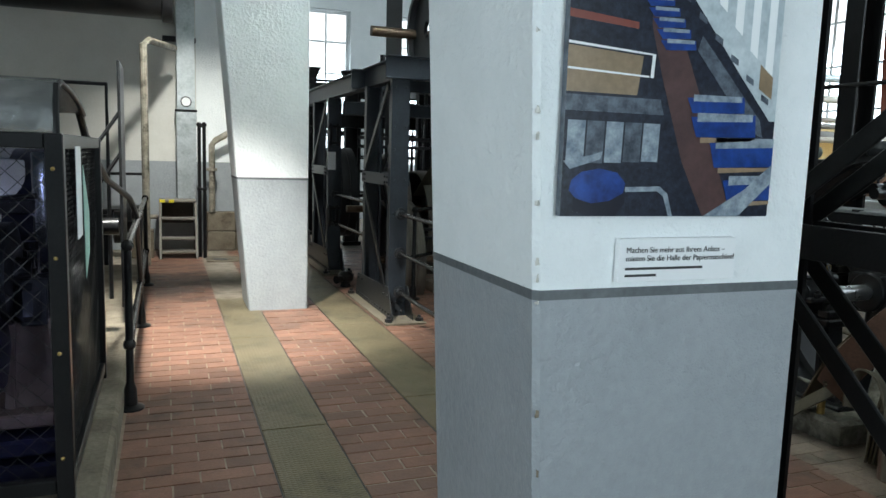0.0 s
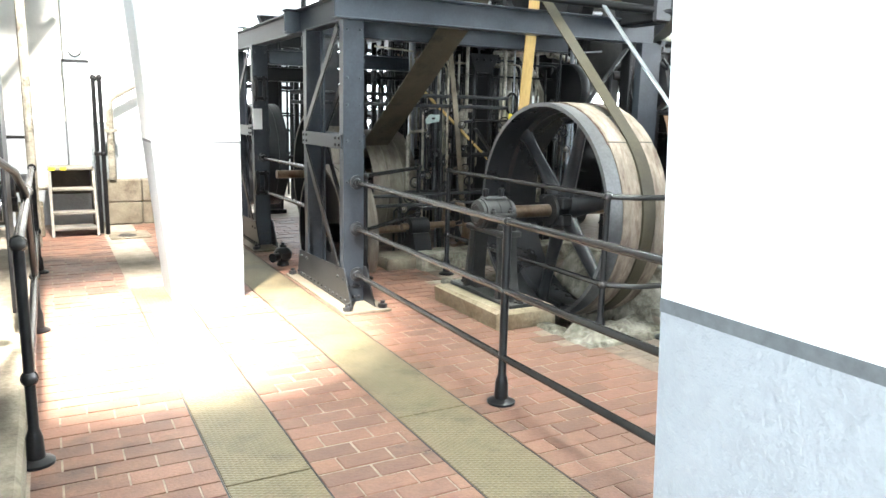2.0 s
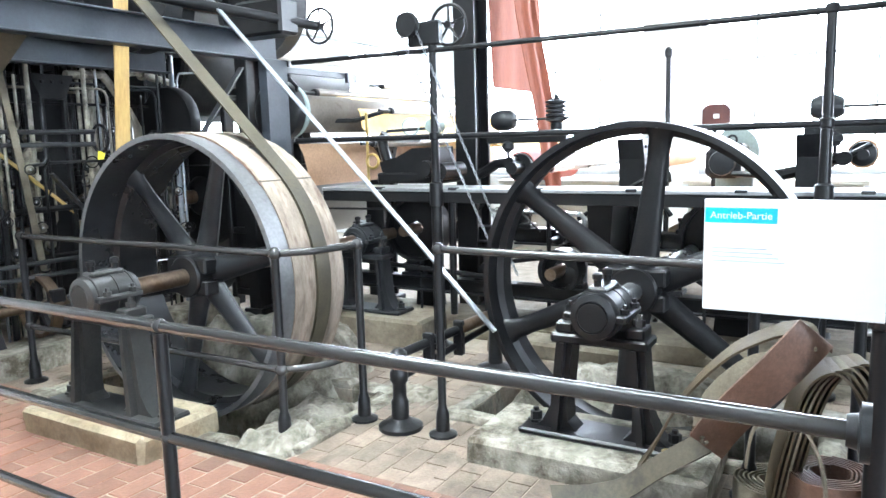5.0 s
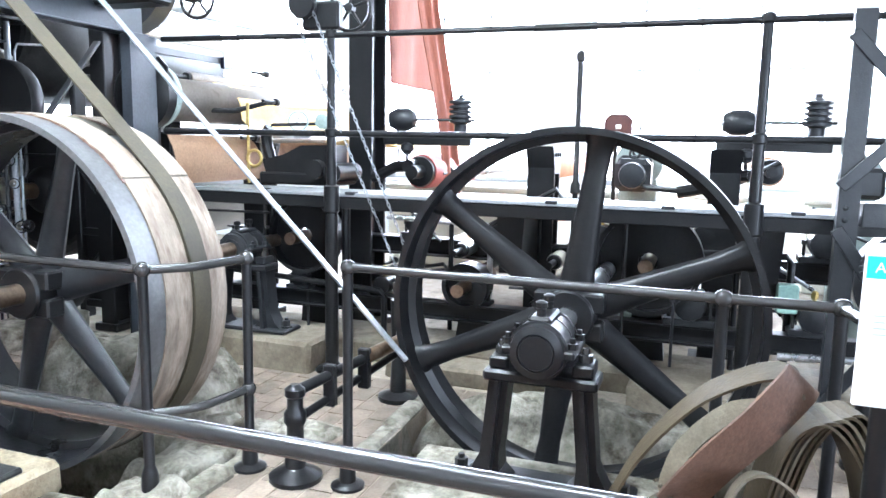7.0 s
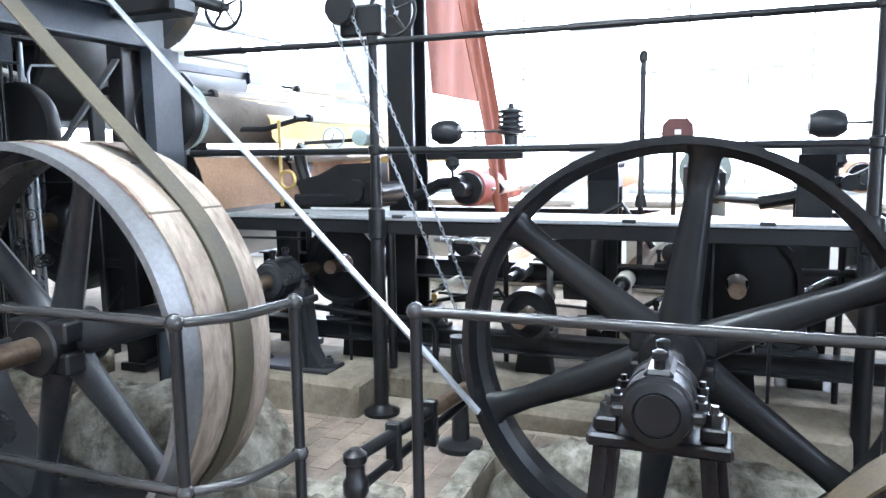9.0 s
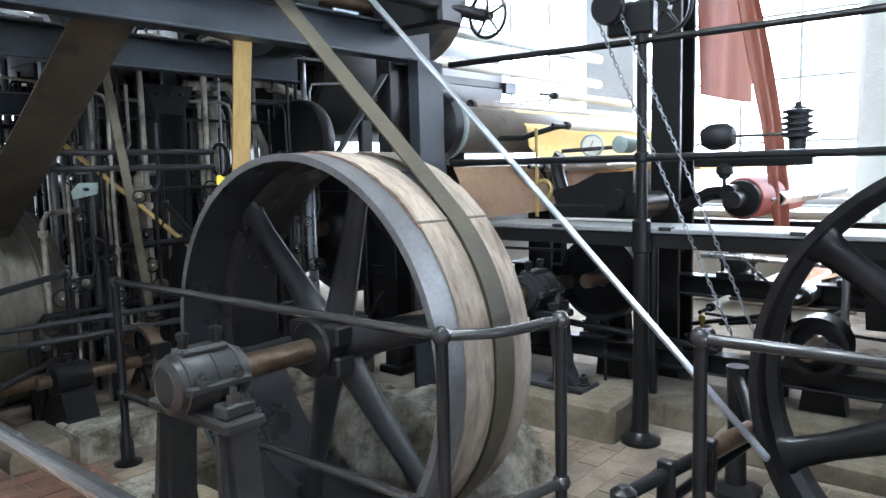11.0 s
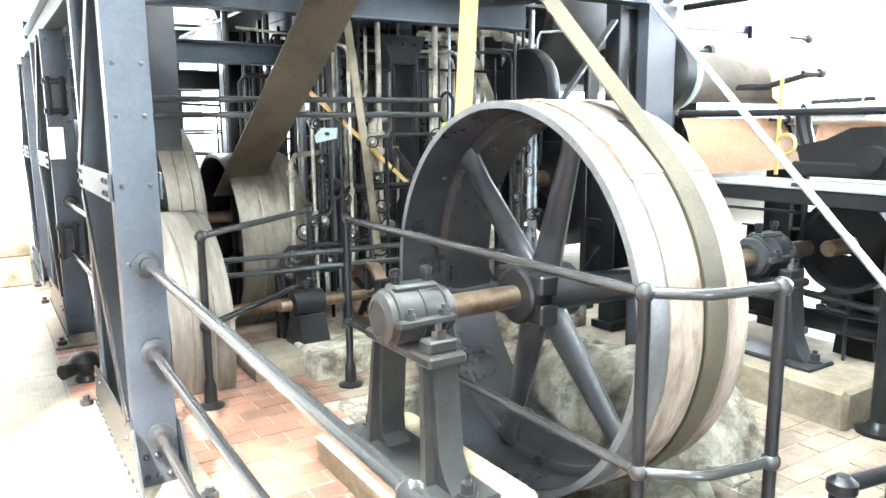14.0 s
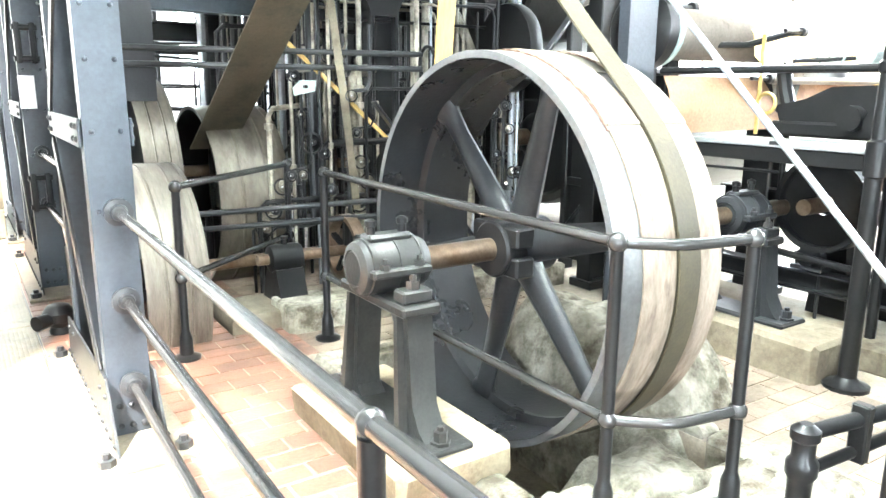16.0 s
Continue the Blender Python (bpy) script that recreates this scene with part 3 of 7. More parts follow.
def bearing(name, at, label, length=0.30, r=0.105, k=1.0, m=DARK_STEEL):
    """A split plummer block on an iron pedestal; the shaft runs along x. at: face centre of the block, plan foot at z of the plinth top."""
    x, y, z, zf = at
    b = thing(name, (x, y, zf), label, "bearing", "shaft bearings")
    g = Geo().lathe((x, y, z), (1, 0, 0), [(r * 0.62, 0.0), (r * 0.66, 0.006), (r * 0.70, 0.0), (r * 0.97, 0.012), (r, 0.03), (r * 1.06, 0.05), (r * 1.06, length - 0.05), (r, length - 0.03), (r * 0.9, length), (r * 0.5, length + 0.01)], 26)
    part("housing", g, m, b, "rounded cast bearing housing")
    part("joint_flange", Geo().box(x + 0.02, y - r * 1.35, z - 0.022, x + length - 0.02, y + r * 1.35, z + 0.012, 0.008), m, b)
    part("top_rib", Geo().box(x + 0.05, y - 0.045, z + r * 0.9, x + length - 0.05, y + 0.045, z + r * 1.22, 0.012), m, b)
    for dx in (0.08, length - 0.08):
        part("oil_cup", Geo().lathe((x + dx, y, z + r * 1.2), (0, 0, 1), [(0.018, 0), (0.018, 0.03), (0.024, 0.035), (0.024, 0.055), (0.012, 0.062)], 10), IRON, b)
    for dx in (0.035, length * 0.5, length - 0.055):
        part("cap_band", Geo().lathe((x + dx, y, z), (1, 0, 0), [(r * 1.0, 0), (r * 1.10, 0.004), (r * 1.10, 0.016), (r * 1.0, 0.02)], 26), m, b)
    for sx in (0.075, length - 0.075):
        for sy in (-1, 1):
            part("cap_nut", Geo().lathe((x + sx, y + sy * r * 1.2, z + 0.012), (0, 0, 1), [(0.021, 0), (0.021, 0.022), (0.011, 0.024), (0.011, 0.042)], 6), m, b)
    zs = z - r * 1.0
    xa, dx = x + 0.10, 0.11
    part("sole", Geo().box(xa - 0.03, y - 0.225 * k, zs - 0.045, xa + dx + 0.03, y + 0.225 * k, zs, 0.01), m, b)
    for sy in (-1, 1):
        part("lug", Geo().box(xa - 0.01, y + sy * 0.165 * k - 0.04, zs, xa + dx + 0.01, y + sy * 0.165 * k + 0.04, zs + 0.05, 0.008), m, b)
        part("bolt", Geo().lathe((xa + dx / 2, y + sy * 0.165 * k, zs + 0.05), (0, 0, 1), [(0.028, 0), (0.028, 0.03), (0.014, 0.032), (0.014, 0.055)], 6), RAIL, b)
        part("leg", Geo().slab([(xa, y + sy * 0.205 * k, zs - 0.045), (xa, y + sy * 0.125 * k, zs - 0.045), (xa, y + sy * 0.155 * k, zf + 0.14), (xa, y + sy * 0.15 * k, zf + 0.07), (xa, y + sy * 0.11 * k, zf + 0.03), (xa, y + sy * 0.31 * k, zf + 0.03), (xa, y + sy * 0.275 * k, zf + 0.06), (xa, y + sy * 0.235 * k, zf + 0.14)], (dx, 0, 0)), m, b, "flared cast iron leg")
        part("leg_rib", Geo().slab([(xa - 0.025, y + sy * 0.175 * k, zs - 0.045), (xa - 0.025, y + sy * 0.155 * k, zs - 0.045), (xa - 0.045, y + sy * 0.185 * k, zf + 0.03), (xa - 0.045, y + sy * 0.215 * k, zf + 0.03)], (0.04, 0, 0)), m, b)
        part("foot_bolt", Geo().lathe((xa + dx / 2, y + sy * 0.33 * k, zf + 0.03), (0, 0, 1), [(0.04, 0), (0.04, 0.012), (0.028, 0.012), (0.028, 0.05), (0.014, 0.052), (0.014, 0.068)], 6), m, b)
    part("foot", Geo().box(xa - 0.06, y - 0.38 * k, zf, xa + dx + 0.06, y + 0.38 * k, zf + 0.03, 0.01), m, b)
    return b


def wheel(name, at, R, width, phase, label, rim_mat, spoke_x, double=False):
    x, y, z = at
    w = thing(name, (x, y, z), label, "belt wheel", "belt wheels")
    t = 0.028
    mid = width * spoke_x
    part("rim", Geo().lathe((x, y, z), (1, 0, 0), [(R, 0), (R, width), (R - t, width), (R - t, mid + 0.03), (R - t - 0.035, mid + 0.012), (R - t - 0.035, mid - 0.012), (R - t, mid - 0.03), (R - t, 0)], 96, True), RIMINNER if double else IRON, w, "", 25)
    part("tread", Geo().lathe((x, y, z), (1, 0, 0), [(R + 0.003, -0.002), (R + 0.003, width * 0.23), (R + 0.0005, width * 0.23), (R + 0.0005, 0.002), (R - t + 0.002, 0.0), (R - t + 0.002, -0.002)], 96, True), rim_mat, w, "worn bright edge of the rim", 25)
    xm = x + mid
    part("hub", Geo().lathe((xm, y, z), (1, 0, 0), [(0.07, -0.15), (0.115, -0.15), (0.125, -0.14), (0.125, 0.14), (0.115, 0.15), (0.07, 0.15)], 24), IRON, w)
    for s in (-1, 1):
        part("hub_clamp", Geo().box(xm - 0.13, y - 0.16, z + s * 0.015 - 0.045 + (0.05 * s), xm - 0.03, y + 0.16, z + s * 0.015 + 0.045 + 0.05 * s, 0.01), IRON, w)
    for k in range(6):
        a = radians(phase + 60 * k)
        d = Vector((0, math.cos(a), math.sin(a)))
        c = Vector((xm, y, z))
        side = Vector((0, -math.sin(a), math.cos(a)))
        vs, fs, n = [], [], 12
        for r, wa, wb in ((0.08, 0.088, 0.05), (0.2, 0.075, 0.045), (R - 0.2, 0.052, 0.034), (R - 0.075, 0.06, 0.036), (R - 0.03, 0.10, 0.045)):
            for q in range(n):
                th = 2 * math.pi * q / n
                vs.append(c + d * r + side * (wa * math.cos(th)) + Vector((wb * math.sin(th), 0, 0)))
        for i in range(4):
            fs += [(i * n + q, i * n + (q + 1) % n, (i + 1) * n + (q + 1) % n, (i + 1) * n + q) for q in range(n)]
        fs += [tuple(range(n)), tuple(range(4 * n, 5 * n))]
        part("spoke", Geo().add(vs, fs), IRON if not double else DARK_STEEL, w)
    return w


W1 = (3.63, 6.40, 0.77)
R1, WID1 = 0.83, 0.55
w1 = wheel("pulley", W1, R1, WID1, 46, "large black iron belt wheel with leather-lagged rim in a pit", RIM, 0.46, True)


def arc_band(x0, x1, y, z, r0, r1, a0, a1, n=40):
    """A curved strip lying on a rim between two angles."""
    g = Geo()
    vs, fs = [], []
    for k in range(n + 1):
        a = radians(a0 + (a1 - a0) * k / n)
        c, s = math.cos(a), math.sin(a)
        for xx, rr in ((x0, r0), (x1, r0), (x1, r1), (x0, r1)):
            vs.append((xx, y + rr * c, z + rr * s))
    for k in range(n):
        o = 4 * k
        fs += [(o + q, o + (q + 1) % 4, o + 4 + (q + 1) % 4, o + 4 + q) for q in range(4)]
    fs += [(0, 1, 2, 3), tuple(range(4 * n, 4 * n + 4))]
    return g.add(vs, fs)


SEAM = 136.6
for x0, x1, th in ((0.128, 0.294, 0.009), (0.299, 0.394, 0.006), (0.399, 0.546, 0.009)):
    strip = GREENBELT if th < 0.008 else LEATHER
    part("leather_lagging", arc_band(W1[0] + x0, W1[0] + x1, W1[1], W1[2], R1 + 0.001, R1 + th, SEAM + 1, SEAM + 340, 90), strip, w1, "dry pale leather strip" if th > 0.007 else "olive middle strip")
    if th > 0.007:
        part("lagging_flap", jiggle(arc_band(W1[0] + x0 - 0.006, W1[0] + x1 + 0.003, W1[1], W1[2], R1 + 0.006, R1 + 0.0125, SEAM - 42, SEAM + 1.2, 18), 0.0035, 31), LEATHER, w1, "lapped leather end with a ragged edge")
        part("flap_edge", jiggle(arc_band(W1[0] + x0 - 0.010, W1[0] + x0 + 0.006, W1[1], W1[2], R1 + 0.002, R1 + 0.009, SEAM - 44, SEAM + 3, 40), 0.003, 32), REDLEATHER, w1, "torn brown leather edge")
    part("seam", arc_band(W1[0] + x0, W1[0] + x1, W1[1], W1[2], R1 + 0.002, R1 + 0.0105, SEAM + 0.2, SEAM + 1.9, 3), DARKBELT, w1, "dark open seam")
bearing("shaft_bearing", (3.07, 6.40, 0.77, 0.135), "dusty grey cast iron plummer block on a pedestal, concrete plinth below", k=1.18, m=DUSTYGREY)
single("shaft", Geo().lathe((3.2, 6.40, 0.77), (1, 0, 0), [(0.05, 0), (0.05, 2.8)], 20), SHAFT, "oily brown steel drive shaft", "shaft")
b2 = bearing("shaft_bearing", (3.86, 3.965, 0.735, 0.13), "black cast iron plummer block beside the coiled belts", m=IRON)
single("shaft", Geo().lathe((3.98, 3.965, 0.735), (1, 0, 0), [(0.05, 0), (0.05, 2.0)], 20), BRIGHT, "bright steel flywheel shaft", "shaft")
w2 = wheel("flywheel", (4.5, 3.965, 0.735), 0.852, 0.30, 97, "black spoked iron flywheel half sunk in a pit", IRON, 0.45)


def plinth(name, x0, y0, x1, y1, h, label, m=CONCRETE, seed=1, z0=-0.02):
    g = Geo()
    g.box(x0, y0, z0, x1, y1, h, 0.02)
    jiggle(g, 0.008, seed)
    return single(name, g, m, label, "plinth", group="machine plinths", at=((x0 + x1) / 2, (y0 + y1) / 2, 0))


plinth("concrete_plinth", 3.0, 5.92, 3.5, 6.92, 0.135, "oil-stained ochre concrete plinth with a pale top under a bearing", OCHRECONC)
plinth("concrete_plinth", 3.75, 3.45, 4.28, 4.55, 0.13, "chipped concrete plinth under the flywheel bearing", PALECONC, 2)
plinth("concrete_plinth", 5.29, 5.76, 5.71, 6.95, 0.2, "stained concrete plinth at the back bearing", CONCRETE, 3)
bearing("shaft_bearing", (5.36, 6.40, 0.77, 0.2), "black plummer block behind the large belt wheel")
# pit kerbs
for k, (a, b, c, d) in enumerate(PITS):
    kerb = thing("pit_kerb", ((a + c) / 2, (b + d) / 2, 0), "rough chipped pale concrete rim of a wheel pit", "kerb", "pit kerbs")
    for q, (x0, y0, x1, y1) in enumerate(((a - 0.12, b - 0.1, a, d + 0.1), (c, b - 0.1, c + 0.14, d + 0.1), (a, b - 0.12, c, b), (a, d, c, d + 0.12))):
        n = max(2, int(max(x1 - x0, y1 - y0) / 0.3))
        for i in range(n):
            f0, f1 = i / n, (i + 1) / n
            if x1 - x0 > y1 - y0:
                g = Geo().box(x0 + (x1 - x0) * f0, y0, -0.5, x0 + (x1 - x0) * f1, y1, 0.012 + 0.012 * ((i + q) % 3), 0.02)
            else:
                g = Geo().box(x0, y0 + (y1 - y0) * f0, -0.5, x1, y0 + (y1 - y0) * f1, 0.012 + 0.012 * ((i + q) % 3), 0.02)
            part("kerb_piece", jiggle(g, 0.009, 10 * q + i), PALECONC, kerb)



def mound(label, x0, y0, x1, y1, h, seed, base=-0.5):
    """A lumpy heap of rough concrete."""
    n, k_ = 30, 44
    vs, fs = [], []
    for i in range(n + 1):
        for j in range(k_ + 1):
            u, v = i / n, j / k_
            edge = min(1, 3.2 * min(u, 1 - u)) * min(1, 4.5 * min(v, 1 - v))
            x, y = x0 + (x1 - x0) * u, y0 + (y1 - y0) * v
            z = noise.fractal(Vector((x * 3.1 + seed, y * 3.1, 0.3)), 0.9, 2.0, 4)
            vs.append((x, y, base + (h - base) * edge ** 0.6 + (0.065 * z + 0.022 * noise.noise(Vector((x * 13, y * 13, seed)))) * edge))
    for i in range(n):
        for j in range(k_):
            a = i * (k_ + 1) + j
            fs.append((a, a + 1, a + k_ + 2, a + k_ + 1))
    return single("rubble_mound", Geo().add(vs, fs), PALECONC, label, "rubble", at=((x0 + x1) / 2, (y0 + y1) / 2, base), group="pit rubble", smooth=60)


mound("rough pale limed concrete heap behind the large wheel", 4.16, 5.62, 4.98, 7.3, 0.33, 1)
mound("rough pale concrete heap at the pit edge", 3.95, 5.02, 4.75, 5.62, 0.01, 4, -0.1)
mound("rough pale concrete edge below the large wheel", 3.3, 5.3, 3.75, 5.75, 0.06, 7, -0.1)
mound("pale concrete filling at the front of the large wheel pit", 3.46, 5.36, 4.42, 5.96, 0.02, 12)
mound("rough pale concrete heap behind the flywheel", 4.83, 3.0, 5.35, 4.9, 0.10, 9, -0.2)

# ---- belts ----


def belt(label, pts, half, m, thick=0.008, seg=12):
    fine = []
    for a, b in zip(pts, pts[1:]):
        a, b = Vector(a), Vector(b)
        for k in range(seg):
            fine.append(a.lerp(b, k / seg))
    fine.append(Vector(pts[-1]))
    ob = single("drive_belt", Geo().band(fine, half, thick), m, label, "belt", group="drive belts", at=tuple(pts[0]))
    k = int(len(fine) * 0.62)
    part("splice", Geo().band(fine[k:k + 2], Vector(half) * 0.99, thick + 0.005), m, ob, "lapped belt splice")
    return ob


# olive belt: over the front of the wheel and up to the gallery
arc = [(3.985, 6.40 + (R1 + 0.018) * math.cos(radians(a)), 0.77 + (R1 + 0.018) * math.sin(radians(a))) for a in range(250, 133, -4)]
belt("olive woven drive belt round the large wheel", arc + [(3.985, 5.81 + 0.719 * s, 1.380 + 0.695 * s) for s in (0.05, 0.5, 1.4, 2.6)], (0.056, 0, 0), GREENBELT, 0.008, 4)
belt("wide dark belt rising from the belt drums", [(3.43, 9.42, 1.0), (3.55, 7.6, 2.3), (3.62, 6.3, 3.25)], (0.16, 0.012, 0.0), DARKBELT)
belt("ochre yellow belt hanging behind the large wheel", [(4.13, 7.55, 0.3), (4.13, 7.41, 1.3), (4.12, 7.286, 2.3), (4.1, 7.1, 3.8)], (0.055, 0, 0), YELLOWBELT)
single("shifter_bar", Geo().beam((4.455, 4.73, 0.45), (4.33, 7.3, 3.09), 0.045, 0.014), STEELBAR, "bright steel belt-shifter bar slanting up to the gallery", "bar", at=(4.455, 4.73, 0.45))

# ---- trestles and gallery ----


def rivets(g, pts, axis, r=0.013):
    for p in pts:
        g.lathe(p, axis, [(r, 0), (r * 0.9, r * 0.45), (r * 0.5, r * 0.8), (0.002, r * 0.9)], 8)
    return g


def trestle(x, y0, y1, label, flip=1, paint=None):
    """A braced riveted steel trestle standing along y on a base plate."""
    t = thing("steel_trestle", (x, y0, 0), label, "trestle", "steel trestles")
    part("base_plate", Geo().box(x - 0.19, min(y0, y1) - 0.32, 0, x + 0.19, max(y0, y1) + 0.25, 0.022, 0.004), DUSTPLATE, t)
    top = 2.17
    paint = paint or GREY_STEEL
    for yy, s in ((y0, 1), (y1, -1)):
        f = flip * s
        q, e = 0.016, f * 0.075
        g = Geo().slab([(x - 0.083, yy - f * 0.008, 0.02), (x + 0.083, yy - f * 0.008, 0.02), (x + 0.083, yy + e, 0.02), (x + 0.083 - q, yy + e, 0.02), (x + 0.083 - q, yy + f * 0.008, 0.02), (x - 0.083 + q, yy + f * 0.008, 0.02), (x - 0.083 + q, yy + e, 0.02), (x - 0.083, yy + e, 0.02)], (0, 0, top - 0.02))
        part("column", g, paint, t, "blue-grey riveted channel column", 0)
    lo, hi = min(y0, y1), max(y0, y1)
    for sx in (-1, 1):
        xx = x + sx * 0.094
        part("gusset_plate", Geo().slab([(xx - 0.005, lo - 0.22, 0.022), (xx - 0.005, hi + 0.2, 0.022), (xx - 0.005, hi + 0.12, 0.26), (xx - 0.005, lo - 0.05, 0.30)], (0.01, 0, 0)), DARK_STEEL, t, "", 0)
        n = 14
        pts = [(xx + sx * 0.005, lo - 0.18 + (hi - lo + 0.34) * k / n, 0.06) for k in range(n + 1)] + [(xx + sx * 0.005, lo + dy, 0.22) for dy in (-0.04, 0.08)] + [(xx + sx * 0.005, hi + dy, 0.22) for dy in (-0.08, 0.06)]
        tagged(part("rivets", rivets(Geo(), pts, (sx, 0, 0)), DARK_STEEL, t), kind="stuff")
        part("tie_bar", Geo().box(xx - 0.006, lo, 1.22, xx + 0.006, hi, 1.33, 0.003), paint, t)
        tagged(part("tie_rivets", rivets(Geo(), [(xx + sx * 0.006, yy + dy, zz) for yy in (lo, hi) for dy in ((0.04, 0.12) if yy == lo else (-0.12, -0.04)) for zz in (1.25, 1.30)], (sx, 0, 0)), DARK_STEEL, t), kind="stuff")
        part("brace", Geo().beam((xx, lo + 0.08, 0.28), (xx, hi - 0.06, 1.2), 0.014, 0.065), IRON, t)
        part("brace", Geo().beam((xx, lo + 0.08, 2.12), (xx, hi - 0.06, 1.34), 0.014, 0.065), IRON, t)
    for zz in (0.97, 1.28, 1.55, 1.75, 2.1):
        for sx in (-0.052, 0.052):
            part("rivet", rivets(Geo(), [(x + sx, lo - 0.008, zz)], (0, -1, 0), 0.011), paint, t)
    for sx in (-0.045, 0.0, 0.045):
        for zz in (0.06, 0.15):
            part("rivet", rivets(Geo(), [(x + sx, lo - 0.008, zz)], (0, -1, 0), 0.014), DARK_STEEL, t)
    for sy, yy in ((-1, lo - 0.25), (1, hi + 0.2)):
        for sx in (-1, 1):
            part("anchor_bolt", Geo().lathe((x + sx * 0.145, yy, 0.022), (0, 0, 1), [(0.035, 0), (0.035, 0.03), (0.018, 0.032), (0.018, 0.055)], 6), DARK_STEEL, t)
    return t


TX = 2.34
trestle(TX, 7.03, 7.98, "blue-grey riveted steel trestle with crossed braces and base plate")
trestle(TX, 9.75, 10.75, "blue-grey riveted steel trestle further down the aisle")
trestle(TX, 11.98, 12.9, "blue-grey riveted steel trestle at the far end of the aisle")
trestle(TX, 2.62, 1.45, "black riveted steel trestle beside the aisle", -1, IRON)


def i_beam(name, p0, p1, h, w, m, label):
    g = Geo()
    p0, p1 = Vector(p0), Vector(p1)
    up = Vector((0, 0, 1))
    g.beam(p0, p1, 0.012, h - 0.02)
    g.beam(p0 + up * (h / 2 - 0.006), p1 + up * (h / 2 - 0.006), w, 0.014)
    g.beam(p0 - up * (h / 2 - 0.006), p1 - up * (h / 2 - 0.006), w, 0.014)
    return single(name, g, m, label, "beam", group="gallery beams", at=tuple(p0), smooth=0)


i_beam("steel_beam", (TX - 0.15, 7.02, 2.27), (5.3, 7.02, 2.27), 0.2, 0.12, GREY_STEEL, "blue-grey steel gallery beam across the belts")
i_beam("steel_beam", (TX - 0.15, 8.3, 2.27), (5.3, 8.3, 2.27), 0.2, 0.12, GREY_STEEL, "blue-grey steel gallery beam")
i_beam("steel_beam", (TX, 7.1, 2.27), (TX, 12.0, 2.27), 0.2, 0.12, GREY_STEEL, "blue-grey lengthways gallery beam")
g = Geo().box(5.10, 6.94, 0, 5.33, 6.955, 2.17)
for xx in (5.10, 5.315):
    g.box(xx, 6.955, 0, xx + 0.015, 7.02, 2.17)
single("steel_column", g, GREY_STEEL, "blue-grey channel column under the gallery beam", "column", at=(5.23, 7.0, 0), smooth=0)
g = Geo().slab([(5.26, 2.705, 0), (5.26, 2.80, 0), (5.33, 2.80, 0), (5.33, 2.788, 0), (5.272, 2.788, 0), (5.272, 2.717, 0), (5.33, 2.717, 0), (5.33, 2.705, 0)], (0, 0, 2.17))
single("steel_column", g, DARK_STEEL, "dark channel column at the end of the walkway", "column", at=(5.3, 2.79, 0), smooth=0)
i_beam("steel_beam", (TX - 0.15, 2.6, 2.27), (5.4, 2.6, 2.27), 0.2, 0.12, DARK_STEEL, "dark steel gallery beam at the end of the flywheel")

# ---- walkway along the machine ----
wk = thing("walkway", (5.75, 4.3, 1.18), "dark steel walkway with worn bright edge along the machine", "walkway")
part("deck", Geo().box(5.45, 0.0, 1.155, 5.84, 6.75, 1.18, 0.004), DECK, wk, "worn bright deck plate")
part("edge_beam", Geo().box(5.46, 0.0, 1.075, 5.53, 6.75, 1.153, 0.004), IRON, wk)
part("edge_beam", Geo().box(5.76, 0.0, 1.075, 5.83, 6.75, 1.153, 0.004), IRON, wk)
for yy in (5.67, 3.165, 0.9):
    g = Geo().lathe((5.43, yy, 0), (0, 0, 1), [(0.11, 0), (0.11, 0.02), (0.06, 0.04), (0.045, 0.06), (0.04, 1.05), (0.05, 1.06), (0.05, 1.22), (0.033, 1.23), (0.03, 1.53), (0.04, 1.54), (0.04, 1.58), (0.028, 1.59), (0.026, 2.14), (0.036, 2.15), (0.034, 2.19), (0.01, 2.2)], 14)
    part("post", g, IRON, wk)
for z, r in ((1.555, 0.021), (2.159, 0.019)):
    part("rail", Geo().tube([(5.43, 0.0, z), (5.43, 5.67, z), (5.35, 6.9, z)], r, 10), IRON, wk)

# ---- belt drums beside the aisle ----


def drum(name, x0, x1, y, z, R, label, m, n=64):
    d = thing(name, (x0, y, z), label, "belt drum", "belt drums")
    w = x1 - x0
    part("shell", Geo().lathe((x0, y, z), (1, 0, 0), [(R, 0), (R + 0.003, w * 0.30), (R - 0.004, w * 0.32), (R - 0.004, w * 0.335), (R + 0.004, w * 0.35), (R + 0.004, w * 0.66), (R - 0.004, w * 0.68), (R - 0.004, w * 0.695), (R + 0.003, w * 0.71), (R, w), (R - 0.02, w), (R - 0.02, 0)], n, True), m, d, "", 25)
    for f in (0.9,):
        part("edge_ring", Geo().lathe((x0 + w * f, y, z), (1, 0, 0), [(R - 0.01, 0), (R + 0.006, 0.004), (R + 0.006, 0.016), (R - 0.01, 0.02)], n), m, d)
    # thin black sleeve added only so that the open inside comes out dark
    part("liner", Geo().lathe((x0, y, z), (1, 0, 0), [(R - 0.0205, 0.004), (R - 0.0205, w - 0.004), (R - 0.026, w - 0.004), (R - 0.026, 0.004)], n, True), IRON, d, "dark inside of the drum", 25)
    part("web", Geo().lathe((x0 + w * 0.6, y, z), (1, 0, 0), [(0.06, -0.02), (R - 0.018, -0.012), (R - 0.018, 0.012), (0.06, 0.02)], n), IRON, d)
    part("hub", Geo().lathe((x0 + w * 0.6, y, z), (1, 0, 0), [(0.05, -0.14), (0.1, -0.14), (0.1, 0.14), (0.05, 0.14)], 20), IRON, d)
    return d


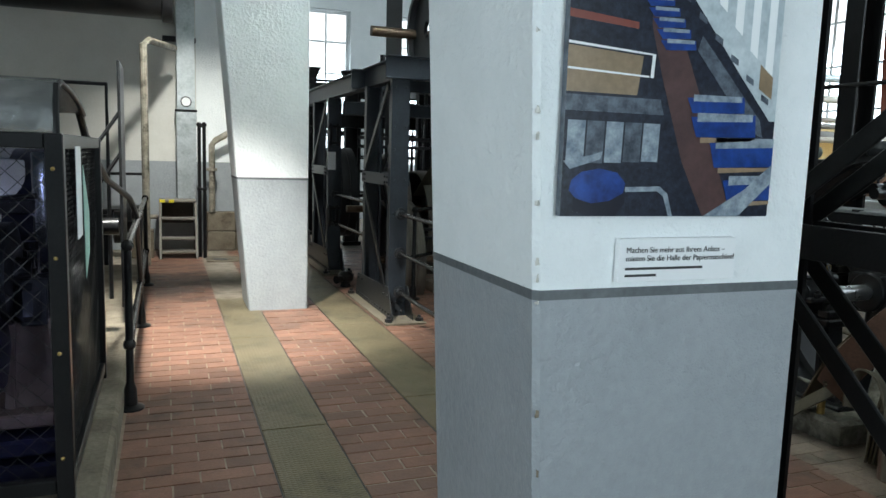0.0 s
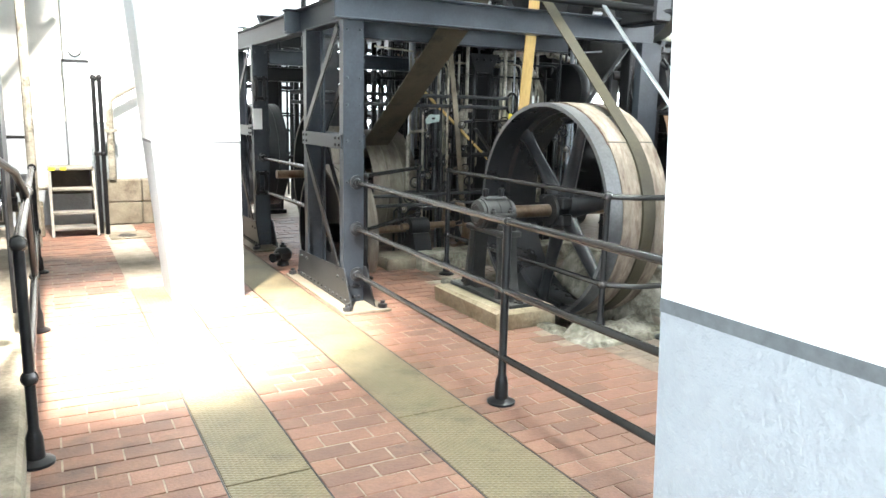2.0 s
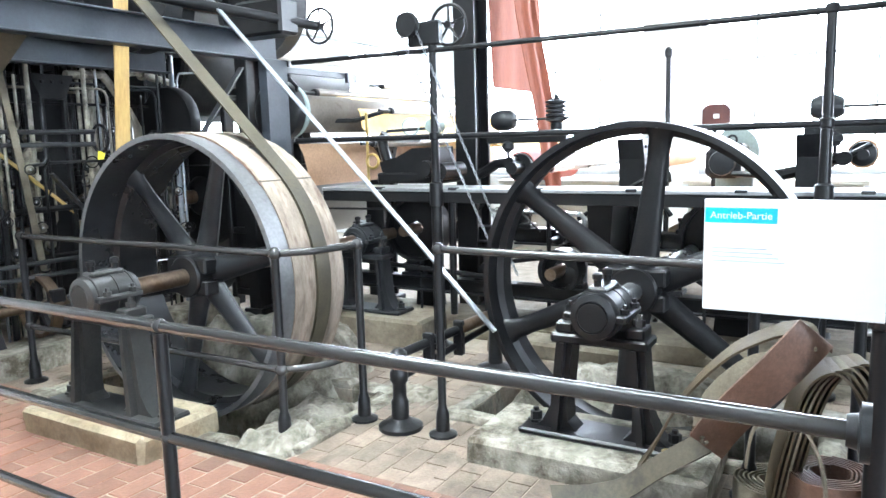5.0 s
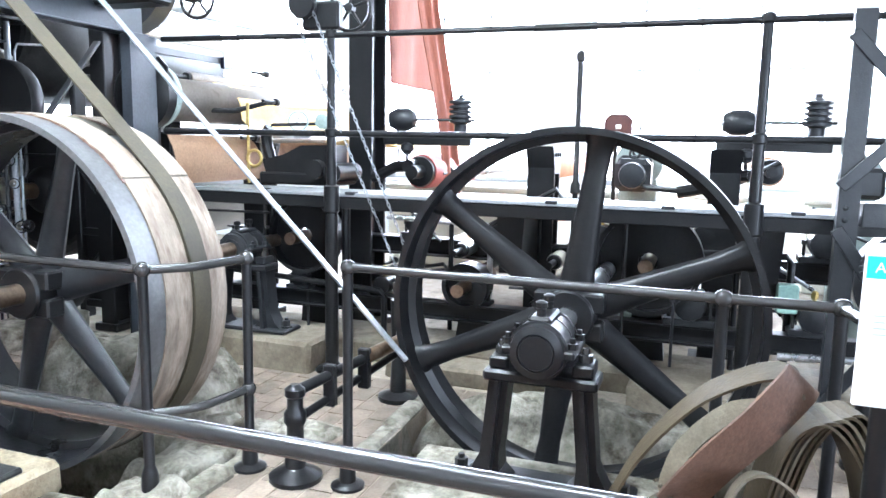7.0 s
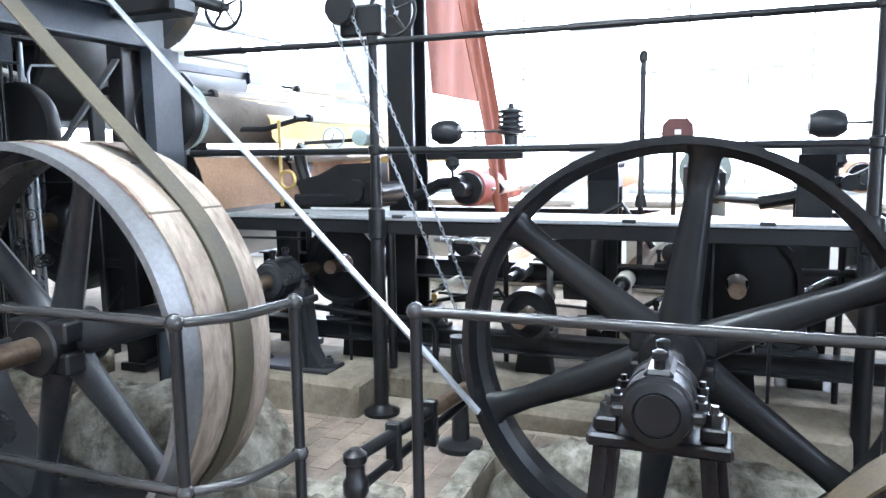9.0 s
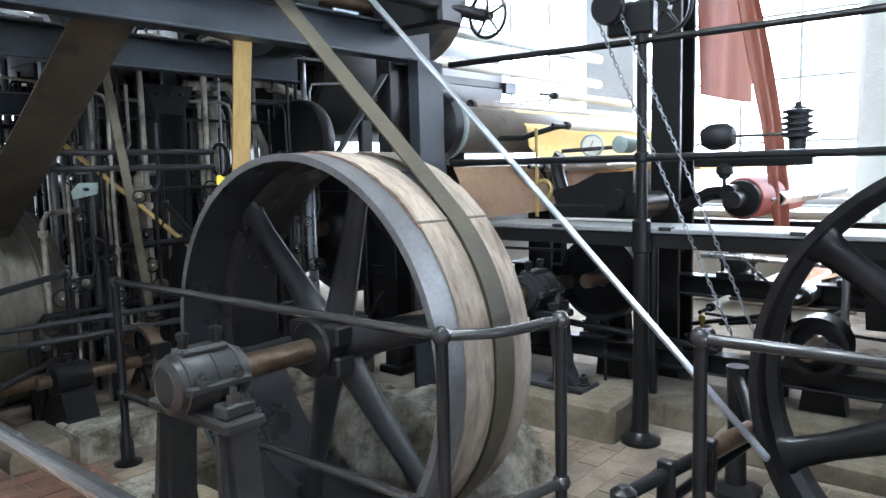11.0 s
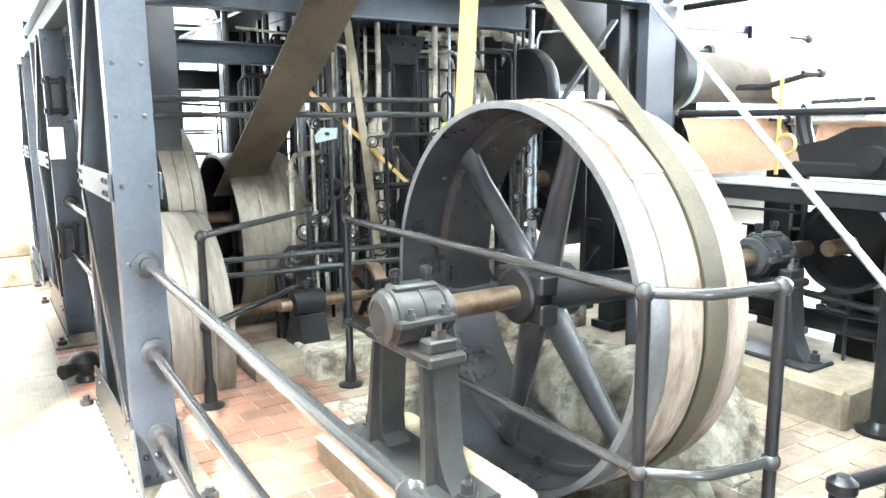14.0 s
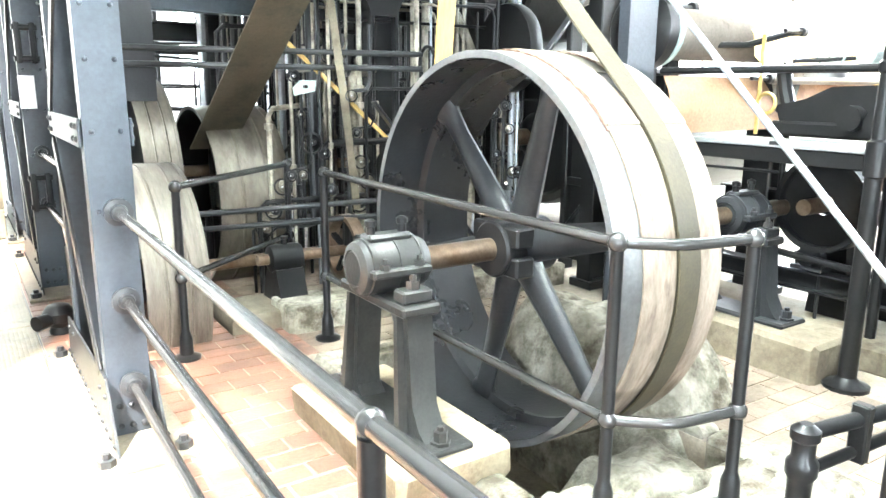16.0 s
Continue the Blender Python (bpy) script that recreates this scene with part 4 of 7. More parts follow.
DRUM = mat("polished_worn_drum", (0.10, 0.085, 0.066), (0.20, 0.175, 0.145), 0.40, 0.45, 4, 40, 0.10, (0.055, 0.042, 0.03), 0.38, 3, 0, (1, 0.4, 0.4))
drum("belt_drum", 2.62, 2.97, 8.66, 0.30, 0.68, "large pale worn belt drum behind the trestle", PALEDRUM)
drum("belt_drum", 2.84, 3.08, 9.55, 0.80, 0.70, "grey worn belt drum behind the trestle", DRUM)
drum("belt_drum", 3.34, 3.86, 9.65, 0.62, 0.68, "wide grey belt drum with an open end under the dark belt", DRUM)
drum("belt_drum", 2.45, 2.80, 10.9, 0.95, 0.62, "grooved rope drum behind the trestles", DARK_STEEL)
single("shaft", Geo().cyl((2.5, 9.75, 0.8), (5.6, 9.75, 0.8), 0.045), SHAFT, "dark oily line shaft", "shaft")
single("shaft", Geo().cyl((2.6, 8.66, 0.3), (3.9, 8.66, 0.3), 0.04), SHAFT, "dark oily line shaft", "shaft")
belt("black hanging belt above the grey drum", [(2.9, 9.1, 1.35), (2.95, 9.3, 2.3), (3.0, 9.5, 3.4)], (0.10, 0, 0), BLACKBELT)
belt("pale narrow belt hanging in the dryer section", [(4.18, 8.55, 0.60), (4.10, 8.55, 1.35), (3.96, 8.55, 2.4)], (0.028, 0, 0), PALEBELT)
belt("narrow yellow belt slanting through the pipework", [(3.72, 8.72, 1.78), (4.14, 8.72, 1.42), (4.58, 8.72, 1.03)], (0.0, 0.012, 0.022), YELLOWBELT)
# small gear wheel and bearing on the low plinth behind the guard
plinth("concrete_plinth", 3.1, 8.05, 4.4, 8.55, 0.10, "oil-stained low concrete plinth behind the guard", CONCRETE, 7)
plinth("concrete_plinth", 3.4, 7.9, 5.6, 8.25, 0.16, "long pale concrete sill behind the large wheel", PALECONC, 8)
g0 = thing("brake_wheel", (3.95, 8.3, 0.3), "rusty iron brake wheel with clamp on a small shaft", "wheel")
part("rim", Geo().lathe((3.93, 8.3, 0.38), (1, 0, 0), [(0.24, 0), (0.24, 0.08), (0.21, 0.08), (0.21, 0)], 36, True), SHAFT, g0)
for k in range(5):
    a = radians(72 * k + 20)
    part("spoke", Geo().beam((3.97, 8.3, 0.38), (3.97, 8.3 + 0.22 * math.cos(a), 0.38 + 0.22 * math.sin(a)), 0.03, 0.04, (1, 0, 0)), IRON, g0)
part("clamp", Geo().box(3.93, 8.06, 0.42, 4.04, 8.14, 0.52, 0.01), IRON, g0)
part("stub_shaft", Geo().cyl((3.35, 8.3, 0.38), (4.2, 8.3, 0.38), 0.035), SHAFT, g0)
g1 = thing("small_bearing", (3.5, 8.3, 0.1), "small black split bearing on the low plinth", "bearing", "shaft bearings")
part("housing", Geo().lathe((3.42, 8.3, 0.38), (1, 0, 0), [(0.05, 0), (0.085, 0.01), (0.09, 0.04), (0.09, 0.18), (0.085, 0.21), (0.05, 0.22)], 18), IRON, g1)
part("foot", Geo().slab([(3.44, 8.13, 0.1), (3.44, 8.47, 0.1), (3.44, 8.38, 0.32), (3.44, 8.22, 0.32)], (0.18, 0, 0)), IRON, g1)
part("oil_cup", Geo().lathe((3.53, 8.3, 0.46), (0, 0, 1), [(0.02, 0), (0.02, 0.04), (0.026, 0.045), (0.026, 0.06)], 8), IRON, g1)

fv = thing("foot_valve", (2.25, 8.68, 0), "small black cast foot valve beside the trestle", "valve")
part("body", Geo().lathe((2.25, 8.68, 0.02), (0, 0, 1), [(0.06, -0.02), (0.06, 0.0), (0.05, 0.02), (0.085, 0.06), (0.09, 0.11), (0.06, 0.15), (0.03, 0.16)], 16), IRON, fv)
part("nozzle", Geo().cyl((2.25, 8.68, 0.1), (2.12, 8.58, 0.1), 0.035, 0.045), IRON, fv)
for z in (1.72, 0.72):
    sh = thing("shackle", (2.32, 9.72, z), "heavy black chain shackle bolted to the column", "shackle", "shackles")
    part("bow", Geo().tube([(2.27, 9.735, z + 0.1), (2.27, 9.67, z + 0.12), (2.27, 9.65, z), (2.27, 9.67, z - 0.12), (2.27, 9.735, z - 0.1)], 0.022, 8), IRON, sh)
    part("bow", Geo().tube([(2.36, 9.735, z + 0.1), (2.36, 9.67, z + 0.12), (2.36, 9.65, z), (2.36, 9.67, z - 0.12), (2.36, 9.735, z - 0.1)], 0.022, 8), IRON, sh)
    for dz in (-0.1, 0.1):
        part("bolt", Geo().cyl((2.24, 9.67, z + dz), (2.39, 9.67, z + dz), 0.02), IRON, sh)

# ---- dryer section: frames, cylinders and steam pipework ----
R = random.Random(11)


def frame_column(x, y, h, w=0.2, d=0.14, m=IRON):
    c = thing("frame_column", (x, y, 0), "black cast iron machine frame column", "column", "machine columns")
    part("shaft", Geo().box(x - w / 2, y - 0.02, 0.05, x + w / 2, y + 0.02, h, 0.006), m, c)
    for s in (-1, 1):
        part("flange", Geo().box(x + s * w / 2 - 0.018, y - d / 2, 0.05, x + s * w / 2 + 0.018, y + d / 2, h, 0.006), m, c)
    part("foot", Geo().box(x - w * 0.75, y - d * 0.8, 0, x + w * 0.75, y + d * 0.8, 0.06, 0.008), m, c)
    part("capital", Geo().slab([(x - w * 0.5, y - d / 2, h - 0.2), (x + w * 0.5, y - d / 2, h - 0.2), (x + w * 0.95, y - d / 2, h), (x - w * 0.95, y - d / 2, h)], (0, d, 0)), m, c)
    for q in range(3):
        part("rivet", Geo().lathe((x + (q - 1) * w * 0.45, y - d / 2, h - 0.06), (0, -1, 0), [(0.016, 0), (0.014, 0.008), (0.004, 0.012)], 8), m, c)
    return c


for x, y, h in ((4.55, 8.85, 2.15), (5.75, 7.75, 3.2), (5.75, 9.1, 3.2), (5.75, 10.5, 3.2), (5.75, 12.0, 3.2), (5.75, 12.8, 3.2), (5.75, 13.6, 3.2), (5.1, 10.2, 2.4), (3.95, 11.0, 2.6), (3.2, 12.4, 2.8), (4.6, 12.6, 2.8), (6.6, 8.2, 3.2), (2.8, 14.0, 3.0)):
    frame_column(x, y, h)


def pipe(label, pts, r, m, name="steam_pipe", flanges=()):
    p = thing(name, tuple(pts[0]), label, "pipe", "steam pipes")
    part("tube", Geo().tube(pts, r, 10), m, p)
    for f in flanges:
        a, ax = f
        part("flange", Geo().lathe(a, ax, [(r * 1.0, -0.022), (r * 1.75, -0.02), (r * 1.75, 0.02), (r * 1.0, 0.022)], 12), m, p)
    return p


def valve(x, y, z, r=0.05, m=PIPEPALE, out=(0, -1, 0)):
    v = thing("valve", (x, y, z), "greasy steam valve with a small handwheel", "valve", "steam valves")
    part("body", Geo().ball((x, y, z), r, 12, 1.15), m, v)
    o = Vector(out)
    c = Vector((x, y, z))
    part("bonnet", Geo().cyl(c, c + o * r * 2.2, r * 0.55, r * 0.3, 10), m, v)
    part("handwheel", Geo().tube([c + o * r * 2.5 + (Vector((0, 0, 1)) * math.cos(a) + o.cross(Vector((0, 0, 1))) * math.sin(a)) * r * 1.3 for a in [2 * math.pi * k / 14 for k in range(14)]], r * 0.16, 6, True), IRON, v)
    part("spindle", Geo().cyl(c + o * r * 2, c + o * r * 2.8, r * 0.15, None, 6), BRIGHT, v)
    return v


for k in range(96):
    x, y = R.uniform(3.8, 5.7), R.uniform(8.5, 11.5)
    if 4.3 < x < 4.8 and y < 9.2:
        continue
    z0, z1 = R.choice((0.0, 0.25, 0.5)), R.uniform(2.15, 3.0)
    r = R.choice((0.010, 0.012, 0.014, 0.018, 0.024, 0.036))
    m = R.choice((PIPEPALE, IRON, IRON, DARK_STEEL, IRON, STEELBAR))
    pts = [(x, y, 0.0 if z0 < 0.3 else z0), (x, y, z1 - 0.06), (x + 0.03, y, z1), (x + R.choice((-1, 1)) * R.uniform(0.25, 0.6), y, z1 + 0.03)]
    if z0 >= 0.3:
        pts = [(x - 0.35, y + 0.1, 0.0), (x - 0.35, y + 0.1, z0 - 0.05), (x - 0.30, y + 0.08, z0), (x - 0.05, y, z0)] + pts[0:1] + pts[1:]
    zf = R.uniform(0.6, 1.3)
    pipe("%s upright steam pipe in the dryer section" % ("black" if m in (IRON, DARK_STEEL) else "pale greasy"), pts, r, m, flanges=[((x, y, zf), (0, 0, 1))])
    if k % 3 != 1:
        valve(x, y - 0.01, R.uniform(0.7, 1.9), max(0.034, r * 1.5), R.choice((PIPEPALE, DARK_STEEL, IRON)), (-0.5, -0.86, 0))
for k in range(26):
    y, z = R.uniform(8.4, 11.5), R.uniform(0.35, 2.7)
    x0 = R.uniform(3.4, 4.6)
    m = R.choice((IRON, IRON, DARK_STEEL, IRON))
    pipe("%s level pipe crossing the dryer section" % ("black" if m is not PIPEPALE else "pale lagged"), [(x0, y, 0), (x0, y, z - 0.05), (x0 + 0.05, y, z), (x0 + 0.9, y, z), (x0 + R.uniform(1.0, 1.9), y, z)], R.choice((0.012, 0.018, 0.026)), m)
for z in (1.665, 1.565):
    pipe("long black shifter rod before the dryer section", [(2.45, 9.04, z + 0.02), (4.66, 8.45, z + 0.01)], 0.02, DARK_STEEL, "shifter_rod")
    pipe("black low guard rod before the dryer section", [(2.95, 8.66, z - 1.02), (4.3, 8.12, z - 0.94)], 0.018, DARK_STEEL, "shifter_rod")
# pale steam risers with valves close behind the large wheel
for k in range(16):
    x, y = 4.02 + 0.1 * k, 8.62 + 0.13 * ((k * 5) % 7)
    r = (0.012, 0.016, 0.011, 0.019)[k % 4]
    z1 = 2.05 + 0.14 * ((k * 3) % 6)
    sg_ = 1 if k % 2 else -1
    pipe("pale greasy steam riser with flanged joints", [(x, y, 0.0), (x, y, z1 - 0.07), (x + sg_ * 0.02, y, z1 - 0.02), (x + sg_ * 0.07, y, z1), (x + sg_ * 0.35, y + 0.1, z1)], r, (PIPEPALE, DARK_STEEL)[k % 3 == 2], flanges=[((x, y, 0.5 + 0.07 * (k % 5)), (0, 0, 1)), ((x, y, 1.05 + 0.09 * (k % 4)), (0, 0, 1))])
    valve(x, y - 0.01, 0.75 + 0.17 * ((k * 2) % 5), 0.036, (PIPEPALE, DARK_STEEL)[(k + 1) % 2], (-0.5, -0.86, 0))
# thick lagged risers, elbows and hangings before the dryers
for x, y, za, zb, r in ((4.30, 8.80, 0.0, 1.56, 0.045), (5.62, 8.75, 0.0, 1.42, 0.04), (3.66, 8.83, 0.0, 1.30, 0.018)):
    pipe("thick pale lagged steam riser with flanged joints", [(x, y, za), (x, y, zb - 0.05), (x + 0.03, y, zb), (x + 0.3, y + 0.12, zb + 0.02)], r, PIPEPALE, flanges=[((x, y, 0.55), (0, 0, 1)), ((x, y, 0.90), (0, 0, 1)), ((x, y, zb - 0.12), (0, 0, 1))])
    for q, dz in enumerate((0.5, 0.62, 0.78)):
        valve(x + 0.07 * (q - 1), y - 0.07, dz, 0.042, (PIPEPALE, DARK_STEEL, PIPEPALE)[q], (-0.5, -0.86, 0))
pipe("pale bent steam main with long elbows", [(5.2, 8.75, 2.20), (5.35, 8.75, 2.22), (5.5, 8.75, 2.18), (5.72, 8.75, 2.14), (5.76, 8.75, 2.08), (5.76, 8.75, 1.7), (5.76, 8.75, 0.0)], 0.035, PIPEPALE, flanges=[((5.76, 8.75, 1.75), (0, 0, 1)), ((5.4, 8.75, 2.21), (1, 0, 0))])
pipe("pale slanting lagged pipe below the beam", [(4.75, 8.9, 2.17), (5.1, 8.9, 2.19), (5.3, 8.9, 1.95), (5.42, 8.9, 1.72), (5.42, 8.9, 0.0)], 0.04, PIPEPALE)
for k in range(22):
    x, y = 3.7 + 0.092 * k, 8.62 + 0.06 * ((k * 7) % 5)
    if 4.42 < x < 4.72:
        continue
    zt = 0.85 + 0.13 * ((k * 5) % 7)
    pipe("thin steam drain pipe with a small cock", [(x, y, 0.0), (x, y, zt), (x + 0.03, y - 0.02, zt + 0.05), (x + 0.13, y - 0.03, zt + 0.06), (x + 0.16, y - 0.03, zt + 0.11), (x + 0.16, y - 0.03, zt + 0.5)], 0.009 + 0.003 * (k % 3), (IRON, PIPEPALE, DARK_STEEL)[k % 3], flanges=[((x, y, zt * 0.6), (0, 0, 1))])
    valve(x + 0.02, y - 0.03, zt + 0.02, 0.03, (DARK_STEEL, PIPEPALE, IRON)[(k * 2) % 3], (-0.5, -0.86, 0))
tagp = thing("hanging_plate", (3.83, 8.6, 1.4), "small blue-grey steel plate hung on the pipework", "plate")
part("plate", Geo().slab([(3.76, 8.60, 1.39), (3.90, 8.58, 1.42), (3.91, 8.58, 1.49), (3.80, 8.60, 1.49), (3.75, 8.60, 1.44)], (0.0, 0.008, 0)), GREENGREY, tagp)
part("bolt", Geo().cyl((3.83, 8.56, 1.45), (3.83, 8.62, 1.45), 0.012, None, 8), IRON, tagp)
part("hook", Geo().tube([(3.83, 8.62, 1.45), (3.83, 8.70, 1.47), (3.83, 8.86, 1.55)], 0.008, 6), IRON, tagp)
h = thing("rod_crank", (4.70, 8.44, 1.6), "black rod crank wheel with a yellow tag", "lever")
part("ring", Geo().tube([(4.70, 8.44 + 0.10 * math.cos(a), 1.62 + 0.11 * math.sin(a)) for a in [2 * math.pi * k / 20 for k in range(20)]], 0.014, 8, True), IRON, h)
part("tag", Geo().slab([(4.66, 8.42, 1.52), (4.71, 8.40, 1.51), (4.69, 8.40, 1.45), (4.65, 8.42, 1.45)], (0.0, 0.004, 0)), YELLOW, h, "small yellow tag")
for k, (y, z) in enumerate(((9.35, 2.45), (10.7, 2.45), (12.1, 2.45), (13.5, 2.45), (8.7, 1.05), (10.05, 1.05), (11.4, 1.05), (12.8, 1.05))):
    d = thing("dryer_cylinder", (6.0, y, z), "dark cast iron dryer cylinder with a ribbed end", "cylinder", "dryer cylinders")
    part("shell", Geo().lathe((6.0, y, z), (1, 0, 0), [(0.56, 0), (0.58, 0.03), (0.58, 2.6), (0.56, 2.63)], 48), DRYER, d)
    part("end_cover", Geo().lathe((6.0, y, z), (-1, 0, 0), [(0.50, 0), (0.48, 0.03), (0.2, 0.06), (0.14, 0.14), (0.08, 0.16)], 32), IRON, d)
    part("journal", Geo().cyl((5.6, y, z), (6.0, y, z), 0.07), SHAFT, d)
for y, z in ((8.6, 1.75), (10.0, 1.75), (11.4, 1.75), (12.8, 1.75)):
    single("gear_guard", Geo().lathe((5.5, y, z), (1, 0, 0), [(0.33, 0), (0.34, 0.02), (0.34, 0.1), (0.33, 0.12), (0.02, 0.125)], 32), IRON, "black round gear guard on the dryer frame", "gear guard", group="gear guards", at=(5.5, y, z))
i_beam("steel_beam", (5.75, 7.2, 2.95), (5.75, 15.5, 2.95), 0.24, 0.16, IRON, "black lengthways dryer frame beam")
i_beam("steel_beam", (5.75, 7.2, 1.45), (5.75, 15.5, 1.45), 0.2, 0.14, IRON, "black lengthways dryer frame beam")
i_beam("steel_beam", (2.4, 12.2, 2.0), (6.0, 12.2, 2.0), 0.2, 0.14, IRON, "black crosswise dryer frame beam")
i_beam("steel_beam", (2.4, 13.8, 2.6), (6.0, 13.8, 2.6), 0.2, 0.14, IRON, "black crosswise dryer frame beam")
i_beam("steel_beam", (2.4, 9.6, 2.05), (5.7, 9.6, 2.05), 0.16, 0.12, GREY_STEEL, "blue-grey crosswise gallery beam")
for k in range(12):
    y = 12.5 + 0.25 * k
    x = R.uniform(2.7, 5.4)
    pipe("black upright rod far down the dryer section", [(x, y, 0), (x, y, R.uniform(2.2, 3.4))], R.choice((0.02, 0.03, 0.045)), IRON)
    z = R.uniform(0.4, 3.0)
    pipe("black level rod far down the dryer section", [(2.5, y, 0.0), (2.5, y, z - 0.05), (2.55, y, z), (5.6, y, z + R.uniform(-0.2, 0.2))], R.choice((0.015, 0.022, 0.03)), IRON)
gl = thing("gallery_deck", (3.9, 9.0, 2.38), "dark steel gallery deck over the drums", "gallery")
for k in range(3, 8):
    part("deck_plate", Geo().box(2.4 + 0.42 * k, 8.45, 2.375, 2.4 + 0.42 * k + 0.412, 11.8, 2.4, 0.003), IRON, gl)
for k in range(7):
    R2 = 0.35 if k % 2 else 0.45
    single("belt_pulley", Geo().lathe((2.7 + 0.5 * k, 7.6 + 0.35 * (k % 3), 2.72), (1, 0, 0), [(R2 - 0.06, 0), (R2, 0), (R2, 0.16), (R2 - 0.06, 0.16), (R2 - 0.06, 0.1), (0.08, 0.1), (0.08, 0.06), (R2 - 0.06, 0.06)], 36, True), DARK_STEEL, "dark belt pulley on the gallery shaft", "pulley", group="gallery pulleys", at=(2.7 + 0.5 * k, 7.6, 2.72))
single("shaft", Geo().cyl((2.3, 7.95, 2.72), (6.2, 7.95, 2.72), 0.05), SHAFT, "dark gallery line shaft", "shaft")
hs = thing("hand_wheel_spindle", (5.2, 6.6, 2.39), "black spindle with a five-spoked handwheel above the beam", "handwheel")
part("spindle", Geo().cyl((2.6, 6.85, 2.46), (5.25, 6.55, 2.39), 0.035), IRON, hs)
part("bracket", Geo().box(4.85, 6.55, 2.3, 5.05, 7.0, 2.55, 0.02), IRON, hs)


def hand_wheel(c, r, parent, ax=(1, 0, 0)):
    c = Vector(c)
    u, w = Vector((0, 1, 0)), Vector((0, 0, 1))
    part("wheel_ring", Geo().tube([c + (u * math.cos(a) + w * math.sin(a)) * r for a in [2 * math.pi * k / 28 for k in range(28)]], r * 0.085, 8, True), IRON, parent)
    for k in range(5):
        a = 2 * math.pi * k / 5 + 0.3
        part("wheel_spoke", Geo().cyl(c, c + (u * math.cos(a) + w * math.sin(a)) * r, r * 0.075, r * 0.05, 8), IRON, parent)
    part("wheel_hub", Geo().cyl(c - Vector((0.03, 0, 0)), c + Vector((0.03, 0, 0)), r * 0.2, None, 10), IRON, parent)


hand_wheel((5.25, 6.53, 2.39), 0.125, hs)
# cast side frame between the press and the dryers
sf = thing("machine_side_frame", (5.95, 7.8, 0), "black cast iron machine side frame with ribs", "machine frame")
part("web", Geo().box(5.93, 7.36, 0.12, 5.96, 8.24, 1.36, 0.006), IRON, sf)
for y in (7.3, 8.24):
    part("post", Geo().box(5.88, y, 0.0, 6.0, y + 0.06, 2.0, 0.008), IRON, sf)
for z in (0.1, 0.7, 1.36):
    part("rib", Geo().box(5.89, 7.361, z, 5.99, 8.239, z + 0.06, 0.006), IRON, sf)
for y, z in ((7.62, 0.98), (7.98, 0.45)):
    part("cover", Geo().lathe((5.93, y, z), (-1, 0, 0), [(0.16, 0), (0.155, 0.03), (0.06, 0.04), (0.05, 0.12)], 24), DARK_STEEL, sf)
for a_, b_ in (((5.86, 7.36, 0.3), (5.86, 8.24, 1.3)), ((5.84, 8.24, 0.3), (5.84, 7.36, 1.3))):
    part("brace", Geo().beam(a_, b_, 0.05, 0.016), DARK_STEEL, sf)
# crossed braces and a clamp plate behind the large wheel
for a_, b_ in (((4.35, 8.62, 0.15), (5.35, 8.62, 1.35)), ((5.35, 8.60, 0.15), (4.35, 8.60, 1.35)), ((5.0, 7.7, 1.5), (5.6, 7.7, 2.2))):
    single("cross_brace", Geo().beam(a_, b_, 0.06, 0.02), DARK_STEEL, "dark flat steel cross brace of the dryer frame", "brace", group="cross braces", at=a_)

# ---- paper machine beyond the walkway ----
plinth("concrete_plinth", 5.72, 0.0, 6.25, 7.2, 0.14, "long stained concrete sill under the machine", CONCRETE, 21)
plinth("concrete_plinth", 5.3, 3.2, 5.75, 3.75, 0.2, "stained concrete block under the flywheel shaft", CONCRETE, 22)
plinth("concrete_plinth", 5.45, 4.25, 5.72, 5.3, 0.11, "worn concrete step before the machine", CONCRETE, 23)
MX = 6.62
for y in (7.0, 5.99, 4.55, 3.3, 2.0, 0.7):
    tall = 3.7 if y == 5.99 else 1.5
    frame_column(MX, y, tall, 0.24 if tall > 2 else 0.18, 0.20)
i_beam("machine_beam", (MX, 0.0, 0.70), (MX, 7.3, 0.70), 0.14, 0.14, IRON, "black lengthways machine frame beam")
i_beam("machine_beam", (9.2, 0.0, 0.85), (9.2, 7.3, 0.85), 0.2, 0.16, IRON, "black far-side machine frame beam")
i_beam("machine_beam", (5.95, 0.3, 0.36), (5.95, 7.2, 0.36), 0.12, 0.12, IRON, "black low machine frame beam")


def roll(x0, x1, y, z, r, m, label, end=IRON, group="machine rolls"):
    o = thing("roll", (x0, y, z), label, "roll", group)
    part("shell", Geo().lathe((x0, y, z), (1, 0, 0), [(r * 0.96, 0), (r, 0.01), (r, x1 - x0 - 0.01), (r * 0.96, x1 - x0)], 32), m, o)
    part("end_ring", Geo().lathe((x0, y, z), (-1, 0, 0), [(r * 0.9, 0), (r * 0.85, 0.03), (r * 0.4, 0.035), (r * 0.38, 0.2)], 24), end, o)
    return o


